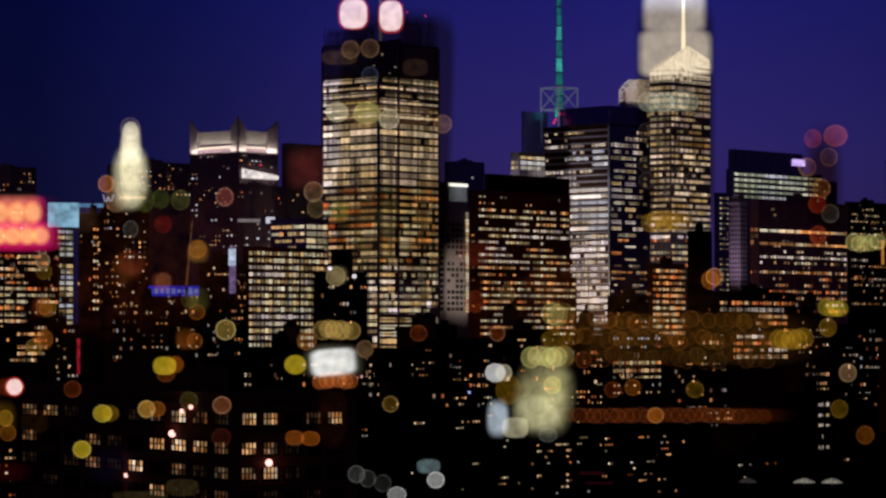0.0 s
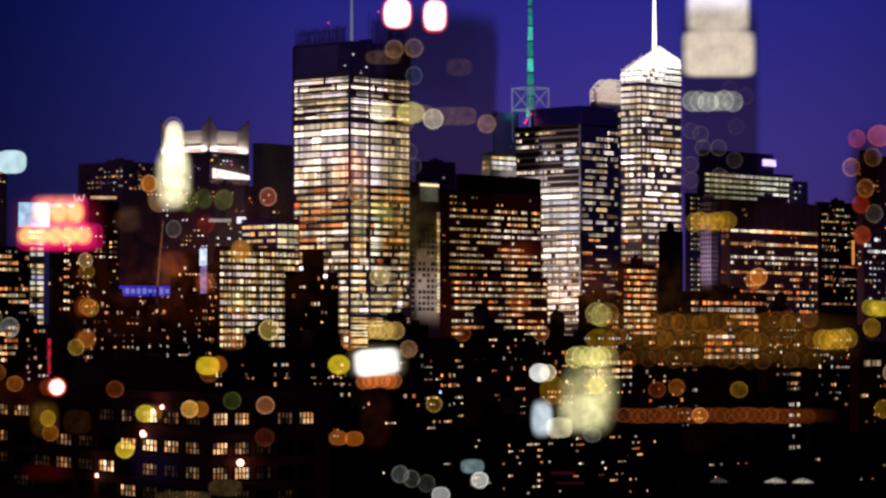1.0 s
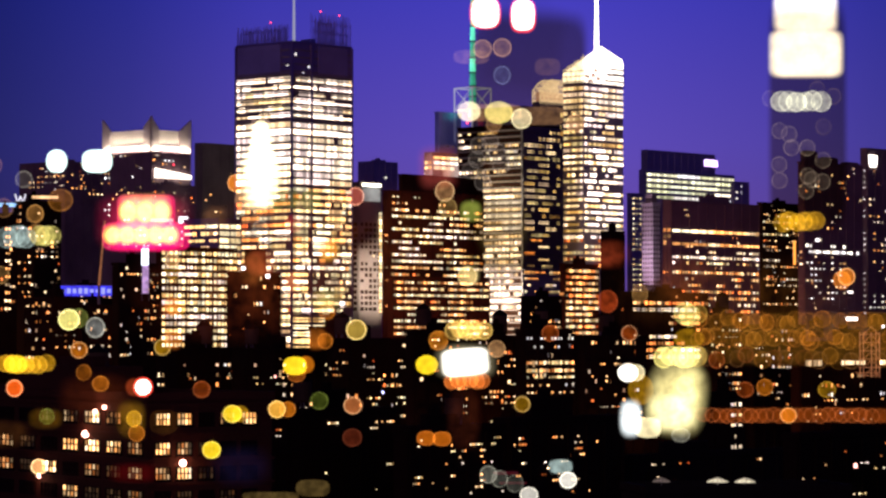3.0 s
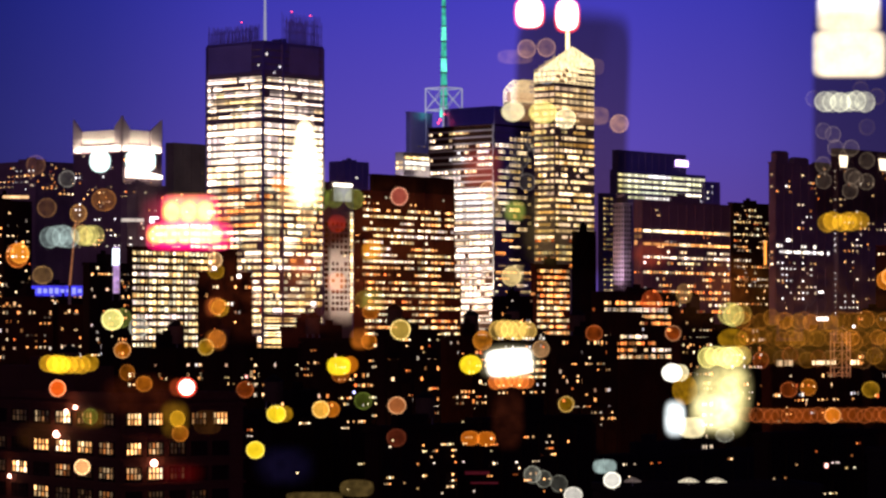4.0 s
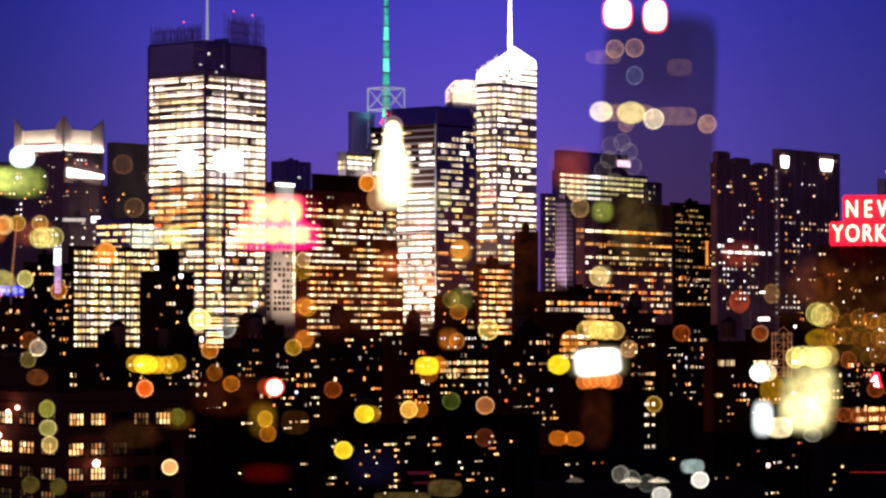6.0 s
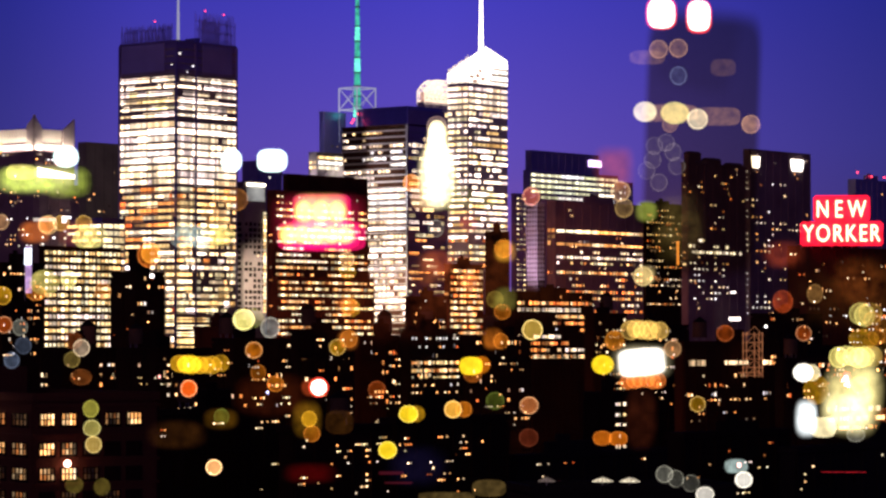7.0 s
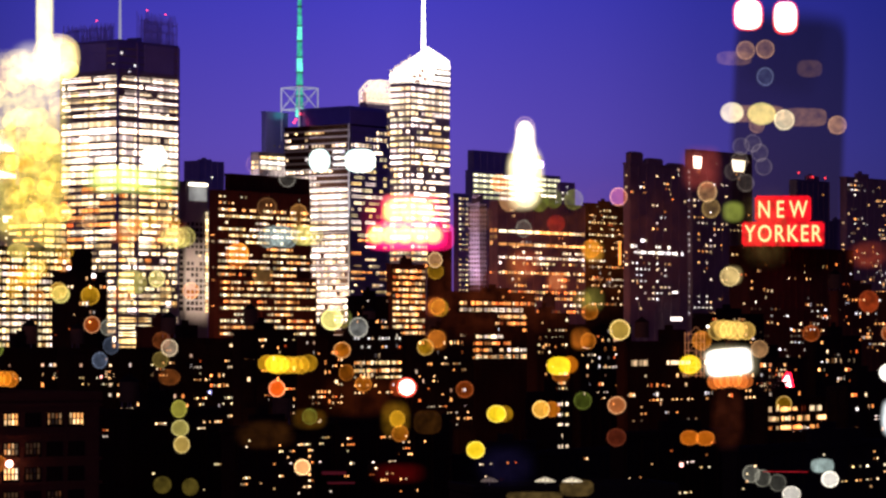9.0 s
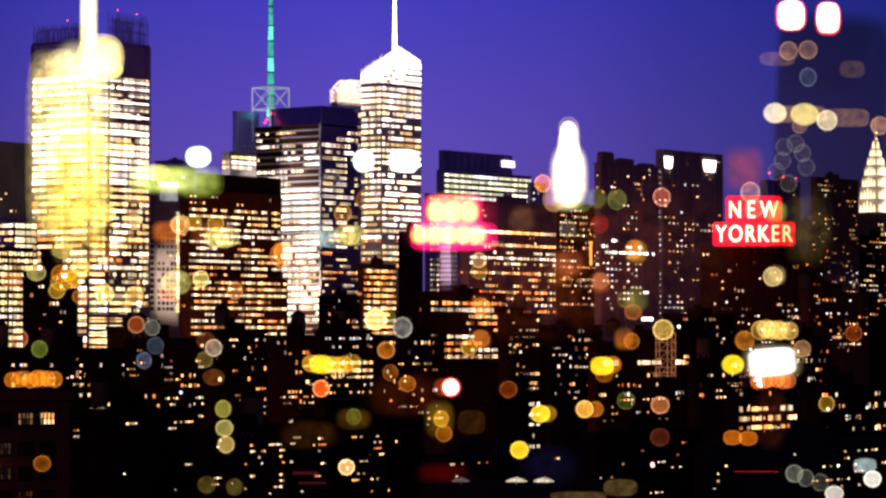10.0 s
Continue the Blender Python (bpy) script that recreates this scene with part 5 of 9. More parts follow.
panel_sign('street_screen', 'small red lit strip between dark blocks', -149.9, 1253.1, 6.8, 1.4, 86.5, 87.5, (1, 0.1, 0.1), 1.5, 0, 0, 0)
panel_sign('facade_sign', 'small white lit sign on a dark facade', -211.6, 1968.7, 6.1, 6.0, 151.1, 155.3, (0.95, 0.9, 1.0), 2.2, 0, 0, 0)
panel_sign('facade_sign', 'dim row of white letters as plain bars', -225.8, 1967.1, 6.5, 15.1, 151.9, 154.1, (0.9, 0.8, 0.7), 0.6, 1.5, 0, 0)
panel_sign('street_light', 'orange flame-coloured lamp strip', 198.1, 2000.2, -5.7, 1.5, 123.9, 140.0, (1, 0.35, 0.05), 1.6, 0, 0, 0)
panel_sign('facade_lamp', 'pink-white facade lamp with a red glow', 68.2, 570.9, -6.8, 0.7, 49.2, 50.1, (1, 0.45, 0.4), 3, 0, 0, 0)
panel_sign('neon_strip', 'thin red neon strip on a low roof edge', 84.4, 545.5, -8.8, 8.2, 49.4, 49.5, (1, 0.02, 0.03), 0.3, 1.5, 0, 0)
panel_sign('facade_lamp', 'small blue-white lamp on a dark facade', -34.6, 871.3, 2.3, 0.7, 57.9, 58.7, (0.5, 0.5, 1.0), 3, 0, 0, 0)
panel_sign('facade_lamp', 'bright white lamp on a dark facade', 146.9, 1140.6, -7.3, 0.9, 78.2, 79.3, (1, 0.9, 0.9), 3, 0, 0, 0)
panel_sign('facade_lamp', 'bright white lamp over a dark roof', 207.6, 1755.8, -6.7, 6.7, 84.8, 86.8, (1, 0.9, 0.85), 3, 0, 0, 0)
panel_sign('facade_lamp', 'pale lit shop sign on a dark facade', 206.8, 1755.9, -6.7, 3.0, 101.0, 102.3, (1, 0.9, 0.9), 2.5, 0, 0, 0)
panel_sign('facade_lamp', 'small red-white lamp on a brown facade', -10.1, 889.9, 0.6, 0.8, 60.7, 62.1, (1, 0.5, 0.4), 2.5, 0, 0, 0)
panel_sign('facade_lamp', 'small red-white lamp on a dark facade', -66.8, 877.5, 4.4, 0.7, 62.4, 63.2, (1, 0.4, 0.35), 2.5, 0, 0, 0)
panel_sign('neon_strip', 'dim red lit strip on a dark low roof', 1.0, 536.0, -0.1, 4.5, 49.5, 50.1, (1, 0.02, 0.02), 0.012, 1.2, 0, 0)
panel_sign('neon_strip', 'dim red lit strip over a dark shop front', 2.3, 536.0, -0.3, 5.1, 47.8, 48.2, (1, 0.03, 0.02), 0.01, 1.2, 0, 0)

peak = tagged(new("neon_sign"), "small peaked red neon sign with a white-hot middle", "sign")
peak.matrix_basis = pose(142.2, 917.0, 0, 0, 0, -8.8)
for name, half, deep, colour, level in (("halo_tube", 3.1, 0.0, (1, 0.01, 0.04), 3.5), ("core_tube", 2.2, -0.5, (1, 0.6, 0.6), 5)):
    bm = bmesh.new()
    r = 0.7 if half > 3 else 0.4
    for p, q in (((-half, -half), (half * 0.35, half)), ((half * 0.35, half), (half * 0.8, -half)), ((-half * 0.35, -half * 0.25), (half * 0.6, -half * 0.25))):
        rod(bm, (p[0], deep, 60.3 + p[1]), (q[0], deep, 60.3 + q[1]), r, n=8)
    part(name, bm, lamp_light("peaked_" + name, colour, level), peak)
bm = bmesh.new()
for x in (-1.5, 1.2):
    rod(bm, (x, 0.2, 57.4), (x, 0.2, 61), 0.12, n=6)
    rod(bm, (x, 0.2, 59), (x, 4.5, 59), 0.1, n=6)
part("sign_frame", bm, "steel", peak)


panel_sign('facade_lamp', 'small bright white lamp on a dark roof', -90.5, 1040.0, 5.0, 1.3, 98.2, 99.4, (1, 0.88, 0.95), 3.5, 0, 1.6, 0)
panel_sign('facade_lamp', 'small bright white lamp at a dark roof edge', -81.9, 1040.0, 4.5, 1.4, 95.4, 96.7, (1, 0.9, 0.9), 3.5, 0, 0.4, 0)
scaffold = tagged(new("scaffold"), "pale lit steel scaffold tower on a brick facade", "scaffold")
scaffold.matrix_basis = pose(120.4, 964.5, 0, 0, 0, 20)
for k, (a, b) in enumerate(((-2.9, 0), (2.9, 0), (-2.9, 2.4), (2.9, 2.4), (0, 0))):
    bm = bmesh.new()
    rod(bm, (a, b, 61.4), (a, b, 76.2), 0.16, n=6)
    rod(bm, (a, b, 62.9), (a, b + 12, 62.9), 0.1, n=6)
    part("upright", bm, "scaffold_lit", scaffold)
z = 61.9
while z < 76.2:
    bm = bmesh.new()
    box(bm, -3.2, 3.2, -0.2, 2.5, z, z + 0.2)
    part("deck", bm, "scaffold_lit", scaffold)
    bm = bmesh.new()
    rod(bm, (-2.9, 0, z), (0, 0, z + 2.6), 0.09, n=5)
    rod(bm, (2.9, 0, z), (0, 0, z + 2.6), 0.09, n=5)
    part("brace", bm, "scaffold_lit", scaffold)
    z += 2.7


boom = tagged(new("crane_boom"), "slender pale crane boom leaning over the blue sign", "crane")
boom.matrix_basis = pose(-179.6, 1327.9, 0, 0, 0, 8)
bm = bmesh.new()
rod(bm, (-1.0, 0, 97.8), (1.6, 0, 127.2), 0.55, 0.3, 6)
part("boom", bm, "scaffold_lit", boom)
bm = bmesh.new()
rod(bm, (-1.0, 0, -0.3), (-1.0, 0, 98.0), 0.6, n=8)
part("post", bm, "steel", boom)


def canopy(x, y, z, r, turn, cloth):
    ob = tagged(new("canopy"), "pale lit market canopy with radiating ribs", "canopy", "lit canopies")
    ob.matrix_basis = pose(x, y, z, 0, 0, turn)
    bm = bmesh.new()
    n = 12
    rings = [[(r * f * math.cos(6.2832 * k / n), r * f * math.sin(6.2832 * k / n), h) for k in range(n)] for f, h in ((1, 1.3), (1, 1.42), (0.6, 1.8), (0.25, 2.02), (0.04, 2.12))]
    loft_rings(bm, rings)
    part("cloth", bm, cloth, ob)
    bm = bmesh.new()
    for k in range(n):
        c, s = math.cos(6.2832 * k / n), math.sin(6.2832 * k / n)
        rod(bm, (r * c, r * s, 1.44), (0.6 * r * c, 0.6 * r * s, 1.82), 0.05, n=5)
        rod(bm, (0.6 * r * c, 0.6 * r * s, 1.82), (0.05 * r * c, 0.05 * r * s, 2.14), 0.05, n=5)
    part("rib", bm, "timber", ob)
    bm = bmesh.new()
    rod(bm, (0, 0, 0), (0, 0, 2.1), 0.08)
    part("pole", bm, "steel", ob)
    return ob


# canopies have no lamps; the light on the cloth is put into emission
MAT["canopy_dim"] = lamp_light("emissive_dim_canopy_cloth", (0.75, 0.6, 0.5), 0.12, 1.2)
MAT["canopy_cloth"] = lamp_light("emissive_canopy_cloth", (1, 0.9, 0.66), 0.75, 1.2)

tower('terrace_block', 'low dark roof terrace carrying three lit canopies', 23.0, 469.4, 34, 16, 49.60, 'tar', [], roof='bare', turn=12)
canopy(26.0, 479.3, 49.60, 1.45, 8, 'canopy_dim')
canopy(35.0, 478.7, 49.60, 1.70, 27, 'canopy_cloth')
canopy(39.4, 478.4, 49.60, 1.70, 35, 'canopy_cloth')


def water_tank(x, y, z, r, turn):
    ob = tagged(new("water_tank"), "round timber water tank with a conical roof on legs", "water tank", "rooftop water tanks")
    ob.matrix_basis = pose(x, y, z, 0, 0, turn)
    bm = bmesh.new()
    rod(bm, (0, 0, 2.2), (0, 0, 2.2 + 2.1 * r), r, r * 0.96, 20)
    for k in range(4):
        zz = 2.5 + k * 0.5 * r
        rod(bm, (0, 0, zz), (0, 0, zz + 0.08), r * 1.02, r * 1.02, 20)
    part("barrel", bm, "timber", ob)
    bm = bmesh.new()
    rod(bm, (0, 0, 2.2 + 2.1 * r), (0, 0, 2.2 + 2.9 * r), r * 1.08, 0.1, 20)
    part("cone_roof", bm, "tar", ob)
    for k in range(4):
        c, s = math.cos(0.785 + 1.5708 * k) * r * 0.75, math.sin(0.785 + 1.5708 * k) * r * 0.75
        bm = bmesh.new()
        rod(bm, (c, s, -0.05), (c, s, 2.25), 0.14, n=6)
        part("leg", bm, "steel", ob)
    return ob


water_tank(-91.0, 908.5, 70.22, 2.6, 66)
water_tank(-76.5, 909.8, 70.22, 2.2, 60)
water_tank(-48.0, 896.7, 73.16, 2.4, 40)
water_tank(-22.6, 867.7, 75.62, 2.3, 5)
water_tank(-0.3, 914.0, 74.00, 2.4, 50)
water_tank(12.7, 915.9, 76.06, 2.0, 35)
water_tank(33.5, 937.4, 74.00, 2.5, 60)
water_tank(102.3, 962.6, 72.19, 2.4, 70)
water_tank(124.7, 909.5, 67.13, 2.2, 50)
water_tank(74.4, 995.2, 81.48, 2.2, 85)
water_tank(222.9, 1295.0, 93.85, 3.0, 50)
water_tank(-38.3, 572.7, 59.57, 1.9, 60)
water_tank(-8.7, 555.9, 56.99, 1.8, 60)
water_tank(-67.4, 495.4, 65.55, 1.9, 60)

MAT["wall_lamp_glow"] = lamp_light("wall_lamp_glow", (1, 0.5, 0.4), 7)
MAT["loft_hot"] = room_light("loft_bright_lamps", [(1, 0.4, 0.12), (1, 0.6, 0.28), (1, 0.8, 0.58)], 0.5, 5.0, 1.1, 0.1)
MAT["loft_lit"] = room_light("loft_lamps", [(1, 0.36, 0.09), (1, 0.5, 0.18), (1, 0.66, 0.34)], 0.15, 3.0, 1.1, 0.15)
MAT["loft_med"] = room_light("loft_low_lamps", [(1, 0.3, 0.07), (1, 0.5, 0.2), (1, 0.7, 0.4)], 0.03, 0.9, 1.1, 0.1)
MAT["loft_dim"] = room_light("loft_dim", [(0.9, 0.3, 0.08), (1, 0.55, 0.25), (0.8, 0.45, 0.25)], 0.004, 0.09, 1.1)


def bar_grid(xs, zs, solid, y0, y1):
    """One connected plate of bars: the cells of a grid that solid(i, j) keeps, y0 to y1 deep."""
    bm = bmesh.new()
    at = {}
    for i, x in enumerate(xs):
        for j, z in enumerate(zs):
            at[i, j] = (bm.verts.new((x, y0, z)), bm.verts.new((x, y1, z)))
    keep = {(i, j) for i in range(len(xs) - 1) for j in range(len(zs) - 1) if solid(i, j)}
    for i, j in keep:
        a, b, c, d = at[i, j], at[i + 1, j], at[i + 1, j + 1], at[i, j + 1]
        bm.faces.new((a[0], b[0], c[0], d[0]))
        bm.faces.new((d[1], c[1], b[1], a[1]))
        for p, q, o in ((a, b, (i, j - 1)), (b, c, (i + 1, j)), (c, d, (i, j + 1)), (d, a, (i - 1, j))):
            if o not in keep:
                bm.faces.new((p[1], q[1], q[0], p[0]))
    for v in [v for v in bm.verts if not v.link_faces]:
        bm.verts.remove(v)
    return bm


def factory_window(parent, side, at, z, w, h, material, cols=4, rows=2):
    t = 0.16
    xs = [-w / 2 - 0.2] + [x for k in range(cols + 1) for x in (-w / 2 + w * k / cols - t / 2, -w / 2 + w * k / cols + t / 2)] + [w / 2 + 0.2]
    zs = [-h / 2 - 0.3] + [x for k in range(rows + 1) for x in (-h / 2 + h * k / rows - t / 2, -h / 2 + h * k / rows + t / 2)]
    last = len(xs) - 2
    bm = bar_grid(xs, zs, lambda i, j: j == 0 or (0 < i < last and (i % 2 == 1 or j % 2 == 1)), -0.24, 0.05)
    m = pose(at, 0, z) if side == "s" else pose(0, at, z, 0, 0, -90)
    ob = part("window", bm, "black", parent, "multi-pane steel factory window", m)
    for i in range(cols):
        for j in range(rows):
            pane = new("pane", pane_mesh(material))
            pane.parent = ob
            pane.location = (-w / 2 + w * (i + 0.5) / cols, -0.04, -h / 2 + h * (j + 0.5) / rows)
            pane.scale = (w / cols - t, 0.05, h / rows - t)
    return ob


loft_building = tower('loft_building', 'old brick loft building with large multi-pane factory windows', -50.7, 427.0, 20.7, 99.1, 65.1, 'loft_brick', [], category='loft building', seed=81, turn=34)
bm = bmesh.new()
box(bm, -0.35, 20.7, -0.35, 0, 64.10, 64.50)
box(bm, -0.35, 0, 0, 99.1, 64.10, 64.50)
box(bm, -0.35, 20.7, -0.35, 0, 59.83, 60.23)
box(bm, -0.35, 0, 0, 99.1, 59.83, 60.23)
box(bm, -0.35, 20.7, -0.35, 0, 56.22, 56.62)
box(bm, -0.35, 0, 0, 99.1, 56.22, 56.62)
box(bm, -0.35, 20.7, -0.35, 0, 52.77, 53.17)
box(bm, -0.35, 0, 0, 99.1, 52.77, 53.17)
part('ledge', bm, 'loft_brick', loft_building, 'stone string courses')
LOFT = {"h": "loft_hot", "l": "loft_lit", "m": "loft_med", "d": "loft_dim", "k": "black"}
for z, west, south in ((62.35, "dmhmdkkdlmkd", "llkml"), (58.08, "mlhlkdmkkmkd", "lmdkk"), (54.47, "mdmkhdmdkdkd", "mhdkk"), (51.02, "mddlkkkkdkkd", "kdkdk")):
    for k, c in enumerate(west):
        at = 3.97 + 6.885 * k + 0.1016 * k * k
        factory_window(loft_building, "w", at, z, 4.71 + 0.135 * k + 0.004 * k * k, 1.75, LOFT[c])
    for k, c in enumerate(south):
        factory_window(loft_building, "s", 2.21 + 3.56 * k, z, 2.4 + 0.018 * k, 1.75, LOFT[c])
bm = bmesh.new()
lump(bm, (-0.4, 19.87, 59.75), 0.55)
part('wall_lamp', bm, 'wall_lamp_glow', loft_building, 'bright pinkish wall lamp')
bm = bmesh.new()
lump(bm, (5.36, -0.4, 55.98), 0.55)
part('wall_lamp', bm, 'wall_lamp_glow', loft_building, 'bright pinkish wall lamp')
bm = bmesh.new()
lump(bm, (-0.4, 16.61, 63.20), 0.34)
part('wall_lamp', bm, 'wall_lamp_glow', loft_building, 'bright pinkish wall lamp')
bm = bmesh.new()
lump(bm, (-0.4, 13.57, 63.86), 0.34)
part('wall_lamp', bm, 'wall_lamp_glow', loft_building, 'bright pinkish wall lamp')
bm = bmesh.new()
lump(bm, (-0.4, 36.05, 52.86), 0.34)
part('wall_lamp', bm, 'wall_lamp_glow', loft_building, 'bright pinkish wall lamp')


for x, y, z in ((-1.9, 19.87, 60.2), (5.36, -1.9, 56.4), (-1.9, 15.0, 64.2), (-1.9, 36.05, 53.3)):
    lamp = bpy.data.lights.new("wall_lamp_light", "POINT")
    lamp.energy, lamp.color, lamp.shadow_soft_size = 210, (1, 0.4, 0.24), 0.5
    new("wall_lamp_light", lamp).location = loft_building.matrix_basis @ Vector((x, y, z))


# ---- unseen spots in mid-air, added to light the facades ----
def flood(x, y, z, tx, ty, tz, watts, colour, angle):
    lamp = bpy.data.lights.new("facade_spot", "SPOT")
    lamp.energy, lamp.color, lamp.spot_size, lamp.spot_blend, lamp.shadow_soft_size = watts, colour, radians(angle), 0.9, 1.5
    new("facade_spot", lamp).matrix_world = look((x, y, z), (tx, ty, tz))


flood(-30, 1870, 200, -4, 1915, 142, 3.2e5, (1, 0.94, 0.9), 75)
flood(-60, 1850, 150, -8, 1918, 192, 3e5, (0.9, 0.82, 1.0), 70)
flood(-14, 1874, 100, 4, 1909, 108, 2.6e5, (1, 0.78, 0.58), 140)
flood(-38, 1700, 100, -78, 1797, 108, 1.1e6, (1, 0.78, 0.62), 30)
flood(80, 1815, 96, 96, 1850, 132, 3e5, (0.9, 0.62, 1.0), 60)
# these spots only add wall glow; they stand for no lamp
flood(40, 2040, 90, 62, 2175, 170, 2e5, (1, 0.7, 0.36), 60)
flood(-66, 1570, 70, -40, 1665, 110, 5e4, (1, 0.26, 0.1), 70)
flood(-250, 1190, 60, -205, 1230, 80, 4e4, (1, 0.35, 0.15), 80)


# ---- blurred second skyline over the view, rebuilt as glowing sheets added by the camera ----
# tower out of view, added only as a stand for the frame
bm = bmesh.new()
box(bm, -9, 9, -12, 4.4, -0.3, 72.2, 0.1)
tagged(part("camera_stand_tower", bm, "grey"), "unseen concrete tower added under the camera to carry the frame", "building")
# steel frame outside the view, added only to carry the spots
hanger = tagged(new("spot_hanger"), "unseen steel frame added to hold the blur layer", "frame")
for x in (-1.66, 1.6):
    bm = bmesh.new()
    box(bm, x, x + 0.06, 3.0, 3.07, 72.15, 75.2, 0.005)
    part("post", bm, "steel", hanger)
bm = bmesh.new()
box(bm, -1.66, 1.66, 3.0, 3.07, 75.2, 75.26, 0.005)
part("rail", bm, "steel", hanger)
thread, tn_, tl_, tb_ = nodes_of("clear_thread")
tn_.remove(tb_)
tl_.new(tn_.new("ShaderNodeBsdfTransparent").outputs[0], tn_["Material Output"].inputs[0])


def hang(parent, x, y, z):
    # see-through thread, added so that the spot does not float
    bm = bmesh.new()
    rod(bm, (x, y, z), (x, y, 75.21), 0.0002, n=4)
    part("thread", bm, thread, parent, "see-through thread added to hold a blur spot").visible_shadow = False


SPOTS = {}


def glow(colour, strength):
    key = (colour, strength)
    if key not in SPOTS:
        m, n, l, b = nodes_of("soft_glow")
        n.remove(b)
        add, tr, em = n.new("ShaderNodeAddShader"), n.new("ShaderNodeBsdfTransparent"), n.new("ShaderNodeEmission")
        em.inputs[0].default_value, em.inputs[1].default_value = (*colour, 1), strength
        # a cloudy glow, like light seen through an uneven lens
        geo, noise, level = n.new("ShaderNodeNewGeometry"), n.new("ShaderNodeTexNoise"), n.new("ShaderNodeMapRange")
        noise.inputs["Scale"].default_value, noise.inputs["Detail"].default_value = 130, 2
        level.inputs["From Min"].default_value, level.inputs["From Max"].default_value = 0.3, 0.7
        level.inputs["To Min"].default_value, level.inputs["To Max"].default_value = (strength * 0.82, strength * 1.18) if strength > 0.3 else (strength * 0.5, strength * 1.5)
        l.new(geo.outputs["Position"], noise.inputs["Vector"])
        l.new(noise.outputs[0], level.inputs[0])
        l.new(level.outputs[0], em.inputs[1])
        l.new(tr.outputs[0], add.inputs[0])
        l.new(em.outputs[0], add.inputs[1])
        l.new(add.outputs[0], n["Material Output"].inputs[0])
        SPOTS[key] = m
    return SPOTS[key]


def disc(bm, w, h, thick, power, n=28):
    rings = []
    for f, y in ((1.0, 0.0), (0.9, -thick * 0.6), (0.5, -thick)):
        ring = []
        for k in range(n):
            a = 6.283185 * k / n
            c, s = math.cos(a), math.sin(a)
            ring.append(bm.verts.new((f * w / 2 * math.copysign(abs(c) ** (2 / power), c), y, f * h / 2 * math.copysign(abs(s) ** (2 / power), s))))
        rings.append(ring)
    for a, b in zip(rings, rings[1:]):
        for k in range(n):
            bm.faces.new((a[k], a[(k + 1) % n], b[(k + 1) % n], b[k]))
    bm.faces.new(rings[-1])


def soft_mask(n, l, edge, power):
    """1 inside a rounded shape that fills the object's bounds, fading to 0 at its edge."""
    co, half, size = n.new("ShaderNodeTexCoord"), n.new("ShaderNodeVectorMath"), n.new("ShaderNodeVectorMath")
    half.operation, size.operation = "SUBTRACT", "ABSOLUTE"
    half.inputs[1].default_value = (0.5, 0.5, 0.5)
    l.new(co.outputs["Generated"], half.inputs[0])
    l.new(half.outputs[0], size.inputs[0])
    sep, add, root = n.new("ShaderNodeSeparateXYZ"), n.new("ShaderNodeMath"), n.new("ShaderNodeMath")
    l.new(size.outputs[0], sep.inputs[0])
    for k, axis in enumerate("XZ"):
        up = n.new("ShaderNodeMath")
        up.operation = "POWER"
        l.new(sep.outputs[axis], up.inputs[0])
        up.inputs[1].default_value = power
        l.new(up.outputs[0], add.inputs[k])
    root.operation = "POWER"
    root.inputs[1].default_value = 1 / power
    l.new(add.outputs[0], root.inputs[0])
    fade = n.new("ShaderNodeMapRange")
    fade.interpolation_type = "SMOOTHSTEP"
    for key, value in (("From Min", 0.5), ("From Max", 0.5 * (1 - edge)), ("To Min", 0.0), ("To Max", 1.0)):
        fade.inputs[key].default_value = value
    l.new(root.outputs[0], fade.inputs[0])
    return fade.outputs[0]


def soft_sheet(name, material, x, z, w, h, power, tilt, words, category):
    """A thin domed sheet on its thread."""
    top = tagged(new(name), words, category, "soft light spots" if category == "light spot" else "")
    y = 3.0 + blur_spot.step * 0.0001
    blur_spot.step = (blur_spot.step + 1) % 220
    hang(top, x, y, z + h * 0.3)
    bm = bmesh.new()
    disc(bm, w, h, 0.002, power)
    part("sheet", bm, material, top, "", pose(x, y, z, 0, tilt, 0)).visible_shadow = False
    return top


# thin glowing sheet near the camera that lays blurred light or haze over the view
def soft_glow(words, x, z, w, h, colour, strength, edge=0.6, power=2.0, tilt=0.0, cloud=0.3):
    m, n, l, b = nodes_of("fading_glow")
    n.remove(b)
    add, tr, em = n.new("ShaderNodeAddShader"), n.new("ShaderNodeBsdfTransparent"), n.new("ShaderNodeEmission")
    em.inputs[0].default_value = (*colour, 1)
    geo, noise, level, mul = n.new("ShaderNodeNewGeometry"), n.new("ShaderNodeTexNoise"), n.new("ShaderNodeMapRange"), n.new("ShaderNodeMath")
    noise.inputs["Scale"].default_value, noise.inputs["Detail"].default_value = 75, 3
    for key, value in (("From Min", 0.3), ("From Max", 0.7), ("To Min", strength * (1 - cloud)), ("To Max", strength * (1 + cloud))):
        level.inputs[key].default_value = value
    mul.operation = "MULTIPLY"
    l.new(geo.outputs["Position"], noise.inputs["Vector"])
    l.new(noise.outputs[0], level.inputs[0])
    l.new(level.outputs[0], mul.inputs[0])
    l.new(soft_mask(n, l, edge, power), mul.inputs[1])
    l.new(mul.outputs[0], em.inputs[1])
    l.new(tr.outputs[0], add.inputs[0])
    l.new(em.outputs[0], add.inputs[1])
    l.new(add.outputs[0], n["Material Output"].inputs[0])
    return soft_sheet("blur_spot", m, x, z, w, h, power, tilt, words, "light spot")


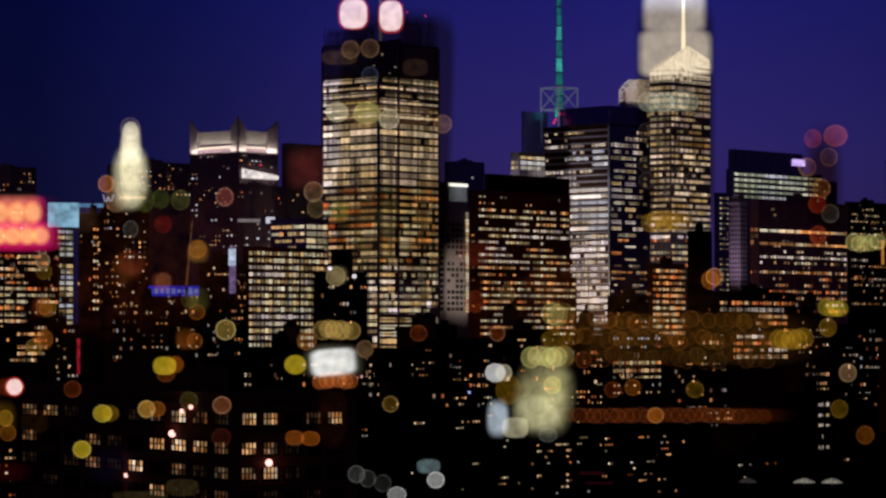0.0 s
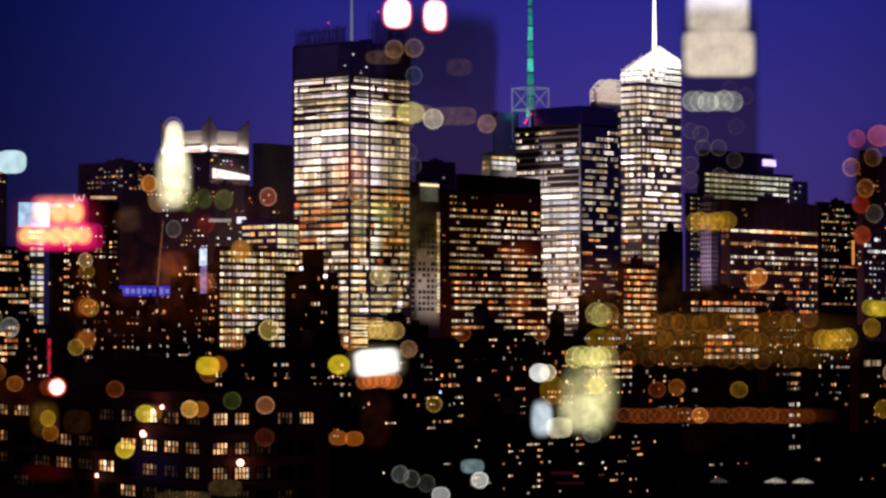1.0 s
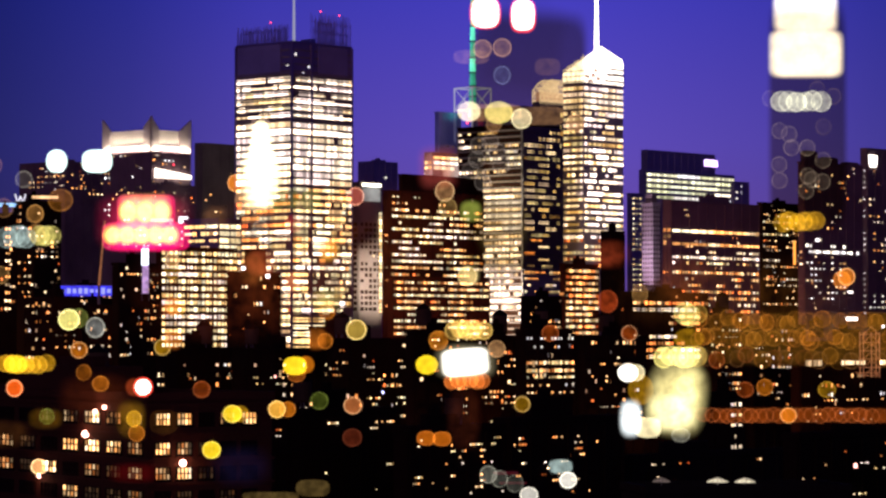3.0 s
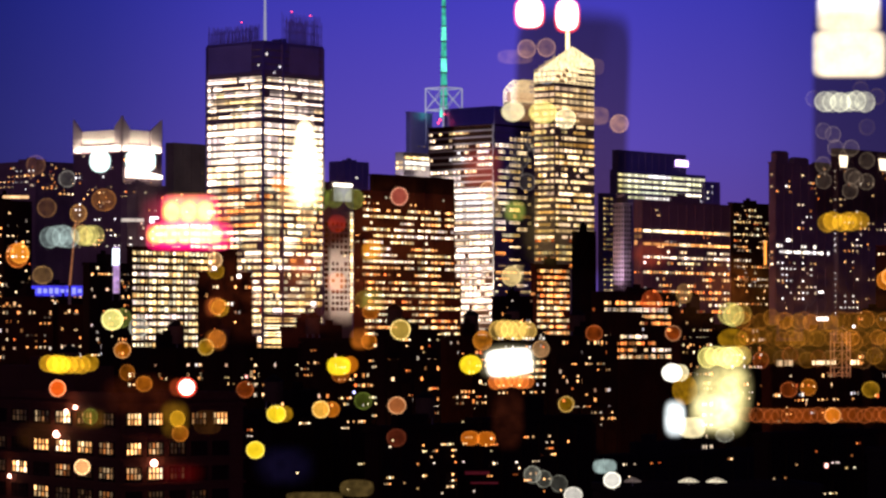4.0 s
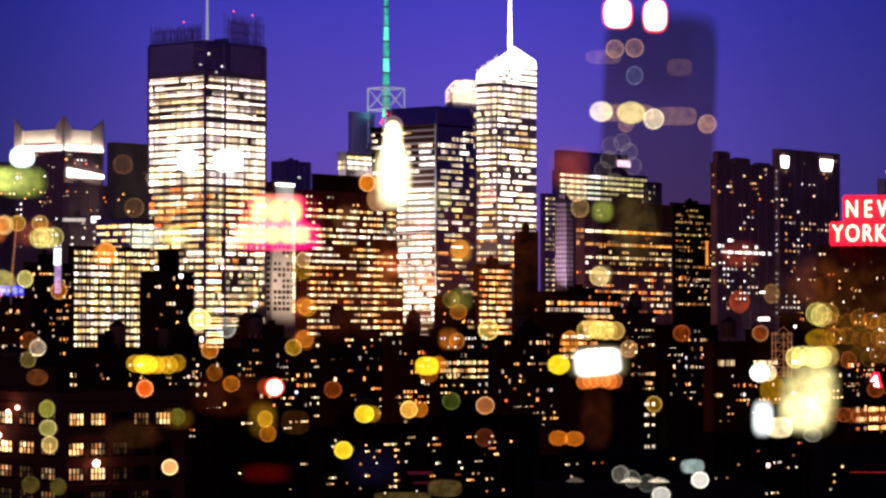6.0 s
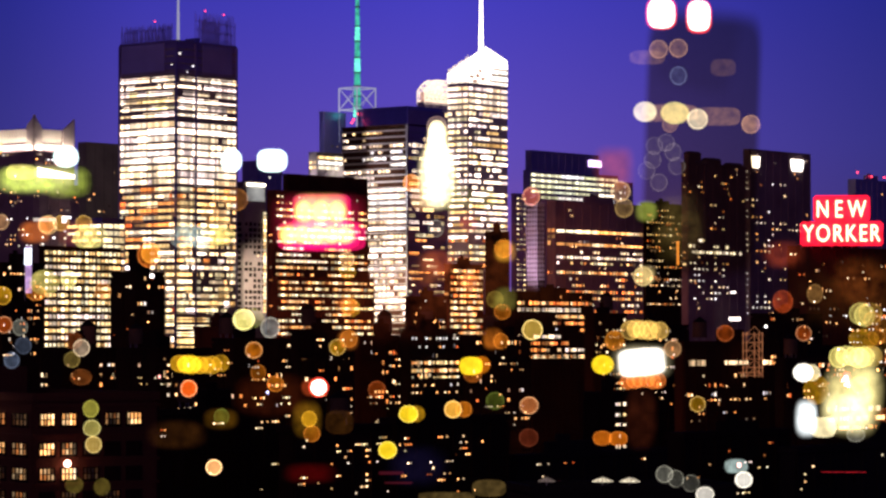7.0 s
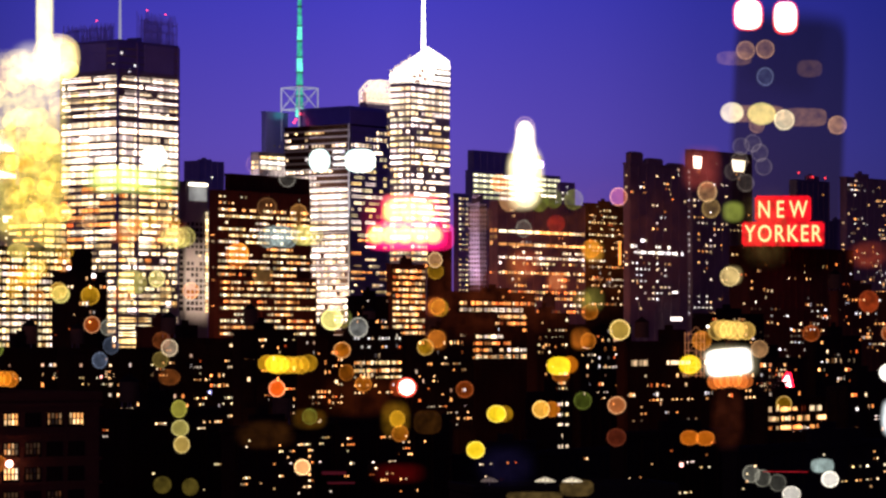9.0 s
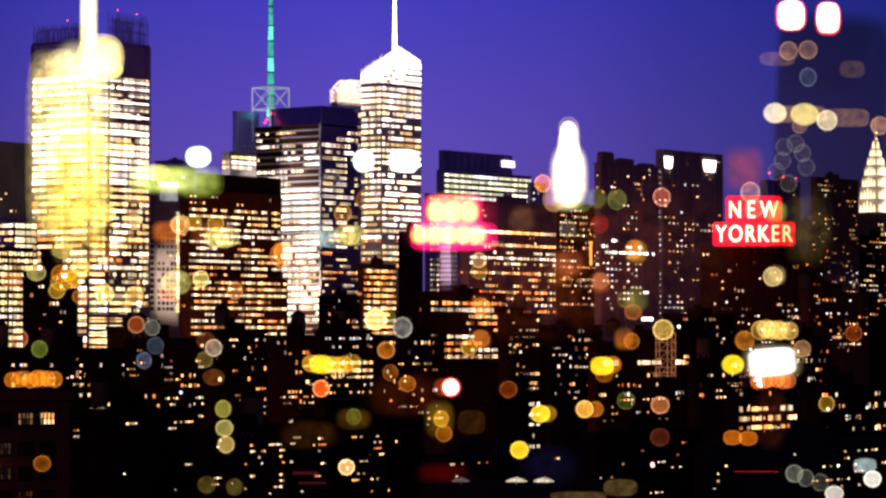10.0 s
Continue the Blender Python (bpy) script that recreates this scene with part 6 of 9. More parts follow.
# see-through sheet near the camera that darkens or tints what lies behind it
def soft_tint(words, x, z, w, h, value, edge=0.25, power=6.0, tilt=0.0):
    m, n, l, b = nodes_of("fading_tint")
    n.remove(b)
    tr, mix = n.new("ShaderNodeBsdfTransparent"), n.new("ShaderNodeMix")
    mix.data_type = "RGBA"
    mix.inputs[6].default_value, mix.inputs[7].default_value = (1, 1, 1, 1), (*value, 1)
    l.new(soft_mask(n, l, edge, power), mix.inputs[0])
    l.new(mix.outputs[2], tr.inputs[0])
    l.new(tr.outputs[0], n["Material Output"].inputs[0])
    return soft_sheet("tint_sheet", m, x, z, w, h, power, tilt, words, "tinted film")


def spot_group(words):
    return tagged(new("blur_spot"), words, "light spot", "soft light spots")


def blur_spot(words, x, z, w, h, colour, strength, rim=0.0, power=2.0, parent=None):
    # one glowing disc standing for a blurred light, or one more in a spot_group
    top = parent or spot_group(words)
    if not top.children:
        hang(top, x, 3.0 + blur_spot.step * 0.0001, z + h * 0.45)
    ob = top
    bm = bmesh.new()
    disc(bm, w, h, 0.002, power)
    ob = part("disc", bm, glow(colour, strength), ob, "", pose(x, 3.0 + blur_spot.step * 0.0001, z))
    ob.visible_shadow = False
    blur_spot.step = (blur_spot.step + 1) % 220
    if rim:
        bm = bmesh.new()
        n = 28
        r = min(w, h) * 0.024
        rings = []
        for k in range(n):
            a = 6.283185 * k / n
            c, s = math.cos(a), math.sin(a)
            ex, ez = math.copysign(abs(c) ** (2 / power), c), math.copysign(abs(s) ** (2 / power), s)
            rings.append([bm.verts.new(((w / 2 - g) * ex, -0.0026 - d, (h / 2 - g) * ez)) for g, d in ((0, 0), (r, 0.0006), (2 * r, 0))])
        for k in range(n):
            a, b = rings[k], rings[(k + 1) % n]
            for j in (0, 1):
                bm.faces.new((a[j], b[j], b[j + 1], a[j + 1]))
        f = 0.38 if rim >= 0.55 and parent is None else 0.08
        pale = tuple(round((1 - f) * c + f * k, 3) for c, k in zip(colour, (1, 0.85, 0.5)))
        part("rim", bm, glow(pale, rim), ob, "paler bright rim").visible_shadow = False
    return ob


blur_spot.step = 0

blur_spot('red halo of a white spot in the added blur layer', 0.1326, 74.3310, 0.0320, 0.0330, (1, 0.05, 0.015), 0.9, power=3)
blur_spot('round white spot of the added blur layer', 0.1326, 74.3310, 0.0278, 0.0299, (1, 0.96, 0.88), 2.2, power=3)
blur_spot('red halo of a white spot in the added blur layer', 0.1709, 74.3281, 0.0268, 0.0350, (1, 0.05, 0.015), 0.9, power=3)
blur_spot('round white spot of the added blur layer', 0.1709, 74.3287, 0.0232, 0.0309, (1, 0.96, 0.88), 2.2, power=3)
blur_spot('round tan spot of the added blur layer', 0.1297, 74.2943, 0.0186, 0.0186, (0.75, 0.38, 0.16), 0.18, rim=0.38)
blur_spot('round tan spot of the added blur layer', 0.1497, 74.2955, 0.0186, 0.0186, (0.75, 0.38, 0.16), 0.16, rim=0.42)
blur_spot('round blue spot of the added blur layer', 0.1497, 74.2674, 0.0170, 0.0186, (0.3, 0.4, 0.65), 0.06, rim=0.32)
blur_spot('round tan spot of the added blur layer', 0.1182, 74.2863, 0.0361, 0.0144, (0.75, 0.38, 0.16), 0.1, power=3)
blur_spot('round tan spot of the added blur layer', 0.1956, 74.2760, 0.0258, 0.0175, (0.75, 0.38, 0.16), 0.06, power=3)
blur_spot('round cream spot of the added blur layer', 0.1160, 74.2308, 0.0237, 0.0206, (1, 0.86, 0.5), 0.75)
blur_spot('round lemon spot of the added blur layer', 0.1463, 74.2296, 0.0289, 0.0227, (0.95, 0.82, 0.22), 0.6)
blur_spot('round tan spot of the added blur layer', 0.1412, 74.2296, 0.0567, 0.0175, (0.75, 0.38, 0.16), 0.2, power=4)
blur_spot('round cream spot of the added blur layer', 0.1692, 74.2233, 0.0206, 0.0206, (1, 0.86, 0.5), 0.5, rim=0.63)
blur_spot('round tan spot of the added blur layer', 0.1898, 74.2262, 0.0464, 0.0186, (0.75, 0.38, 0.16), 0.15, power=4)
blur_spot('round tan spot of the added blur layer', 0.2236, 74.2182, 0.0186, 0.0186, (0.75, 0.38, 0.16), 0.3, rim=0.42)
blur_spot('round tan spot of the added blur layer', 0.1412, 74.2176, 0.0155, 0.0155, (0.75, 0.38, 0.16), 0.15, rim=0.21)
g = spot_group('row of lemon discs in the added blur layer')
blur_spot('', 0.4325, 74.2404, 0.0219, 0.0205, (0.8, 0.8, 0.55), 0.3, rim=0.36, parent=g)
blur_spot('', 0.4399, 74.2405, 0.0211, 0.0212, (0.8, 0.8, 0.55), 0.2, rim=0.25, parent=g)
blur_spot('', 0.4477, 74.2398, 0.0213, 0.0196, (0.8, 0.8, 0.55), 0.42, rim=0.5, parent=g)
blur_spot('', 0.4570, 74.2402, 0.0199, 0.0195, (0.8, 0.8, 0.55), 0.3, rim=0.17, parent=g)
blur_spot('', 0.4640, 74.2411, 0.0196, 0.0205, (0.8, 0.8, 0.55), 0.28, rim=0.46, parent=g)
blur_spot('', 0.4727, 74.2402, 0.0208, 0.0209, (0.8, 0.8, 0.55), 0.29, rim=0.25, parent=g)
g = spot_group('row of gold discs in the added blur layer')
blur_spot('', 0.4343, 74.1174, 0.0196, 0.0190, (0.85, 0.42, 0.015), 0.22, rim=0.19, parent=g)
blur_spot('', 0.4396, 74.1195, 0.0194, 0.0184, (0.85, 0.42, 0.015), 0.33, rim=0.25, parent=g)
blur_spot('', 0.4480, 74.1177, 0.0176, 0.0180, (0.85, 0.42, 0.015), 0.34, rim=0.27, parent=g)
blur_spot('', 0.4549, 74.1188, 0.0178, 0.0189, (0.85, 0.42, 0.015), 0.31, rim=0.21, parent=g)
blur_spot('', 0.4597, 74.1189, 0.0199, 0.0191, (0.85, 0.42, 0.015), 0.17, rim=0.21, parent=g)
blur_spot('', 0.4666, 74.1195, 0.0195, 0.0180, (0.85, 0.42, 0.015), 0.27, rim=0.27, parent=g)
g = spot_group('tall bottle-shaped cream glow of the added blur layer')
blur_spot('', -0.0959, 74.1804, 0.0185, 0.0587, (1, 0.86, 0.5), 0.433, parent=g)
blur_spot('', -0.0959, 74.1804, 0.0219, 0.0696, (1, 0.86, 0.5), 0.433, parent=g)
blur_spot('', -0.0959, 74.1804, 0.0253, 0.0804, (1, 0.86, 0.5), 0.433, parent=g)
blur_spot('tall bottle-shaped cream glow of the added blur layer', -0.0959, 74.2033, 0.0175, 0.0381, (1, 0.86, 0.5), 0.8, power=2.4)
g = spot_group('tall bottle-shaped cream glow of the added blur layer')
blur_spot('', -0.0953, 74.1672, 0.0252, 0.0495, (1, 0.86, 0.5), 0.3, power=2.2, parent=g)
blur_spot('', -0.0953, 74.1672, 0.0298, 0.0586, (1, 0.86, 0.5), 0.3, power=2.2, parent=g)
blur_spot('', -0.0953, 74.1672, 0.0344, 0.0677, (1, 0.86, 0.5), 0.3, power=2.2, parent=g)
blur_spot('round grey spot of the added blur layer', -0.0959, 74.2130, 0.0155, 0.0175, (0.5, 0.5, 0.42), 0.14, rim=0.53)
blur_spot('round tan spot of the added blur layer', -0.1108, 74.1420, 0.0227, 0.0258, (0.75, 0.38, 0.16), 0.35)
blur_spot('round green spot of the added blur layer', -0.0810, 74.1420, 0.0206, 0.0258, (0.32, 0.42, 0.05), 0.18)
g = spot_group('wide pink sign glow of the added blur layer')
blur_spot('', -0.2127, 74.1288, 0.0436, 0.0268, (1, 0.008, 0.16), 0.5, power=6, parent=g)
blur_spot('', -0.2127, 74.1288, 0.0517, 0.0318, (1, 0.008, 0.16), 0.5, power=6, parent=g)
blur_spot('', -0.2127, 74.1288, 0.0597, 0.0367, (1, 0.008, 0.16), 0.5, power=6, parent=g)
g = spot_group('wide pink sign glow of the added blur layer')
blur_spot('', -0.2127, 74.1042, 0.0654, 0.0227, (1, 0.008, 0.16), 0.533, power=5, parent=g)
blur_spot('', -0.2127, 74.1042, 0.0775, 0.0268, (1, 0.008, 0.16), 0.533, power=5, parent=g)
blur_spot('', -0.2127, 74.1042, 0.0896, 0.0310, (1, 0.008, 0.16), 0.533, power=5, parent=g)
g = spot_group('orange and yellow sign letters in the added blur layer')
blur_spot('', -0.2311, 74.1294, 0.0206, 0.0237, (0.85, 0.42, 0.015), 0.8, parent=g)
blur_spot('', -0.2311, 74.1294, 0.0155, 0.0175, (0.95, 0.82, 0.22), 0.7, parent=g)
blur_spot('', -0.2139, 74.1294, 0.0206, 0.0237, (0.85, 0.42, 0.015), 0.8, parent=g)
blur_spot('', -0.2139, 74.1294, 0.0155, 0.0175, (0.95, 0.82, 0.22), 0.7, parent=g)
blur_spot('', -0.1967, 74.1294, 0.0206, 0.0237, (0.85, 0.42, 0.015), 0.8, parent=g)
blur_spot('', -0.1967, 74.1294, 0.0155, 0.0175, (0.95, 0.82, 0.22), 0.7, parent=g)
blur_spot('', -0.2471, 74.1054, 0.0196, 0.0196, (0.85, 0.42, 0.015), 0.8, parent=g)
blur_spot('', -0.2471, 74.1054, 0.0144, 0.0144, (0.95, 0.82, 0.22), 0.7, parent=g)
blur_spot('', -0.2322, 74.1054, 0.0196, 0.0196, (0.85, 0.42, 0.015), 0.8, parent=g)
blur_spot('', -0.2322, 74.1054, 0.0144, 0.0144, (0.95, 0.82, 0.22), 0.7, parent=g)
blur_spot('', -0.2173, 74.1054, 0.0196, 0.0196, (0.85, 0.42, 0.015), 0.8, parent=g)
blur_spot('', -0.2173, 74.1054, 0.0144, 0.0144, (0.95, 0.82, 0.22), 0.7, parent=g)
blur_spot('', -0.2024, 74.1054, 0.0196, 0.0196, (0.85, 0.42, 0.015), 0.8, parent=g)
blur_spot('', -0.2024, 74.1054, 0.0144, 0.0144, (0.95, 0.82, 0.22), 0.7, parent=g)
blur_spot('', -0.1887, 74.1054, 0.0196, 0.0196, (0.85, 0.42, 0.015), 0.8, parent=g)
blur_spot('', -0.1887, 74.1054, 0.0144, 0.0144, (0.95, 0.82, 0.22), 0.7, parent=g)
blur_spot('round cyan spot of the added blur layer', -0.3044, 74.1810, 0.0216, 0.0237, (0.75, 1, 0.98), 1.5, power=2.2)
blur_spot('round cyan spot of the added blur layer', -0.2631, 74.1810, 0.0309, 0.0237, (0.75, 1, 0.98), 1.5, power=3)
blur_spot('round cyan spot of the added blur layer', -0.4721, 74.1844, 0.0258, 0.0216, (0.75, 1, 0.98), 1.3, power=2.4)
g = spot_group('soft round green glow of the added blur layer')
blur_spot('', -0.5116, 74.1615, 0.0420, 0.0201, (0.32, 0.42, 0.05), 0.3, power=4, parent=g)
blur_spot('', -0.5116, 74.1615, 0.0497, 0.0238, (0.32, 0.42, 0.05), 0.3, power=4, parent=g)
blur_spot('', -0.5116, 74.1615, 0.0574, 0.0276, (0.32, 0.42, 0.05), 0.3, power=4, parent=g)
g = spot_group('soft round green glow of the added blur layer')
blur_spot('', -0.4716, 74.1592, 0.0378, 0.0252, (0.32, 0.42, 0.05), 0.133, power=3, parent=g)
blur_spot('', -0.4716, 74.1592, 0.0447, 0.0298, (0.32, 0.42, 0.05), 0.133, power=3, parent=g)
blur_spot('', -0.4716, 74.1592, 0.0517, 0.0344, (0.32, 0.42, 0.05), 0.133, power=3, parent=g)
blur_spot('round lemon spot of the added blur layer', -0.5174, 74.1689, 0.0309, 0.0155, (0.95, 0.82, 0.22), 0.5, power=3)
g = spot_group('tall tower glow of the added blur layer')
blur_spot('', -0.5832, 74.3264, 0.0134, 0.0503, (0.95, 0.82, 0.22), 0.367, power=6, parent=g)
blur_spot('', -0.5832, 74.3264, 0.0159, 0.0596, (0.95, 0.82, 0.22), 0.367, power=6, parent=g)
blur_spot('', -0.5832, 74.3264, 0.0184, 0.0689, (0.95, 0.82, 0.22), 0.367, power=6, parent=g)
g = spot_group('tall tower glow of the added blur layer')
blur_spot('', -0.5712, 74.2852, 0.0352, 0.0352, (1, 0.76, 0.3), 0.55, power=2.4, parent=g)
blur_spot('', -0.5712, 74.2852, 0.0417, 0.0417, (1, 0.76, 0.3), 0.55, power=2.4, parent=g)
blur_spot('', -0.5712, 74.2852, 0.0482, 0.0482, (1, 0.76, 0.3), 0.55, power=2.4, parent=g)
g = spot_group('tall tower glow of the added blur layer')
blur_spot('', -0.6078, 74.2760, 0.0277, 0.0260, (1, 0.8, 0.32), 0.2, power=2.4, parent=g)
blur_spot('', -0.6078, 74.2760, 0.0328, 0.0308, (1, 0.8, 0.32), 0.2, power=2.4, parent=g)
blur_spot('', -0.6078, 74.2760, 0.0379, 0.0356, (1, 0.8, 0.32), 0.2, power=2.4, parent=g)
g = spot_group('tall tower glow of the added blur layer')
blur_spot('', -0.6056, 74.2348, 0.0601, 0.0915, (1, 0.8, 0.32), 0.05, power=6, parent=g)
blur_spot('', -0.6056, 74.2348, 0.0645, 0.0982, (1, 0.8, 0.32), 0.05, power=6, parent=g)
blur_spot('', -0.6056, 74.2348, 0.0690, 0.1050, (1, 0.8, 0.32), 0.05, power=6, parent=g)
blur_spot('', -0.6056, 74.2348, 0.0734, 0.1117, (1, 0.8, 0.32), 0.05, power=6, parent=g)
blur_spot('', -0.6056, 74.2348, 0.0779, 0.1185, (1, 0.8, 0.32), 0.05, power=6, parent=g)
g = spot_group('tall tower glow of the added blur layer')
blur_spot('', -0.6033, 74.1947, 0.0605, 0.1332, (0.95, 0.82, 0.22), 0.07, power=5, parent=g)
blur_spot('', -0.6033, 74.1947, 0.0659, 0.1451, (0.95, 0.82, 0.22), 0.07, power=5, parent=g)
blur_spot('', -0.6033, 74.1947, 0.0714, 0.1570, (0.95, 0.82, 0.22), 0.07, power=5, parent=g)
blur_spot('', -0.6033, 74.1947, 0.0768, 0.1689, (0.95, 0.82, 0.22), 0.07, power=5, parent=g)
blur_spot('', -0.6033, 74.1947, 0.0822, 0.1808, (0.95, 0.82, 0.22), 0.07, power=5, parent=g)
blur_spot('', -0.6033, 74.1947, 0.0876, 0.1927, (0.95, 0.82, 0.22), 0.07, power=5, parent=g)
blur_spot('round rose spot of the added blur layer', -0.6204, 74.2634, 0.0309, 0.0309, (0.8, 0.16, 0.11), 0.12)
g = spot_group('cluster of gold and cream discs in the added blur layer')
blur_spot('', -0.5887, 74.2268, 0.0191, 0.0149, (0.85, 0.42, 0.015), 0.56, rim=0.10, parent=g)
blur_spot('', -0.6098, 74.0571, 0.0215, 0.0169, (0.85, 0.42, 0.015), 0.2, rim=0.46, parent=g)
blur_spot('', -0.5996, 74.0596, 0.0216, 0.0153, (0.95, 0.26, 0.012), 0.15, rim=0.59, parent=g)
blur_spot('', -0.6026, 74.0657, 0.0172, 0.0147, (0.85, 0.42, 0.015), 0.3, rim=0.36, parent=g)
blur_spot('', -0.6055, 74.1234, 0.0214, 0.0164, (1, 0.76, 0.3), 0.383, rim=0.16, parent=g)
blur_spot('', -0.5682, 74.2360, 0.0210, 0.0178, (1, 0.76, 0.3), 0.347, rim=0.16, parent=g)
blur_spot('', -0.6218, 74.1164, 0.0172, 0.0164, (0.95, 0.82, 0.22), 0.357, rim=0.14, parent=g)
blur_spot('', -0.5994, 74.2651, 0.0214, 0.0154, (0.85, 0.42, 0.015), 0.301, rim=0.36, parent=g)
blur_spot('', -0.5913, 74.1246, 0.0196, 0.0147, (1, 0.76, 0.3), 0.283, rim=0.32, parent=g)
blur_spot('', -0.5728, 74.1197, 0.0150, 0.0153, (1, 0.76, 0.3), 0.352, rim=0.12, parent=g)
blur_spot('', -0.5872, 74.1712, 0.0165, 0.0166, (1, 0.76, 0.3), 0.184, rim=0.14, parent=g)
blur_spot('', -0.5798, 74.1614, 0.0168, 0.0175, (1, 0.76, 0.3), 0.31, rim=0.40, parent=g)
blur_spot('', -0.6002, 74.1552, 0.0147, 0.0169, (0.95, 0.82, 0.22), 0.378, rim=0.34, parent=g)
blur_spot('', -0.5710, 74.1945, 0.0216, 0.0147, (0.95, 0.82, 0.22), 0.469, rim=0.39, parent=g)
blur_spot('', -0.6091, 74.0891, 0.0210, 0.0159, (0.95, 0.82, 0.22), 0.27, rim=0.25, parent=g)
blur_spot('', -0.6603, 74.0589, 0.0212, 0.0146, (0.95, 0.26, 0.012), 0.29, rim=0.61, parent=g)
blur_spot('', -0.6158, 74.1785, 0.0150, 0.0171, (0.95, 0.82, 0.22), 0.518, rim=0.34, parent=g)
blur_spot('', -0.6036, 74.1770, 0.0197, 0.0168, (0.85, 0.42, 0.015), 0.371, rim=0.28, parent=g)
blur_spot('', -0.6079, 74.1442, 0.0151, 0.0145, (0.95, 0.82, 0.22), 0.385, rim=0.29, parent=g)
blur_spot('', -0.5906, 74.0429, 0.0163, 0.0145, (0.95, 0.26, 0.012), 0.19, rim=0.59, parent=g)
blur_spot('', -0.5867, 74.1442, 0.0211, 0.0165, (1, 0.76, 0.3), 0.241, rim=0.32, parent=g)
blur_spot('', -0.6092, 74.2248, 0.0175, 0.0178, (1, 0.76, 0.3), 0.389, rim=0.23, parent=g)
blur_spot('', -0.5925, 74.1279, 0.0180, 0.0179, (0.95, 0.82, 0.22), 0.462, rim=0.41, parent=g)
blur_spot('', -0.5753, 74.2051, 0.0157, 0.0163, (0.95, 0.82, 0.22), 0.532, rim=0.36, parent=g)
blur_spot('', -0.6229, 74.1785, 0.0196, 0.0179, (0.85, 0.42, 0.015), 0.322, rim=0.36, parent=g)
blur_spot('', -0.5917, 74.2048, 0.0188, 0.0172, (0.95, 0.82, 0.22), 0.413, rim=0.20, parent=g)
blur_spot('', -0.5642, 74.0754, 0.0177, 0.0145, (0.95, 0.26, 0.012), 0.21, rim=0.29, parent=g)
blur_spot('', -0.5857, 74.2630, 0.0190, 0.0163, (0.95, 0.82, 0.22), 0.546, rim=0.33, parent=g)
blur_spot('', -0.6021, 74.2246, 0.0145, 0.0164, (0.95, 0.82, 0.22), 0.273, rim=0.19, parent=g)
blur_spot('', -0.5849, 74.1878, 0.0195, 0.0166, (1, 0.76, 0.3), 0.262, rim=0.35, parent=g)
blur_spot('', -0.5021, 74.0465, 0.0196, 0.0150, (0.95, 0.26, 0.012), 0.2, rim=0.78, parent=g)
blur_spot('', -0.5581, 74.2732, 0.0184, 0.0171, (0.95, 0.82, 0.22), 0.53, rim=0.63, parent=g)
blur_spot('', -0.5950, 74.2232, 0.0191, 0.0174, (1, 0.76, 0.3), 0.22, rim=0.23, parent=g)
blur_spot('', -0.6310, 74.2527, 0.0167, 0.0185, (0.95, 0.82, 0.22), 0.301, rim=0.34, parent=g)
blur_spot('', -0.5938, 74.2709, 0.0169, 0.0162, (0.95, 0.82, 0.22), 0.378, rim=0.12, parent=g)
blur_spot('', -0.5876, 74.0710, 0.0149, 0.0177, (0.85, 0.42, 0.015), 0.28, rim=0.65, parent=g)
blur_spot('', -0.7628, 74.0441, 0.0209, 0.0166, (0.95, 0.82, 0.22), 0.32, rim=0.8, parent=g)
blur_spot('', -0.5688, 74.1508, 0.0213, 0.0148, (1, 0.76, 0.3), 0.273, rim=0.28, parent=g)
blur_spot('', -0.6111, 74.0654, 0.0181, 0.0182, (0.95, 0.26, 0.012), 0.23, rim=0.44, parent=g)
blur_spot('', -0.5969, 74.0619, 0.0209, 0.0153, (0.85, 0.42, 0.015), 0.39, rim=0.55, parent=g)
blur_spot('', -0.5782, 74.1305, 0.0181, 0.0169, (0.95, 0.82, 0.22), 0.399, rim=0.12, parent=g)
blur_spot('', -0.5365, 74.0437, 0.0184, 0.0185, (0.85, 0.42, 0.015), 0.27, rim=0.65, parent=g)
blur_spot('', -0.6114, 74.2583, 0.0213, 0.0182, (0.95, 0.82, 0.22), 0.294, rim=0.27, parent=g)
blur_spot('', -0.5932, 74.1893, 0.0209, 0.0183, (0.85, 0.42, 0.015), 0.392, rim=0.14, parent=g)
blur_spot('', -0.5689, 74.1692, 0.0195, 0.0185, (0.95, 0.82, 0.22), 0.28, rim=0.18, parent=g)
blur_spot('', -0.5811, 74.1018, 0.0168, 0.0159, (0.95, 0.82, 0.22), 0.189, rim=0.27, parent=g)
blur_spot('', -0.5671, 74.1282, 0.0196, 0.0173, (0.85, 0.42, 0.015), 0.217, rim=0.30, parent=g)
blur_spot('', -0.6354, 74.0670, 0.0189, 0.0166, (0.95, 0.82, 0.22), 0.28, rim=0.36, parent=g)
blur_spot('', -0.6180, 74.2204, 0.0154, 0.0182, (0.95, 0.82, 0.22), 0.525, rim=0.20, parent=g)
blur_spot('', -0.5958, 74.1955, 0.0211, 0.0153, (1, 0.76, 0.3), 0.389, rim=0.14, parent=g)
blur_spot('', -0.5900, 74.2146, 0.0151, 0.0179, (0.85, 0.42, 0.015), 0.399, rim=0.33, parent=g)
blur_spot('', -0.6057, 74.2243, 0.0190, 0.0177, (0.95, 0.82, 0.22), 0.28, rim=0.32, parent=g)
blur_spot('', -0.5664, 74.0452, 0.0181, 0.0176, (0.95, 0.82, 0.22), 0.4, rim=0.73, parent=g)
blur_spot('', -0.5914, 74.0726, 0.0179, 0.0145, (0.95, 0.82, 0.22), 0.3, rim=0.78, parent=g)
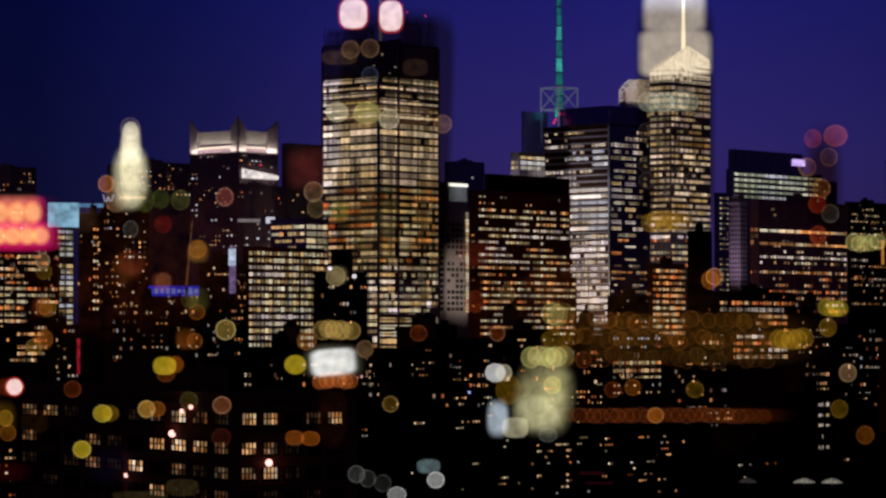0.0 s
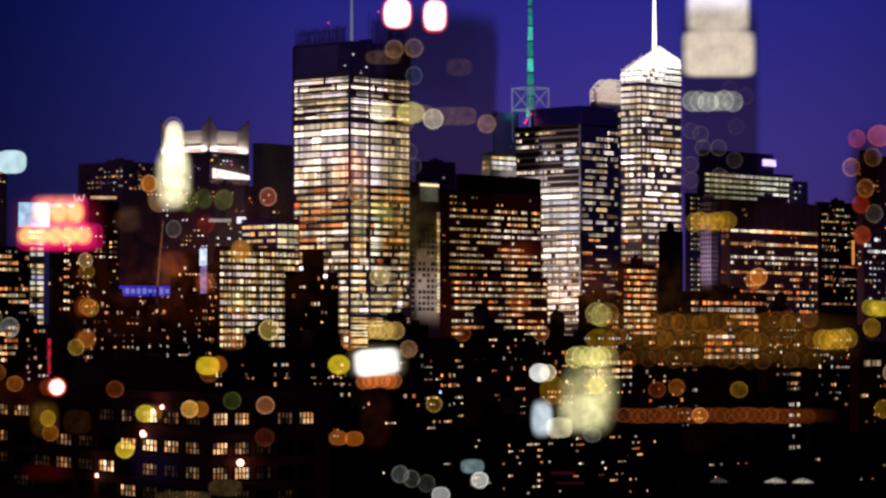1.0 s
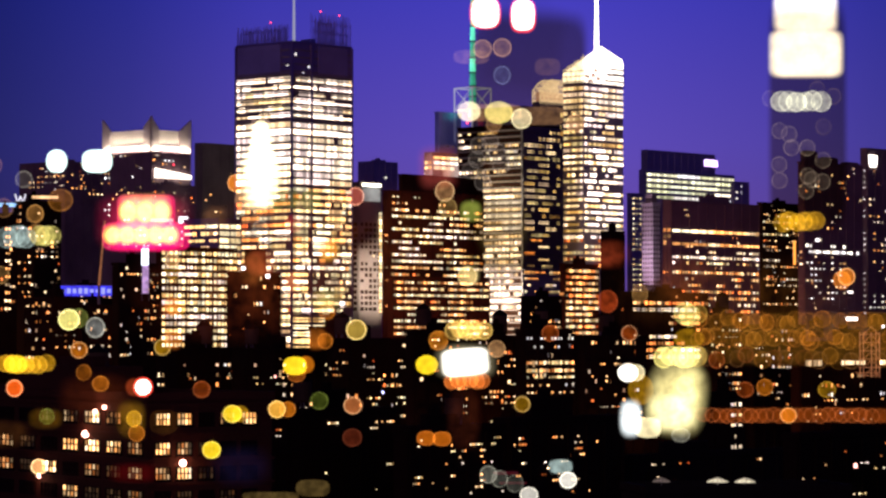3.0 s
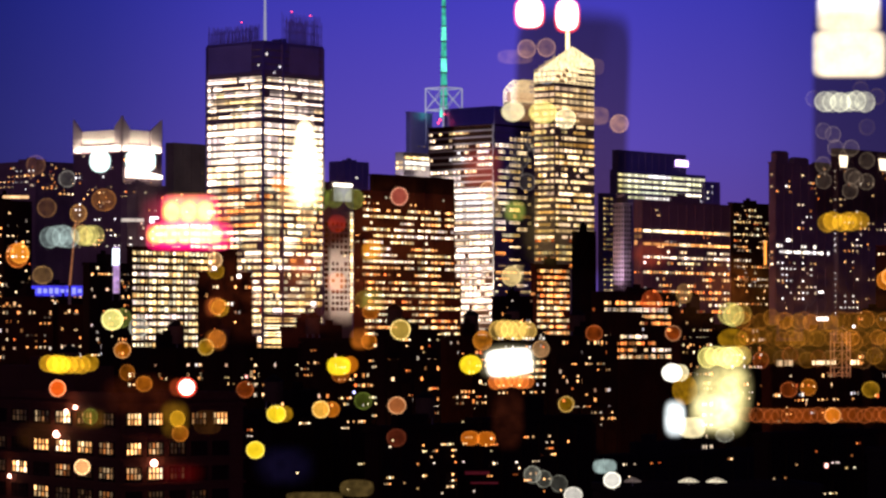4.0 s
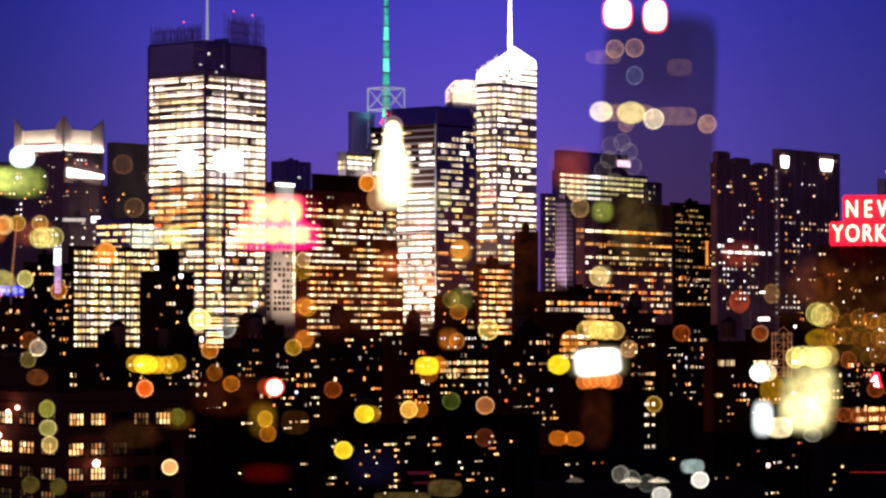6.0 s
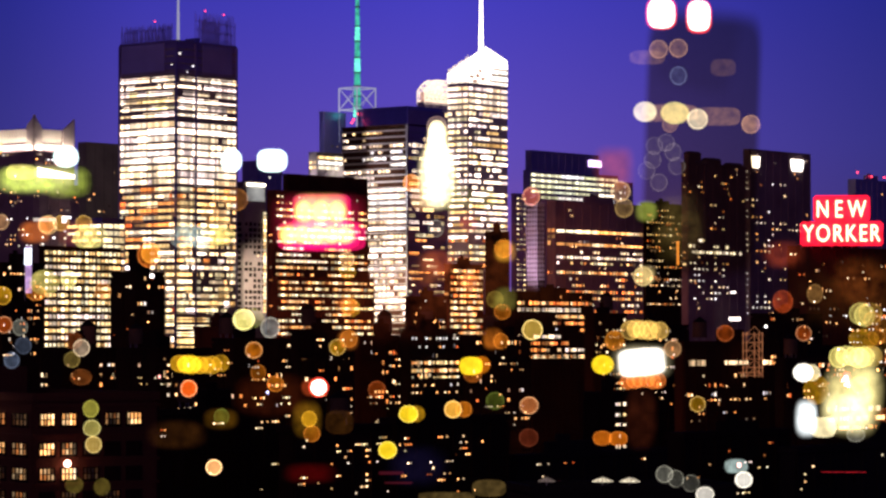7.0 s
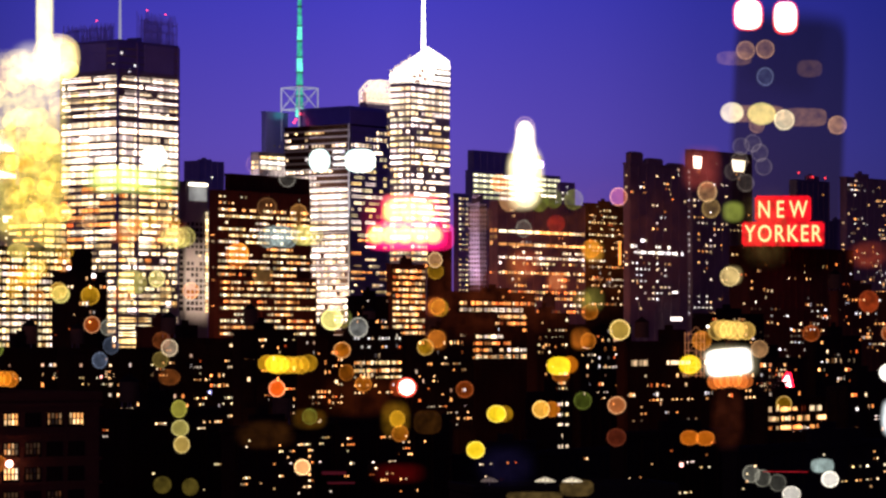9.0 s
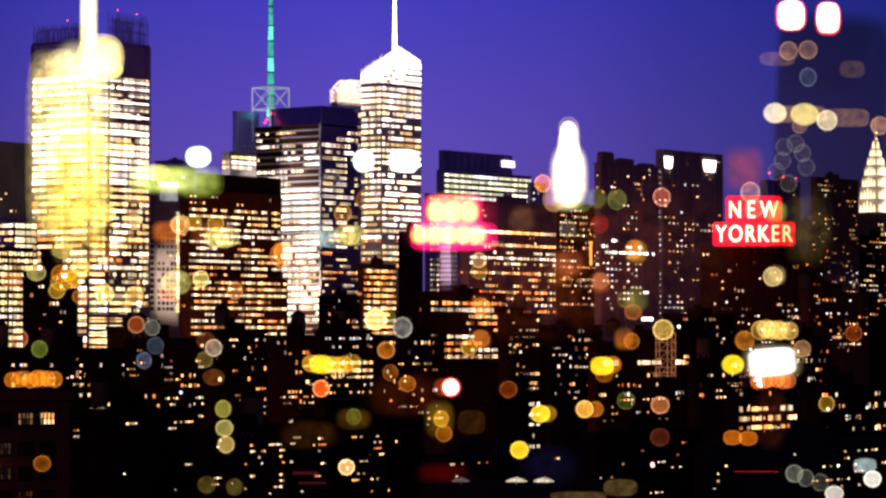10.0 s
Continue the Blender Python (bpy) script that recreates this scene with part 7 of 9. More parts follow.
blur_spot('', -0.5828, 74.1536, 0.0157, 0.0151, (0.95, 0.82, 0.22), 0.532, rim=0.14, parent=g)
blur_spot('', -0.5762, 74.2593, 0.0213, 0.0163, (0.95, 0.82, 0.22), 0.322, rim=0.25, parent=g)
blur_spot('', -0.6167, 74.1450, 0.0145, 0.0173, (1, 0.76, 0.3), 0.205, rim=0.25, parent=g)
blur_spot('', -0.5625, 74.0886, 0.0174, 0.0152, (0.85, 0.42, 0.015), 0.17, rim=0.71, parent=g)
blur_spot('', -0.5474, 74.1933, 0.0207, 0.0182, (0.85, 0.42, 0.015), 0.58, rim=0.34, parent=g)
blur_spot('', -0.5638, 74.1276, 0.0169, 0.0176, (0.95, 0.82, 0.22), 0.532, rim=0.34, parent=g)
g = spot_group('long row of gold and orange discs, added blur layer')
blur_spot('', 0.3487, 74.0190, 0.0177, 0.0172, (0.95, 0.26, 0.012), 0.052, rim=0.26, parent=g)
blur_spot('', 0.3528, 74.0205, 0.0156, 0.0154, (0.88, 0.31, 0.02), 0.016, rim=0.08, parent=g)
blur_spot('', 0.3572, 74.0157, 0.0180, 0.0173, (0.88, 0.31, 0.02), 0.014, rim=0.07, parent=g)
blur_spot('', 0.3669, 74.0172, 0.0160, 0.0166, (0.95, 0.26, 0.012), 0.014, rim=0.09, parent=g)
blur_spot('', 0.3688, 74.0182, 0.0165, 0.0155, (0.88, 0.31, 0.02), 0.013, rim=0.06, parent=g)
blur_spot('', 0.3788, 74.0216, 0.0168, 0.0168, (0.88, 0.31, 0.02), 0.049, rim=0.17, parent=g)
blur_spot('', 0.3824, 74.0165, 0.0169, 0.0150, (0.88, 0.31, 0.02), 0.019, rim=0.08, parent=g)
blur_spot('', 0.3901, 74.0180, 0.0165, 0.0174, (0.95, 0.26, 0.012), 0.014, rim=0.09, parent=g)
blur_spot('', 0.3923, 74.0187, 0.0169, 0.0164, (0.95, 0.26, 0.012), 0.063, rim=0.30, parent=g)
blur_spot('', 0.3979, 74.0154, 0.0154, 0.0162, (0.88, 0.31, 0.02), 0.049, rim=0.17, parent=g)
blur_spot('', 0.4060, 74.0177, 0.0163, 0.0162, (0.88, 0.31, 0.02), 0.065, rim=0.20, parent=g)
blur_spot('', 0.4121, 74.0192, 0.0158, 0.0166, (0.95, 0.26, 0.012), 0.024, rim=0.15, parent=g)
blur_spot('', 0.4183, 74.0166, 0.0150, 0.0169, (0.95, 0.26, 0.012), 0.079, rim=0.34, parent=g)
blur_spot('', 0.4218, 74.0166, 0.0162, 0.0173, (0.95, 0.26, 0.012), 0.012, rim=0.08, parent=g)
blur_spot('', 0.4296, 74.0168, 0.0159, 0.0170, (0.88, 0.31, 0.02), 0.018, rim=0.08, parent=g)
blur_spot('', 0.4350, 74.0151, 0.0157, 0.0163, (0.95, 0.26, 0.012), 0.018, rim=0.13, parent=g)
blur_spot('', 0.4393, 74.0152, 0.0157, 0.0168, (0.88, 0.31, 0.02), 0.075, rim=0.21, parent=g)
blur_spot('', 0.4466, 74.0204, 0.0151, 0.0163, (0.88, 0.31, 0.02), 0.033, rim=0.13, parent=g)
blur_spot('', 0.4510, 74.0189, 0.0168, 0.0166, (0.95, 0.26, 0.012), 0.016, rim=0.12, parent=g)
blur_spot('', 0.4598, 74.0181, 0.0180, 0.0174, (0.95, 0.26, 0.012), 0.018, rim=0.13, parent=g)
blur_spot('', 0.4643, 74.0183, 0.0159, 0.0163, (0.88, 0.31, 0.02), 0.012, rim=0.05, parent=g)
blur_spot('', 0.4707, 74.0168, 0.0171, 0.0154, (0.88, 0.31, 0.02), 0.014, rim=0.07, parent=g)
blur_spot('', 0.4747, 74.0200, 0.0180, 0.0173, (0.95, 0.26, 0.012), 0.048, rim=0.25, parent=g)
blur_spot('', 0.4799, 74.0199, 0.0163, 0.0166, (0.88, 0.31, 0.02), 0.012, rim=0.05, parent=g)
blur_spot('', 0.4868, 74.0166, 0.0178, 0.0154, (0.88, 0.31, 0.02), 0.014, rim=0.06, parent=g)
blur_spot('', 0.4931, 74.0185, 0.0156, 0.0158, (0.95, 0.26, 0.012), 0.033, rim=0.20, parent=g)
blur_spot('', 0.5012, 74.0162, 0.0163, 0.0171, (0.88, 0.31, 0.02), 0.012, rim=0.05, parent=g)
blur_spot('', 0.5065, 74.0191, 0.0154, 0.0153, (0.95, 0.26, 0.012), 0.019, rim=0.13, parent=g)
blur_spot('', 0.5114, 74.0166, 0.0178, 0.0160, (0.88, 0.31, 0.02), 0.015, rim=0.07, parent=g)
blur_spot('', 0.5169, 74.0195, 0.0166, 0.0161, (0.95, 0.26, 0.012), 0.028, rim=0.17, parent=g)
blur_spot('', 0.5238, 74.0197, 0.0173, 0.0151, (0.88, 0.31, 0.02), 0.022, rim=0.09, parent=g)
blur_spot('', 0.5292, 74.0170, 0.0165, 0.0169, (0.88, 0.31, 0.02), 0.076, rim=0.21, parent=g)
blur_spot('', 0.5330, 74.0193, 0.0172, 0.0159, (0.88, 0.31, 0.02), 0.014, rim=0.07, parent=g)
blur_spot('', 0.5402, 74.0177, 0.0177, 0.0167, (0.88, 0.31, 0.02), 0.015, rim=0.07, parent=g)
blur_spot('', 0.5477, 74.0197, 0.0159, 0.0160, (0.95, 0.26, 0.012), 0.019, rim=0.13, parent=g)
blur_spot('', 0.5510, 74.0193, 0.0161, 0.0159, (0.88, 0.31, 0.02), 0.072, rim=0.21, parent=g)
blur_spot('', 0.3487, 73.9984, 0.0161, 0.0160, (0.88, 0.31, 0.02), 0.029, rim=0.12, parent=g)
blur_spot('', 0.3538, 74.0022, 0.0173, 0.0172, (0.95, 0.26, 0.012), 0.061, rim=0.29, parent=g)
blur_spot('', 0.3584, 74.0030, 0.0154, 0.0157, (0.88, 0.31, 0.02), 0.057, rim=0.19, parent=g)
blur_spot('', 0.3673, 74.0030, 0.0166, 0.0170, (0.88, 0.31, 0.02), 0.035, rim=0.13, parent=g)
blur_spot('', 0.3711, 74.0027, 0.0159, 0.0150, (0.95, 0.26, 0.012), 0.015, rim=0.10, parent=g)
blur_spot('', 0.3794, 73.9990, 0.0157, 0.0155, (0.95, 0.26, 0.012), 0.012, rim=0.08, parent=g)
blur_spot('', 0.3843, 74.0010, 0.0174, 0.0158, (0.88, 0.31, 0.02), 0.015, rim=0.08, parent=g)
blur_spot('', 0.3909, 73.9985, 0.0171, 0.0173, (0.95, 0.26, 0.012), 0.022, rim=0.14, parent=g)
blur_spot('', 0.3991, 74.0010, 0.0150, 0.0159, (0.88, 0.31, 0.02), 0.049, rim=0.17, parent=g)
blur_spot('', 0.4052, 73.9990, 0.0166, 0.0168, (0.88, 0.31, 0.02), 0.07, rim=0.20, parent=g)
blur_spot('', 0.4089, 74.0024, 0.0172, 0.0175, (0.95, 0.26, 0.012), 0.018, rim=0.13, parent=g)
blur_spot('', 0.4147, 74.0008, 0.0166, 0.0157, (0.88, 0.31, 0.02), 0.039, rim=0.14, parent=g)
blur_spot('', 0.4227, 74.0014, 0.0154, 0.0173, (0.88, 0.31, 0.02), 0.021, rim=0.09, parent=g)
blur_spot('', 0.4257, 74.0001, 0.0174, 0.0158, (0.88, 0.31, 0.02), 0.048, rim=0.16, parent=g)
blur_spot('', 0.4328, 74.0018, 0.0172, 0.0165, (0.88, 0.31, 0.02), 0.013, rim=0.06, parent=g)
blur_spot('', 0.4421, 74.0007, 0.0178, 0.0174, (0.95, 0.26, 0.012), 0.019, rim=0.13, parent=g)
blur_spot('', 0.4479, 74.0001, 0.0158, 0.0172, (0.95, 0.26, 0.012), 0.026, rim=0.17, parent=g)
blur_spot('', 0.4539, 74.0028, 0.0176, 0.0160, (0.88, 0.31, 0.02), 0.036, rim=0.14, parent=g)
blur_spot('', 0.4602, 74.0008, 0.0166, 0.0163, (0.95, 0.26, 0.012), 0.083, rim=0.36, parent=g)
blur_spot('', 0.4630, 73.9971, 0.0177, 0.0172, (0.95, 0.26, 0.012), 0.053, rim=0.27, parent=g)
blur_spot('', 0.4701, 74.0005, 0.0177, 0.0160, (0.95, 0.26, 0.012), 0.02, rim=0.13, parent=g)
blur_spot('', 0.4793, 73.9979, 0.0154, 0.0169, (0.95, 0.26, 0.012), 0.012, rim=0.08, parent=g)
blur_spot('', 0.4838, 74.0024, 0.0173, 0.0149, (0.88, 0.31, 0.02), 0.014, rim=0.07, parent=g)
blur_spot('', 0.4879, 74.0016, 0.0172, 0.0152, (0.95, 0.26, 0.012), 0.059, rim=0.29, parent=g)
blur_spot('', 0.4941, 73.9983, 0.0166, 0.0162, (0.88, 0.31, 0.02), 0.04, rim=0.15, parent=g)
blur_spot('', 0.5019, 73.9971, 0.0152, 0.0171, (0.88, 0.31, 0.02), 0.054, rim=0.18, parent=g)
blur_spot('', 0.5080, 74.0000, 0.0179, 0.0174, (0.95, 0.26, 0.012), 0.012, rim=0.08, parent=g)
blur_spot('', 0.5127, 74.0013, 0.0164, 0.0168, (0.95, 0.26, 0.012), 0.014, rim=0.10, parent=g)
blur_spot('', 0.5192, 73.9988, 0.0170, 0.0169, (0.88, 0.31, 0.02), 0.012, rim=0.05, parent=g)
blur_spot('', 0.5248, 74.0008, 0.0171, 0.0156, (0.95, 0.26, 0.012), 0.035, rim=0.20, parent=g)
blur_spot('', 0.5345, 73.9976, 0.0176, 0.0168, (0.95, 0.26, 0.012), 0.012, rim=0.08, parent=g)
blur_spot('', 0.5400, 73.9970, 0.0173, 0.0174, (0.95, 0.26, 0.012), 0.012, rim=0.09, parent=g)
blur_spot('', 0.5437, 74.0021, 0.0161, 0.0152, (0.95, 0.26, 0.012), 0.026, rim=0.17, parent=g)
blur_spot('', 0.5521, 73.9985, 0.0160, 0.0171, (0.88, 0.31, 0.02), 0.083, rim=0.23, parent=g)
blur_spot('', 0.3479, 73.9831, 0.0169, 0.0154, (0.4, 0.14, 0.03), 0.012, rim=0.08, parent=g)
blur_spot('', 0.3584, 73.9799, 0.0152, 0.0155, (0.4, 0.14, 0.03), 0.018, rim=0.13, parent=g)
blur_spot('', 0.3662, 73.9787, 0.0160, 0.0171, (0.6, 0.1, 0.01), 0.093, rim=0.37, parent=g)
blur_spot('', 0.3747, 73.9829, 0.0171, 0.0162, (0.88, 0.31, 0.02), 0.012, rim=0.05, parent=g)
blur_spot('', 0.3867, 73.9798, 0.0159, 0.0170, (0.4, 0.14, 0.03), 0.033, rim=0.20, parent=g)
blur_spot('', 0.3957, 73.9838, 0.0160, 0.0158, (0.6, 0.1, 0.01), 0.036, rim=0.22, parent=g)
blur_spot('', 0.4050, 73.9826, 0.0160, 0.0157, (0.4, 0.14, 0.03), 0.019, rim=0.13, parent=g)
blur_spot('', 0.4128, 73.9787, 0.0177, 0.0164, (0.88, 0.31, 0.02), 0.031, rim=0.12, parent=g)
blur_spot('', 0.4240, 73.9800, 0.0156, 0.0174, (0.6, 0.1, 0.01), 0.031, rim=0.19, parent=g)
blur_spot('', 0.4355, 73.9801, 0.0150, 0.0166, (0.4, 0.14, 0.03), 0.042, rim=0.23, parent=g)
blur_spot('', 0.4430, 73.9811, 0.0160, 0.0152, (0.88, 0.31, 0.02), 0.012, rim=0.05, parent=g)
blur_spot('', 0.4544, 73.9809, 0.0172, 0.0156, (0.6, 0.1, 0.01), 0.014, rim=0.10, parent=g)
blur_spot('', 0.4625, 73.9801, 0.0158, 0.0173, (0.88, 0.31, 0.02), 0.026, rim=0.10, parent=g)
blur_spot('', 0.4701, 73.9783, 0.0158, 0.0173, (0.4, 0.14, 0.03), 0.03, rim=0.19, parent=g)
blur_spot('', 0.4808, 73.9828, 0.0168, 0.0170, (0.88, 0.31, 0.02), 0.049, rim=0.17, parent=g)
blur_spot('', 0.4895, 73.9772, 0.0179, 0.0166, (0.88, 0.31, 0.02), 0.012, rim=0.05, parent=g)
blur_spot('', 0.5021, 73.9777, 0.0168, 0.0166, (0.4, 0.14, 0.03), 0.049, rim=0.26, parent=g)
blur_spot('', 0.5097, 73.9837, 0.0166, 0.0153, (0.88, 0.31, 0.02), 0.013, rim=0.06, parent=g)
blur_spot('', 0.5198, 73.9822, 0.0167, 0.0158, (0.6, 0.1, 0.01), 0.013, rim=0.09, parent=g)
blur_spot('', 0.5303, 73.9786, 0.0162, 0.0162, (0.4, 0.14, 0.03), 0.052, rim=0.27, parent=g)
blur_spot('', 0.5385, 73.9797, 0.0171, 0.0169, (0.88, 0.31, 0.02), 0.021, rim=0.09, parent=g)
blur_spot('', 0.5507, 73.9782, 0.0176, 0.0160, (0.88, 0.31, 0.02), 0.022, rim=0.09, parent=g)
g = spot_group('long row of rust-coloured discs, added blur layer')
blur_spot('', 0.3529, 73.9236, 0.0155, 0.0144, (0.6, 0.1, 0.01), 0.095, rim=0.22, parent=g)
blur_spot('', 0.3620, 73.9229, 0.0155, 0.0144, (0.6, 0.1, 0.01), 0.025, rim=0.47, parent=g)
blur_spot('', 0.3689, 73.9224, 0.0155, 0.0144, (0.6, 0.1, 0.01), 0.055, rim=0.23, parent=g)
blur_spot('', 0.3768, 73.9220, 0.0155, 0.0144, (0.6, 0.1, 0.01), 0.09, rim=0.46, parent=g)
blur_spot('', 0.3842, 73.9219, 0.0155, 0.0144, (0.6, 0.1, 0.01), 0.045, rim=0.46, parent=g)
blur_spot('', 0.3944, 73.9228, 0.0155, 0.0144, (0.6, 0.1, 0.01), 0.035, rim=0.47, parent=g)
blur_spot('', 0.4007, 73.9223, 0.0155, 0.0144, (0.6, 0.1, 0.01), 0.095, rim=0.46, parent=g)
blur_spot('', 0.4100, 73.9222, 0.0155, 0.0144, (0.6, 0.1, 0.01), 0.09, rim=0.23, parent=g)
blur_spot('', 0.4162, 73.9225, 0.0155, 0.0144, (0.6, 0.1, 0.01), 0.035, rim=0.35, parent=g)
blur_spot('', 0.4235, 73.9236, 0.0155, 0.0144, (0.6, 0.1, 0.01), 0.03, rim=0.29, parent=g)
blur_spot('', 0.4302, 73.9218, 0.0155, 0.0144, (0.6, 0.1, 0.01), 0.07, rim=0.26, parent=g)
blur_spot('', 0.4385, 73.9222, 0.0155, 0.0144, (0.6, 0.1, 0.01), 0.025, rim=0.14, parent=g)
blur_spot('', 0.4467, 73.9228, 0.0155, 0.0144, (0.6, 0.1, 0.01), 0.065, rim=0.13, parent=g)
blur_spot('', 0.4553, 73.9233, 0.0155, 0.0144, (0.6, 0.1, 0.01), 0.05, rim=0.26, parent=g)
blur_spot('', 0.4618, 73.9231, 0.0155, 0.0144, (0.6, 0.1, 0.01), 0.035, rim=0.40, parent=g)
blur_spot('', 0.4711, 73.9218, 0.0155, 0.0144, (0.6, 0.1, 0.01), 0.04, rim=0.44, parent=g)
blur_spot('', 0.4785, 73.9237, 0.0155, 0.0144, (0.6, 0.1, 0.01), 0.05, rim=0.44, parent=g)
blur_spot('', 0.4870, 73.9238, 0.0155, 0.0144, (0.6, 0.1, 0.01), 0.075, rim=0.37, parent=g)
blur_spot('', 0.4935, 73.9226, 0.0155, 0.0144, (0.6, 0.1, 0.01), 0.045, rim=0.48, parent=g)
blur_spot('', 0.5027, 73.9224, 0.0155, 0.0144, (0.6, 0.1, 0.01), 0.05, rim=0.43, parent=g)
blur_spot('', 0.5104, 73.9232, 0.0155, 0.0144, (0.6, 0.1, 0.01), 0.055, rim=0.46, parent=g)
blur_spot('', 0.5159, 73.9216, 0.0155, 0.0144, (0.6, 0.1, 0.01), 0.085, rim=0.25, parent=g)
blur_spot('', 0.5231, 73.9219, 0.0155, 0.0144, (0.6, 0.1, 0.01), 0.035, rim=0.37, parent=g)
blur_spot('', 0.5312, 73.9222, 0.0155, 0.0144, (0.6, 0.1, 0.01), 0.065, rim=0.19, parent=g)
blur_spot('', 0.5389, 73.9220, 0.0155, 0.0144, (0.6, 0.1, 0.01), 0.065, rim=0.11, parent=g)
blur_spot('', 0.5475, 73.9216, 0.0155, 0.0144, (0.6, 0.1, 0.01), 0.09, rim=0.14, parent=g)
blur_spot('round orange spot of the added blur layer', 0.4389, 73.9227, 0.0165, 0.0155, (0.95, 0.26, 0.012), 0.5, rim=0.73)
g = spot_group('row of lemon discs in the added blur layer')
blur_spot('', 0.3352, 74.0255, 0.0232, 0.0224, (0.95, 0.82, 0.22), 0.14, rim=0.34, parent=g)
blur_spot('', 0.3395, 74.0237, 0.0214, 0.0227, (0.95, 0.82, 0.22), 0.22, rim=0.21, parent=g)
blur_spot('', 0.3452, 74.0254, 0.0241, 0.0218, (0.9, 0.52, 0.08), 0.096, rim=0.20, parent=g)
blur_spot('round gold spot of the added blur layer', 0.3387, 74.0000, 0.0309, 0.0206, (0.85, 0.42, 0.015), 0.2)
g = spot_group('row of lemon discs in the added blur layer')
blur_spot('', 0.3130, 73.9810, 0.0199, 0.0214, (0.95, 0.82, 0.22), 0.42, rim=0.63, parent=g)
blur_spot('', 0.3207, 73.9828, 0.0218, 0.0196, (0.95, 0.82, 0.22), 0.25, rim=0.55, parent=g)
blur_spot('', 0.3279, 73.9821, 0.0207, 0.0195, (0.95, 0.82, 0.22), 0.32, rim=0.59, parent=g)
blur_spot('', 0.3336, 73.9806, 0.0214, 0.0206, (0.95, 0.82, 0.22), 0.41, rim=0.55, parent=g)
blur_spot('', 0.3389, 73.9818, 0.0212, 0.0207, (0.95, 0.82, 0.22), 0.31, rim=0.53, parent=g)
blur_spot('', 0.3467, 73.9822, 0.0209, 0.0213, (0.9, 0.52, 0.08), 0.252, rim=0.22, parent=g)
blur_spot('round cream spot of the added blur layer', 0.2969, 73.9101, 0.0268, 0.0206, (1, 0.86, 0.5), 0.8, power=3)
blur_spot('round yellow spot of the added blur layer', 0.3347, 73.9530, 0.0175, 0.0175, (1, 0.68, 0.02), 0.5, rim=0.84)
blur_spot('round white spot of the added blur layer', 0.2769, 73.9656, 0.0206, 0.0186, (1, 0.96, 0.88), 1.3, rim=0.63)
blur_spot('round cream spot of the added blur layer', 0.2855, 73.9656, 0.0165, 0.0165, (1, 0.86, 0.5), 0.6, rim=0.63)
blur_spot('round grey spot of the added blur layer', 0.3301, 73.9027, 0.0186, 0.0144, (0.5, 0.5, 0.42), 0.175, rim=0.42)
blur_spot('round gold spot of the added blur layer', 0.2900, 73.9485, 0.0258, 0.0309, (0.85, 0.42, 0.015), 0.25)
g = spot_group('row of rust discs in the added blur layer')
blur_spot('', 0.0981, 73.9565, 0.0149, 0.0156, (0.9, 0.2, 0.03), 0.5, rim=0.34, parent=g)
blur_spot('', 0.1052, 73.9574, 0.0164, 0.0157, (0.9, 0.2, 0.03), 0.45, rim=0.59, parent=g)
blur_spot('', 0.1101, 73.9585, 0.0152, 0.0159, (0.9, 0.2, 0.03), 0.41, rim=0.53, parent=g)
blur_spot('', 0.1176, 73.9586, 0.0157, 0.0160, (0.9, 0.2, 0.03), 0.48, rim=0.55, parent=g)
blur_spot('', 0.1242, 73.9570, 0.0158, 0.0159, (0.9, 0.2, 0.03), 0.39, rim=0.38, parent=g)
blur_spot('', 0.1291, 73.9576, 0.0161, 0.0158, (0.9, 0.2, 0.03), 0.37, rim=0.34, parent=g)
g = spot_group('row of gold discs in the added blur layer')
blur_spot('', 0.1010, 74.0087, 0.0193, 0.0195, (0.92, 0.55, 0.12), 0.24, rim=0.48, parent=g)
blur_spot('', 0.1070, 74.0100, 0.0194, 0.0186, (0.92, 0.55, 0.12), 0.48, rim=0.17, parent=g)
blur_spot('', 0.1123, 74.0091, 0.0178, 0.0187, (0.92, 0.55, 0.12), 0.33, rim=0.57, parent=g)
blur_spot('', 0.1193, 74.0088, 0.0193, 0.0195, (0.92, 0.55, 0.12), 0.37, rim=0.29, parent=g)
blur_spot('', 0.1231, 74.0083, 0.0186, 0.0178, (0.92, 0.55, 0.12), 0.26, rim=0.29, parent=g)
blur_spot('', 0.1307, 74.0082, 0.0181, 0.0179, (0.92, 0.55, 0.12), 0.36, rim=0.59, parent=g)
blur_spot('round tan spot of the added blur layer', 0.1440, 73.9897, 0.0175, 0.0175, (0.75, 0.38, 0.16), 0.3, rim=0.42)
blur_spot('round yellow spot of the added blur layer', 0.0730, 73.9737, 0.0227, 0.0196, (1, 0.68, 0.02), 0.95)
blur_spot('round yellow spot of the added blur layer', -0.0610, 73.9725, 0.0237, 0.0186, (1, 0.68, 0.02), 0.95, power=2.6)
blur_spot('round orange spot of the added blur layer', -0.0501, 73.9737, 0.0175, 0.0175, (0.95, 0.26, 0.012), 0.4)
blur_spot('round red spot of the added blur layer', -0.2156, 73.9508, 0.0200, 0.0200, (1, 0.05, 0.03), 0.9, rim=0.5)
blur_spot('round white spot of the added blur layer', -0.2156, 73.9508, 0.0160, 0.0160, (1, 0.9, 0.8), 2.4, rim=0.6)
blur_spot('round yellow spot of the added blur layer', -0.1245, 73.9238, 0.0196, 0.0175, (1, 0.68, 0.02), 0.75, rim=0.63)
blur_spot('round gold spot of the added blur layer', -0.1165, 73.9238, 0.0175, 0.0165, (0.85, 0.42, 0.015), 0.3)
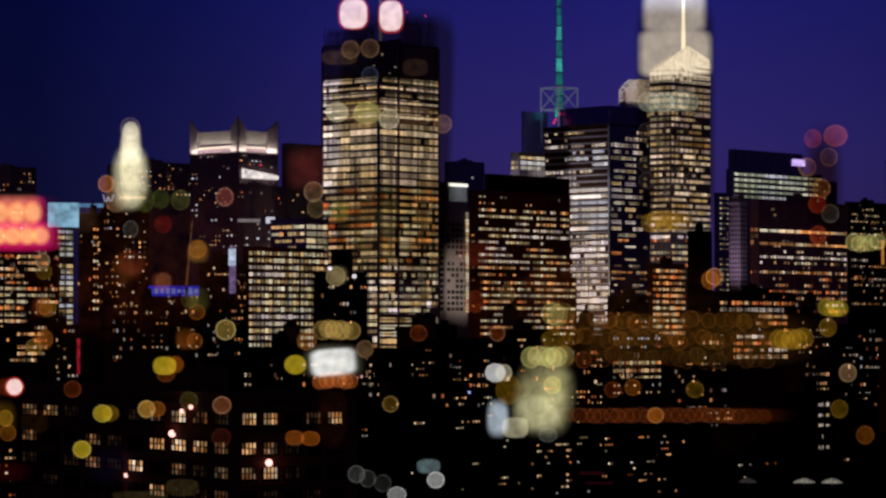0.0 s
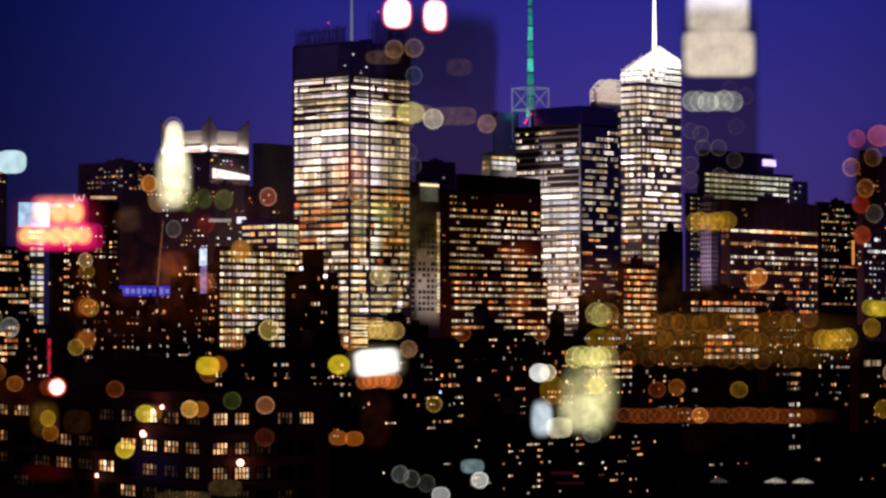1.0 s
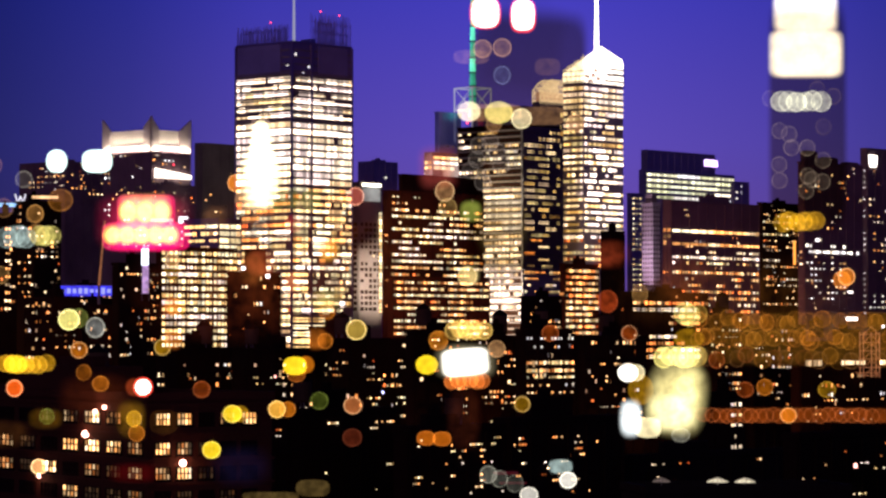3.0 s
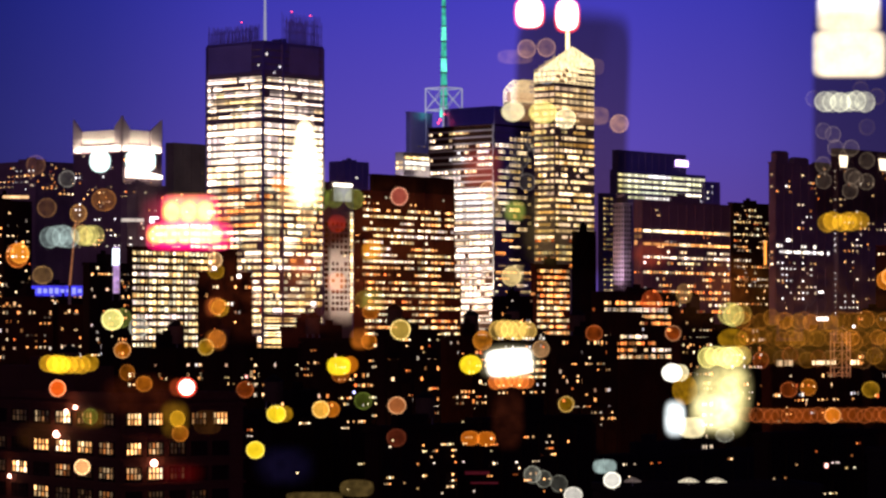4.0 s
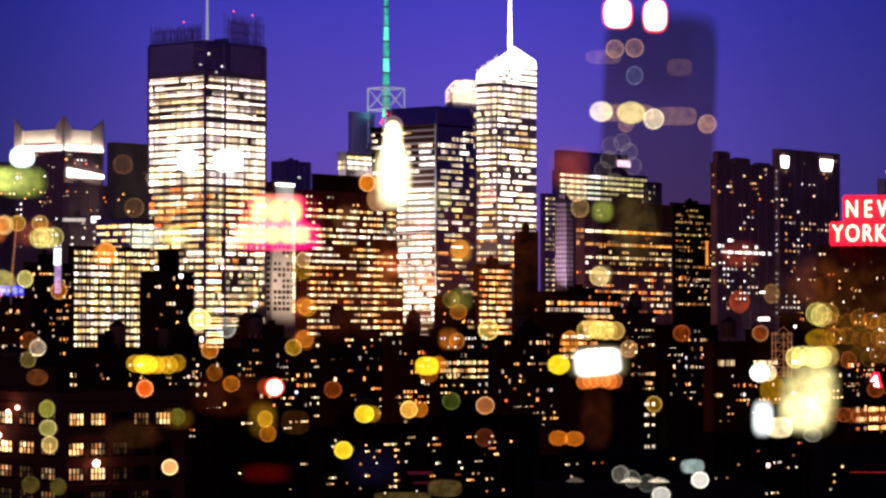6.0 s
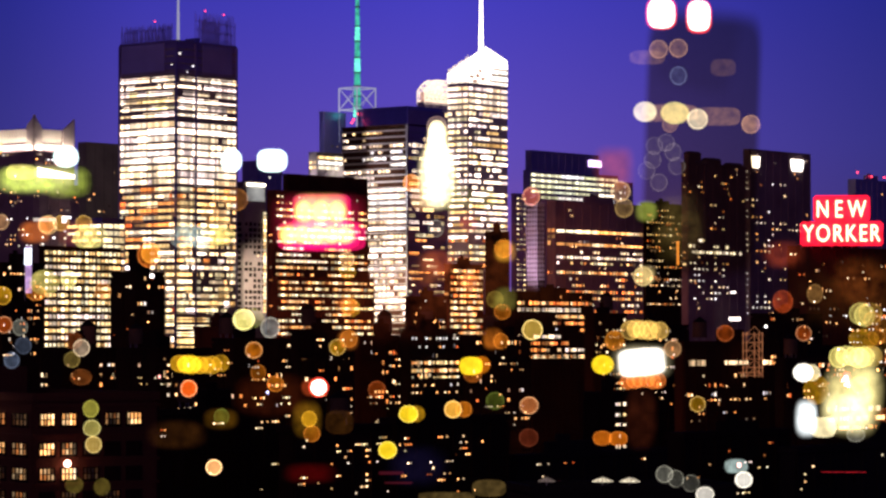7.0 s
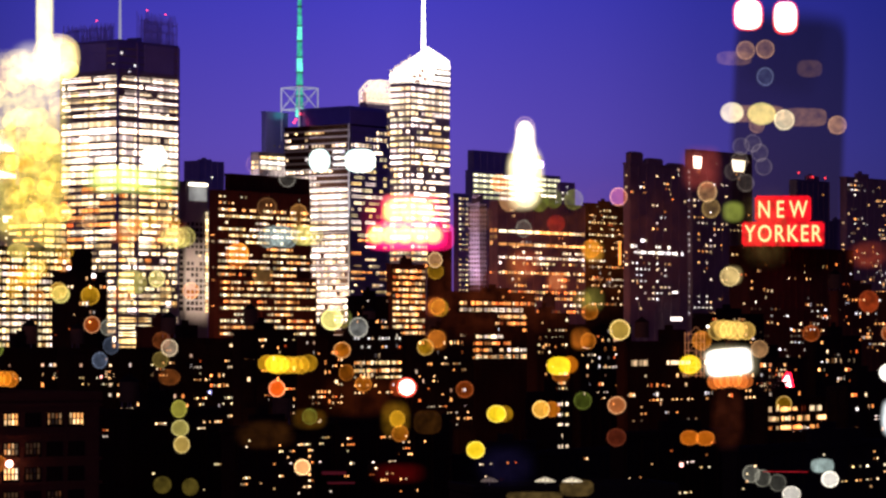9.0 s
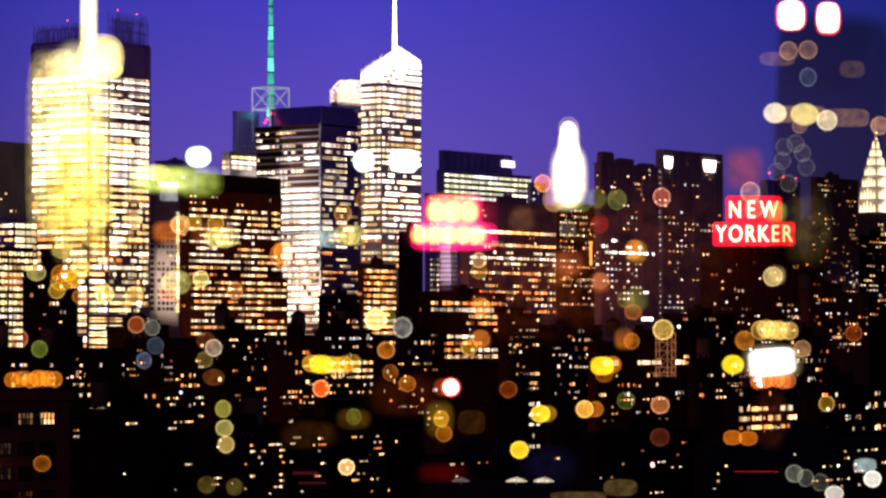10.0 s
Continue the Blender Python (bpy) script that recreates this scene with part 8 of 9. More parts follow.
blur_spot('round gold spot of the added blur layer', -0.0793, 73.9284, 0.0175, 0.0175, (1, 0.48, 0.06), 0.7, rim=1.0)
blur_spot('round orange spot of the added blur layer', -0.0684, 73.9284, 0.0165, 0.0155, (0.95, 0.26, 0.012), 0.3, rim=0.42)
blur_spot('round orange spot of the added blur layer', -0.0020, 73.9324, 0.0186, 0.0175, (0.8, 0.24, 0.07), 0.35, rim=0.8)
blur_spot('round yellow spot of the added blur layer', -0.1457, 73.8872, 0.0186, 0.0175, (1, 0.68, 0.02), 0.85, rim=0.63)
blur_spot('round orange spot of the added blur layer', -0.3215, 73.8700, 0.0160, 0.0155, (1, 0.48, 0.18), 0.8, rim=2.2)
blur_spot('round orange spot of the added blur layer', 0.0724, 73.8992, 0.0186, 0.0144, (0.85, 0.2, 0.01), 0.42, rim=0.42, power=2.4)
blur_spot('round orange spot of the added blur layer', 0.0885, 73.8986, 0.0186, 0.0144, (0.85, 0.2, 0.01), 0.42, rim=0.42, power=2.4)
blur_spot('round grey spot of the added blur layer', 0.1354, 73.8626, 0.0175, 0.0175, (0.5, 0.5, 0.42), 0.13, rim=0.45)
blur_spot('round grey spot of the added blur layer', 0.1469, 73.8580, 0.0165, 0.0175, (0.5, 0.5, 0.42), 0.06, rim=0.3)
blur_spot('round grey spot of the added blur layer', 0.1623, 73.8534, 0.0175, 0.0175, (0.5, 0.5, 0.42), 0.05, rim=0.22)
blur_spot('round cyan spot of the added blur layer', 0.2087, 73.8706, 0.0237, 0.0144, (0.75, 1, 0.98), 0.3, power=3)
blur_spot('round white spot of the added blur layer', 0.2162, 73.8568, 0.0175, 0.0165, (1, 0.96, 0.88), 0.7, rim=1.26)
blur_spot('round white spot of the added blur layer', 0.1767, 73.8420, 0.0186, 0.0155, (1, 0.96, 0.88), 0.5, rim=0.84)
blur_spot('round gold spot of the added blur layer', 0.0014, 74.0092, 0.0206, 0.0206, (0.9, 0.58, 0.1), 0.38, rim=1.1)
blur_spot('round tan spot of the added blur layer', 0.1142, 74.0636, 0.0196, 0.0196, (0.85, 0.6, 0.22), 0.35, rim=0.6)
blur_spot('round tan spot of the added blur layer', 0.0913, 74.1500, 0.0196, 0.0206, (0.75, 0.38, 0.16), 0.25, rim=0.63)
blur_spot('round orange spot of the added blur layer', -0.1217, 74.1586, 0.0165, 0.0175, (0.95, 0.26, 0.012), 0.6, rim=0.84)
blur_spot('round rose spot of the added blur layer', 0.0003, 74.1449, 0.0175, 0.0186, (0.8, 0.16, 0.11), 0.35, rim=0.84)
blur_spot('round green spot of the added blur layer', -0.0455, 74.1420, 0.0196, 0.0206, (0.4, 0.42, 0.08), 0.2, rim=0.16)
blur_spot('round green spot of the added blur layer', -0.0661, 74.1432, 0.0186, 0.0206, (0.32, 0.42, 0.05), 0.15)
blur_spot('round tan spot of the added blur layer', -0.1870, 74.0802, 0.0144, 0.0155, (0.75, 0.38, 0.16), 0.3, rim=1.05)
blur_spot('round red spot of the added blur layer', -0.0633, 74.1174, 0.0186, 0.0186, (1, 0.05, 0.015), 0.15)
blur_spot('round orange spot of the added blur layer', -0.0278, 74.0916, 0.0186, 0.0186, (0.95, 0.26, 0.012), 0.3, rim=0.32)
blur_spot('round grey spot of the added blur layer', -0.0965, 74.1122, 0.0155, 0.0175, (0.5, 0.5, 0.42), 0.07, rim=0.38)
blur_spot('round tan spot of the added blur layer', -0.0627, 74.0590, 0.0155, 0.0165, (0.75, 0.38, 0.16), 0.15, rim=0.21)
blur_spot('round orange spot of the added blur layer', -0.1852, 74.0332, 0.0172, 0.0169, (0.95, 0.26, 0.012), 0.2, rim=0.48)
blur_spot('round orange spot of the added blur layer', -0.1852, 74.0000, 0.0178, 0.0177, (0.95, 0.26, 0.012), 0.16, rim=0.38)
blur_spot('round grey spot of the added blur layer', -0.2648, 74.0115, 0.0195, 0.0206, (0.6, 0.62, 0.6), 0.17, rim=0.55)
blur_spot('round lemon spot of the added blur layer', -0.2918, 74.0195, 0.0218, 0.0212, (0.95, 0.85, 0.25), 0.75, rim=1.0)
blur_spot('round tan spot of the added blur layer', -0.4561, 73.9908, 0.0166, 0.0172, (0.75, 0.55, 0.38), 0.28, rim=0.85)
blur_spot('round blue spot of the added blur layer', -0.5265, 73.9782, 0.0151, 0.0165, (0.3, 0.4, 0.65), 0.11, rim=0.27)
blur_spot('round green spot of the added blur layer', -0.4464, 73.9290, 0.0157, 0.0175, (0.6, 0.55, 0.08), 0.33, rim=0.5)
blur_spot('round gold spot of the added blur layer', -0.4452, 73.9095, 0.0174, 0.0167, (0.7, 0.6, 0.15), 0.35, rim=0.6)
blur_spot('round gold spot of the added blur layer', -0.4435, 73.8929, 0.0162, 0.0170, (0.85, 0.58, 0.14), 0.38, rim=0.75)
blur_spot('round orange spot of the added blur layer', -0.2814, 73.9885, 0.0173, 0.0167, (0.95, 0.26, 0.012), 0.28, rim=0.67)
blur_spot('round orange spot of the added blur layer', -0.3473, 73.9496, 0.0165, 0.0171, (1, 0.13, 0.01), 0.8, rim=1.3)
blur_spot('round gold spot of the added blur layer', -0.2253, 73.9187, 0.0155, 0.0167, (0.85, 0.42, 0.015), 0.42, rim=0.4)
blur_spot('round orange spot of the added blur layer', -0.2225, 73.9038, 0.0166, 0.0165, (0.95, 0.26, 0.012), 0.16, rim=0.38)
blur_spot('round green spot of the added blur layer', -0.3141, 73.9210, 0.0151, 0.0162, (0.32, 0.42, 0.05), 0.12, rim=0.29)
blur_spot('round gold spot of the added blur layer', -0.4630, 73.8523, 0.0179, 0.0171, (0.4, 0.3, 0.05), 0.12, rim=0.05)
blur_spot('round gold spot of the added blur layer', -0.4349, 73.8500, 0.0166, 0.0174, (0.4, 0.3, 0.05), 0.12, rim=0.05)
blur_spot('round orange spot of the added blur layer', -0.4349, 74.0487, 0.0165, 0.0169, (0.95, 0.26, 0.012), 0.24, rim=0.57)
blur_spot('round orange spot of the added blur layer', -0.4922, 74.1157, 0.0170, 0.0160, (0.95, 0.26, 0.012), 0.36, rim=0.86)
blur_spot('round tan spot of the added blur layer', -0.5380, 74.1185, 0.0153, 0.0156, (0.75, 0.38, 0.16), 0.24, rim=0.57)
blur_spot('round orange spot of the added blur layer', 0.4990, 74.0630, 0.0172, 0.0175, (0.95, 0.26, 0.012), 0.44, rim=1.05)
blur_spot('round orange spot of the added blur layer', -0.0306, 73.9977, 0.0154, 0.0161, (0.95, 0.26, 0.012), 0.2, rim=0.48)
blur_spot('round green spot of the added blur layer', -0.0364, 73.9370, 0.0180, 0.0176, (0.32, 0.42, 0.05), 0.08, rim=0.23)
blur_spot('round gold spot of the added blur layer', 0.1698, 73.9336, 0.0161, 0.0161, (0.85, 0.42, 0.015), 0.2, rim=0.67)
blur_spot('round lemon spot of the added blur layer', -0.4693, 74.0607, 0.0159, 0.0170, (0.95, 0.82, 0.22), 0.4, rim=0.95)
blur_spot('round gold spot of the added blur layer', -0.4773, 74.1174, 0.0165, 0.0159, (0.85, 0.42, 0.015), 0.24, rim=0.57)
blur_spot('round gold spot of the added blur layer', -0.4544, 74.1174, 0.0165, 0.0158, (0.85, 0.42, 0.015), 0.24, rim=0.57)
blur_spot('round grey spot of the added blur layer', -0.5185, 74.0115, 0.0156, 0.0165, (0.5, 0.5, 0.42), 0.112, rim=0.38)
blur_spot('round blue spot of the added blur layer', -0.5151, 73.9931, 0.0164, 0.0172, (0.3, 0.4, 0.65), 0.06, rim=0.15)
blur_spot('round rust spot of the added blur layer', -0.5345, 74.0143, 0.0165, 0.0169, (0.6, 0.1, 0.01), 0.32, rim=0.76)
blur_spot('round green spot of the added blur layer', -0.6319, 73.9897, 0.0159, 0.0166, (0.32, 0.42, 0.05), 0.2, rim=0.48)
blur_spot('round rust spot of the added blur layer', -0.6519, 74.0000, 0.0161, 0.0177, (0.6, 0.1, 0.01), 0.24, rim=0.57)
blur_spot('round gold spot of the added blur layer', -0.5689, 74.0487, 0.0175, 0.0168, (0.85, 0.42, 0.015), 0.32, rim=0.76)
blur_spot('round gold spot of the added blur layer', -0.6147, 74.0487, 0.0163, 0.0158, (0.85, 0.42, 0.015), 0.28, rim=0.67)
blur_spot('round gold spot of the added blur layer', -0.1967, 73.9914, 0.0165, 0.0164, (0.85, 0.42, 0.015), 0.24, rim=0.57)
blur_spot('round orange spot of the added blur layer', -0.2769, 73.9656, 0.0153, 0.0164, (0.95, 0.26, 0.012), 0.12, rim=0.29)
blur_spot('round orange spot of the added blur layer', -0.2597, 73.9542, 0.0168, 0.0158, (0.95, 0.26, 0.012), 0.2, rim=0.48)
blur_spot('round gold spot of the added blur layer', -0.1824, 74.0315, 0.0176, 0.0174, (0.85, 0.42, 0.015), 0.16, rim=0.38)
blur_spot('round gold spot of the added blur layer', -0.1864, 74.0687, 0.0164, 0.0155, (0.85, 0.42, 0.015), 0.12, rim=0.29)
blur_spot('round gold spot of the added blur layer', -0.0364, 74.0401, 0.0173, 0.0174, (0.6, 0.42, 0.06), 0.14, rim=0.1)
blur_spot('round orange spot of the added blur layer', -0.0289, 74.0275, 0.0170, 0.0156, (0.95, 0.26, 0.012), 0.16, rim=0.38)
blur_spot('round rust spot of the added blur layer', -0.1566, 73.9485, 0.0176, 0.0169, (0.6, 0.1, 0.01), 0.16, rim=0.38)
blur_spot('round rust spot of the added blur layer', 0.2786, 74.0057, 0.0160, 0.0158, (0.6, 0.1, 0.01), 0.24, rim=0.57)
blur_spot('round rust spot of the added blur layer', 0.1984, 74.0057, 0.0173, 0.0164, (0.6, 0.1, 0.01), 0.2, rim=0.48)
blur_spot('round orange spot of the added blur layer', -0.6290, 73.8740, 0.0174, 0.0161, (0.95, 0.26, 0.012), 0.16, rim=0.38)
blur_spot('round rust spot of the added blur layer', 0.3960, 73.9485, 0.0174, 0.0158, (0.6, 0.1, 0.01), 0.16, rim=0.38)
blur_spot('round orange spot of the added blur layer', 0.4160, 73.9508, 0.0165, 0.0167, (0.95, 0.26, 0.012), 0.16, rim=0.38)
blur_spot('round gold spot of the added blur layer', 0.4790, 73.9485, 0.0178, 0.0162, (0.85, 0.42, 0.015), 0.16, rim=0.38)
g = spot_group('row of gold discs in the added blur layer')
blur_spot('', -0.3571, 73.9749, 0.0188, 0.0171, (0.85, 0.42, 0.015), 0.47, rim=0.36, parent=g)
blur_spot('', -0.3502, 73.9742, 0.0184, 0.0184, (0.85, 0.42, 0.015), 0.48, rim=0.42, parent=g)
blur_spot('', -0.3444, 73.9734, 0.0174, 0.0184, (0.85, 0.42, 0.015), 0.51, rim=0.25, parent=g)
blur_spot('', -0.3361, 73.9733, 0.0173, 0.0174, (0.85, 0.42, 0.015), 0.49, rim=0.34, parent=g)
blur_spot('', -0.3296, 73.9733, 0.0169, 0.0168, (0.85, 0.42, 0.015), 0.33, rim=0.36, parent=g)
blur_spot('', -0.3237, 73.9735, 0.0187, 0.0179, (0.85, 0.42, 0.015), 0.35, rim=0.36, parent=g)
blur_spot('', -0.3155, 73.9753, 0.0183, 0.0171, (0.85, 0.42, 0.015), 0.25, rim=0.21, parent=g)
blur_spot('round yellow spot of the added blur layer', -0.3467, 73.9742, 0.0258, 0.0186, (1, 0.68, 0.02), 0.5)
g = spot_group('row of orange discs in the added blur layer')
blur_spot('', -0.6599, 73.9585, 0.0150, 0.0150, (0.95, 0.26, 0.012), 0.33, rim=0.36, parent=g)
blur_spot('', -0.6527, 73.9590, 0.0164, 0.0160, (0.95, 0.26, 0.012), 0.28, rim=0.38, parent=g)
blur_spot('', -0.6476, 73.9599, 0.0160, 0.0153, (0.95, 0.26, 0.012), 0.27, rim=0.25, parent=g)
blur_spot('', -0.6413, 73.9578, 0.0168, 0.0148, (0.95, 0.26, 0.012), 0.35, rim=0.53, parent=g)
blur_spot('', -0.6345, 73.9597, 0.0165, 0.0163, (0.95, 0.26, 0.012), 0.39, rim=0.5, parent=g)
blur_spot('', -0.6294, 73.9597, 0.0149, 0.0162, (0.95, 0.26, 0.012), 0.26, rim=0.34, parent=g)
blur_spot('', -0.6234, 73.9595, 0.0152, 0.0154, (0.95, 0.26, 0.012), 0.39, rim=0.5, parent=g)
blur_spot('', -0.6169, 73.9590, 0.0156, 0.0159, (0.95, 0.26, 0.012), 0.34, rim=0.44, parent=g)
g = spot_group('row of lemon discs in the added blur layer')
blur_spot('', -0.3230, 74.1055, 0.0208, 0.0201, (0.95, 0.82, 0.22), 0.22, rim=0.29, parent=g)
blur_spot('', -0.3181, 74.1051, 0.0193, 0.0203, (0.95, 0.82, 0.22), 0.17, rim=0.23, parent=g)
blur_spot('', -0.3161, 74.1057, 0.0196, 0.0195, (0.95, 0.82, 0.22), 0.15, rim=0.17, parent=g)
blur_spot('', -0.3107, 74.1055, 0.0192, 0.0199, (0.95, 0.82, 0.22), 0.15, rim=0.23, parent=g)
g = spot_group('row of cyan discs in the added blur layer')
blur_spot('', -0.3566, 74.1034, 0.0210, 0.0217, (0.75, 1, 0.98), 0.09, rim=0.21, parent=g)
blur_spot('', -0.3495, 74.1051, 0.0224, 0.0210, (0.75, 1, 0.98), 0.09, rim=0.11, parent=g)
blur_spot('', -0.3434, 74.1047, 0.0222, 0.0226, (0.75, 1, 0.98), 0.12, rim=0.17, parent=g)
blur_spot('', -0.3369, 74.1032, 0.0211, 0.0210, (0.75, 1, 0.98), 0.1, rim=0.17, parent=g)
g = spot_group('row of lemon discs in the added blur layer')
blur_spot('', -0.4558, 74.1027, 0.0198, 0.0198, (0.95, 0.82, 0.22), 0.3, rim=0.34, parent=g)
blur_spot('', -0.4516, 74.1034, 0.0209, 0.0212, (0.95, 0.82, 0.22), 0.2, rim=0.34, parent=g)
blur_spot('', -0.4456, 74.1023, 0.0199, 0.0196, (0.95, 0.82, 0.22), 0.2, rim=0.34, parent=g)
blur_spot('', -0.4414, 74.1037, 0.0214, 0.0204, (0.95, 0.82, 0.22), 0.15, rim=0.25, parent=g)
blur_spot('round lemon spot of the added blur layer', -0.4945, 74.0573, 0.0309, 0.0258, (0.95, 0.82, 0.22), 0.3)
blur_spot('round red spot of the added blur layer', 0.5993, 74.2033, 0.0175, 0.0186, (1, 0.1, 0.02), 0.25, rim=0.2)
blur_spot('round red spot of the added blur layer', 0.6222, 74.2061, 0.0241, 0.0218, (1, 0.16, 0.02), 0.4, rim=0.3)
blur_spot('round grey spot of the added blur layer', 0.6153, 74.1844, 0.0175, 0.0186, (0.75, 0.42, 0.25), 0.14, rim=0.5)
blur_spot('round gold spot of the added blur layer', 0.6078, 74.1529, 0.0175, 0.0186, (0.85, 0.4, 0.12), 0.3, rim=0.8)
blur_spot('round grey spot of the added blur layer', 0.6164, 74.1271, 0.0175, 0.0186, (0.5, 0.52, 0.45), 0.13, rim=0.4)
blur_spot('round red spot of the added blur layer', 0.6033, 74.1368, 0.0175, 0.0186, (1, 0.1, 0.02), 0.35, rim=0.2)
blur_spot('round rose spot of the added blur layer', 0.5935, 74.1741, 0.0175, 0.0186, (0.9, 0.34, 0.1), 0.22, rim=0.6)
blur_spot('round red spot of the added blur layer', 0.6044, 74.1054, 0.0175, 0.0186, (1, 0.12, 0.02), 0.3, rim=0.3)
blur_spot('round orange spot of the added blur layer', 0.4950, 74.0596, 0.0175, 0.0186, (0.95, 0.26, 0.012), 0.35, rim=0.5)
blur_spot('round gold spot of the added blur layer', 0.6136, 74.0115, 0.0175, 0.0186, (0.85, 0.42, 0.015), 0.25, rim=0.36)
blur_spot('round tan spot of the added blur layer', 0.6336, 73.9656, 0.0175, 0.0186, (0.75, 0.38, 0.16), 0.4, rim=0.59)
blur_spot('round orange spot of the added blur layer', 0.6508, 73.9027, 0.0175, 0.0186, (0.95, 0.26, 0.012), 0.2, rim=0.29)
blur_spot('round gold spot of the added blur layer', 0.6250, 73.9290, 0.0175, 0.0186, (0.85, 0.42, 0.015), 0.15, rim=0.21)
g = spot_group('row of lemon discs in the added blur layer')
blur_spot('', 0.6403, 74.0980, 0.0164, 0.0173, (0.95, 0.82, 0.22), 0.36, rim=0.59, parent=g)
blur_spot('', 0.6461, 74.0964, 0.0176, 0.0165, (0.95, 0.82, 0.22), 0.27, rim=0.61, parent=g)
blur_spot('', 0.6514, 74.0972, 0.0163, 0.0165, (0.95, 0.82, 0.22), 0.33, rim=0.23, parent=g)
blur_spot('', 0.6573, 74.0972, 0.0169, 0.0160, (0.95, 0.82, 0.22), 0.23, rim=0.55, parent=g)
blur_spot('', 0.6644, 74.0985, 0.0165, 0.0160, (0.95, 0.82, 0.22), 0.47, rim=0.65, parent=g)
g = spot_group('row of yellow discs in the added blur layer')
blur_spot('', 0.6122, 74.0320, 0.0165, 0.0168, (1, 0.68, 0.02), 0.31, rim=0.23, parent=g)
blur_spot('', 0.6173, 74.0302, 0.0163, 0.0161, (1, 0.68, 0.02), 0.25, rim=0.23, parent=g)
blur_spot('', 0.6223, 74.0308, 0.0177, 0.0159, (1, 0.68, 0.02), 0.39, rim=0.5, parent=g)
blur_spot('', 0.6263, 74.0305, 0.0163, 0.0158, (1, 0.68, 0.02), 0.31, rim=0.17, parent=g)
g = spot_group('row of gold discs in the added blur layer')
blur_spot('', 0.5642, 73.9991, 0.0196, 0.0203, (0.85, 0.42, 0.015), 0.31, rim=0.21, parent=g)
blur_spot('', 0.5698, 73.9990, 0.0208, 0.0201, (0.85, 0.42, 0.015), 0.26, rim=0.34, parent=g)
blur_spot('', 0.5770, 73.9994, 0.0219, 0.0205, (0.85, 0.42, 0.015), 0.33, rim=0.25, parent=g)
blur_spot('', 0.5833, 73.9997, 0.0195, 0.0198, (0.85, 0.42, 0.015), 0.22, rim=0.36, parent=g)
blur_spot('', 0.5884, 74.0005, 0.0221, 0.0208, (0.85, 0.42, 0.015), 0.24, rim=0.23, parent=g)


soft_glow('broad white tower-top glow of the added blur layer', 0.4594, 74.3321, 0.0710, 0.0424, (1, 0.92, 0.82), 2.4, edge=0.3, power=7, cloud=0.15)
soft_glow('broad white tower-top glow of the added blur layer', 0.4600, 74.2907, 0.0802, 0.0527, (1, 0.92, 0.82), 2.8, edge=0.25, power=7, cloud=0.15)
blur_spot('round grey ring of the added blur layer', 0.4708, 74.2545, 0.0160, 0.0165, (0.65, 0.47, 0.34), 0.03, rim=0.15, power=2.0)
blur_spot('round grey ring of the added blur layer', 0.4873, 74.2471, 0.0160, 0.0165, (0.65, 0.47, 0.34), 0.03, rim=0.15, power=2.0)
blur_spot('round grey ring of the added blur layer', 0.4229, 74.2449, 0.0160, 0.0165, (0.65, 0.47, 0.34), 0.03, rim=0.15, power=2.0)
blur_spot('round grey ring of the added blur layer', 0.4771, 74.2161, 0.0160, 0.0165, (0.65, 0.47, 0.34), 0.03, rim=0.15, power=2.0)
blur_spot('round grey ring of the added blur layer', 0.4303, 74.2105, 0.0160, 0.0165, (0.65, 0.47, 0.34), 0.03, rim=0.15, power=2.0)
blur_spot('round grey ring of the added blur layer', 0.4400, 74.2070, 0.0160, 0.0165, (0.65, 0.47, 0.34), 0.03, rim=0.15, power=2.0)
blur_spot('round grey ring of the added blur layer', 0.4423, 74.1933, 0.0160, 0.0165, (0.65, 0.47, 0.34), 0.03, rim=0.15, power=2.0)
blur_spot('round grey ring of the added blur layer', 0.4583, 74.1932, 0.0160, 0.0165, (0.65, 0.47, 0.34), 0.03, rim=0.15, power=2.0)
blur_spot('round grey ring of the added blur layer', 0.4742, 74.1806, 0.0160, 0.0165, (0.65, 0.47, 0.34), 0.03, rim=0.15, power=2.0)
blur_spot('round grey ring of the added blur layer', 0.4298, 74.1761, 0.0160, 0.0165, (0.65, 0.47, 0.34), 0.03, rim=0.15, power=2.0)
blur_spot('round grey ring of the added blur layer', 0.4588, 74.1646, 0.0160, 0.0165, (0.65, 0.47, 0.34), 0.03, rim=0.15, power=2.0)
blur_spot('round grey ring of the added blur layer', 0.4628, 74.1612, 0.0160, 0.0165, (0.65, 0.47, 0.34), 0.03, rim=0.15, power=2.0)
blur_spot('round grey ring of the added blur layer', 0.4736, 74.1589, 0.0160, 0.0165, (0.65, 0.47, 0.34), 0.03, rim=0.15, power=2.0)
blur_spot('round grey ring of the added blur layer', 0.4303, 74.1601, 0.0160, 0.0165, (0.65, 0.47, 0.34), 0.03, rim=0.15, power=2.0)
blur_spot('round grey ring of the added blur layer', 0.4571, 74.1497, 0.0160, 0.0165, (0.65, 0.47, 0.34), 0.03, rim=0.15, power=2.0)
soft_glow('tall bottle-shaped cream glow of the added blur layer', -0.0955, 74.1654, 0.0435, 0.0733, (1, 0.86, 0.5), 0.75, edge=0.35, power=2.6)
soft_glow('tall bottle-shaped cream glow of the added blur layer', -0.0953, 74.1977, 0.0241, 0.0515, (1, 0.86, 0.5), 0.7, edge=0.3, power=3)
soft_glow('tall bottle-shaped cream glow of the added blur layer', -0.0982, 74.1401, 0.0366, 0.0252, (1, 0.86, 0.5), 0.35, edge=0.5, power=2.2)
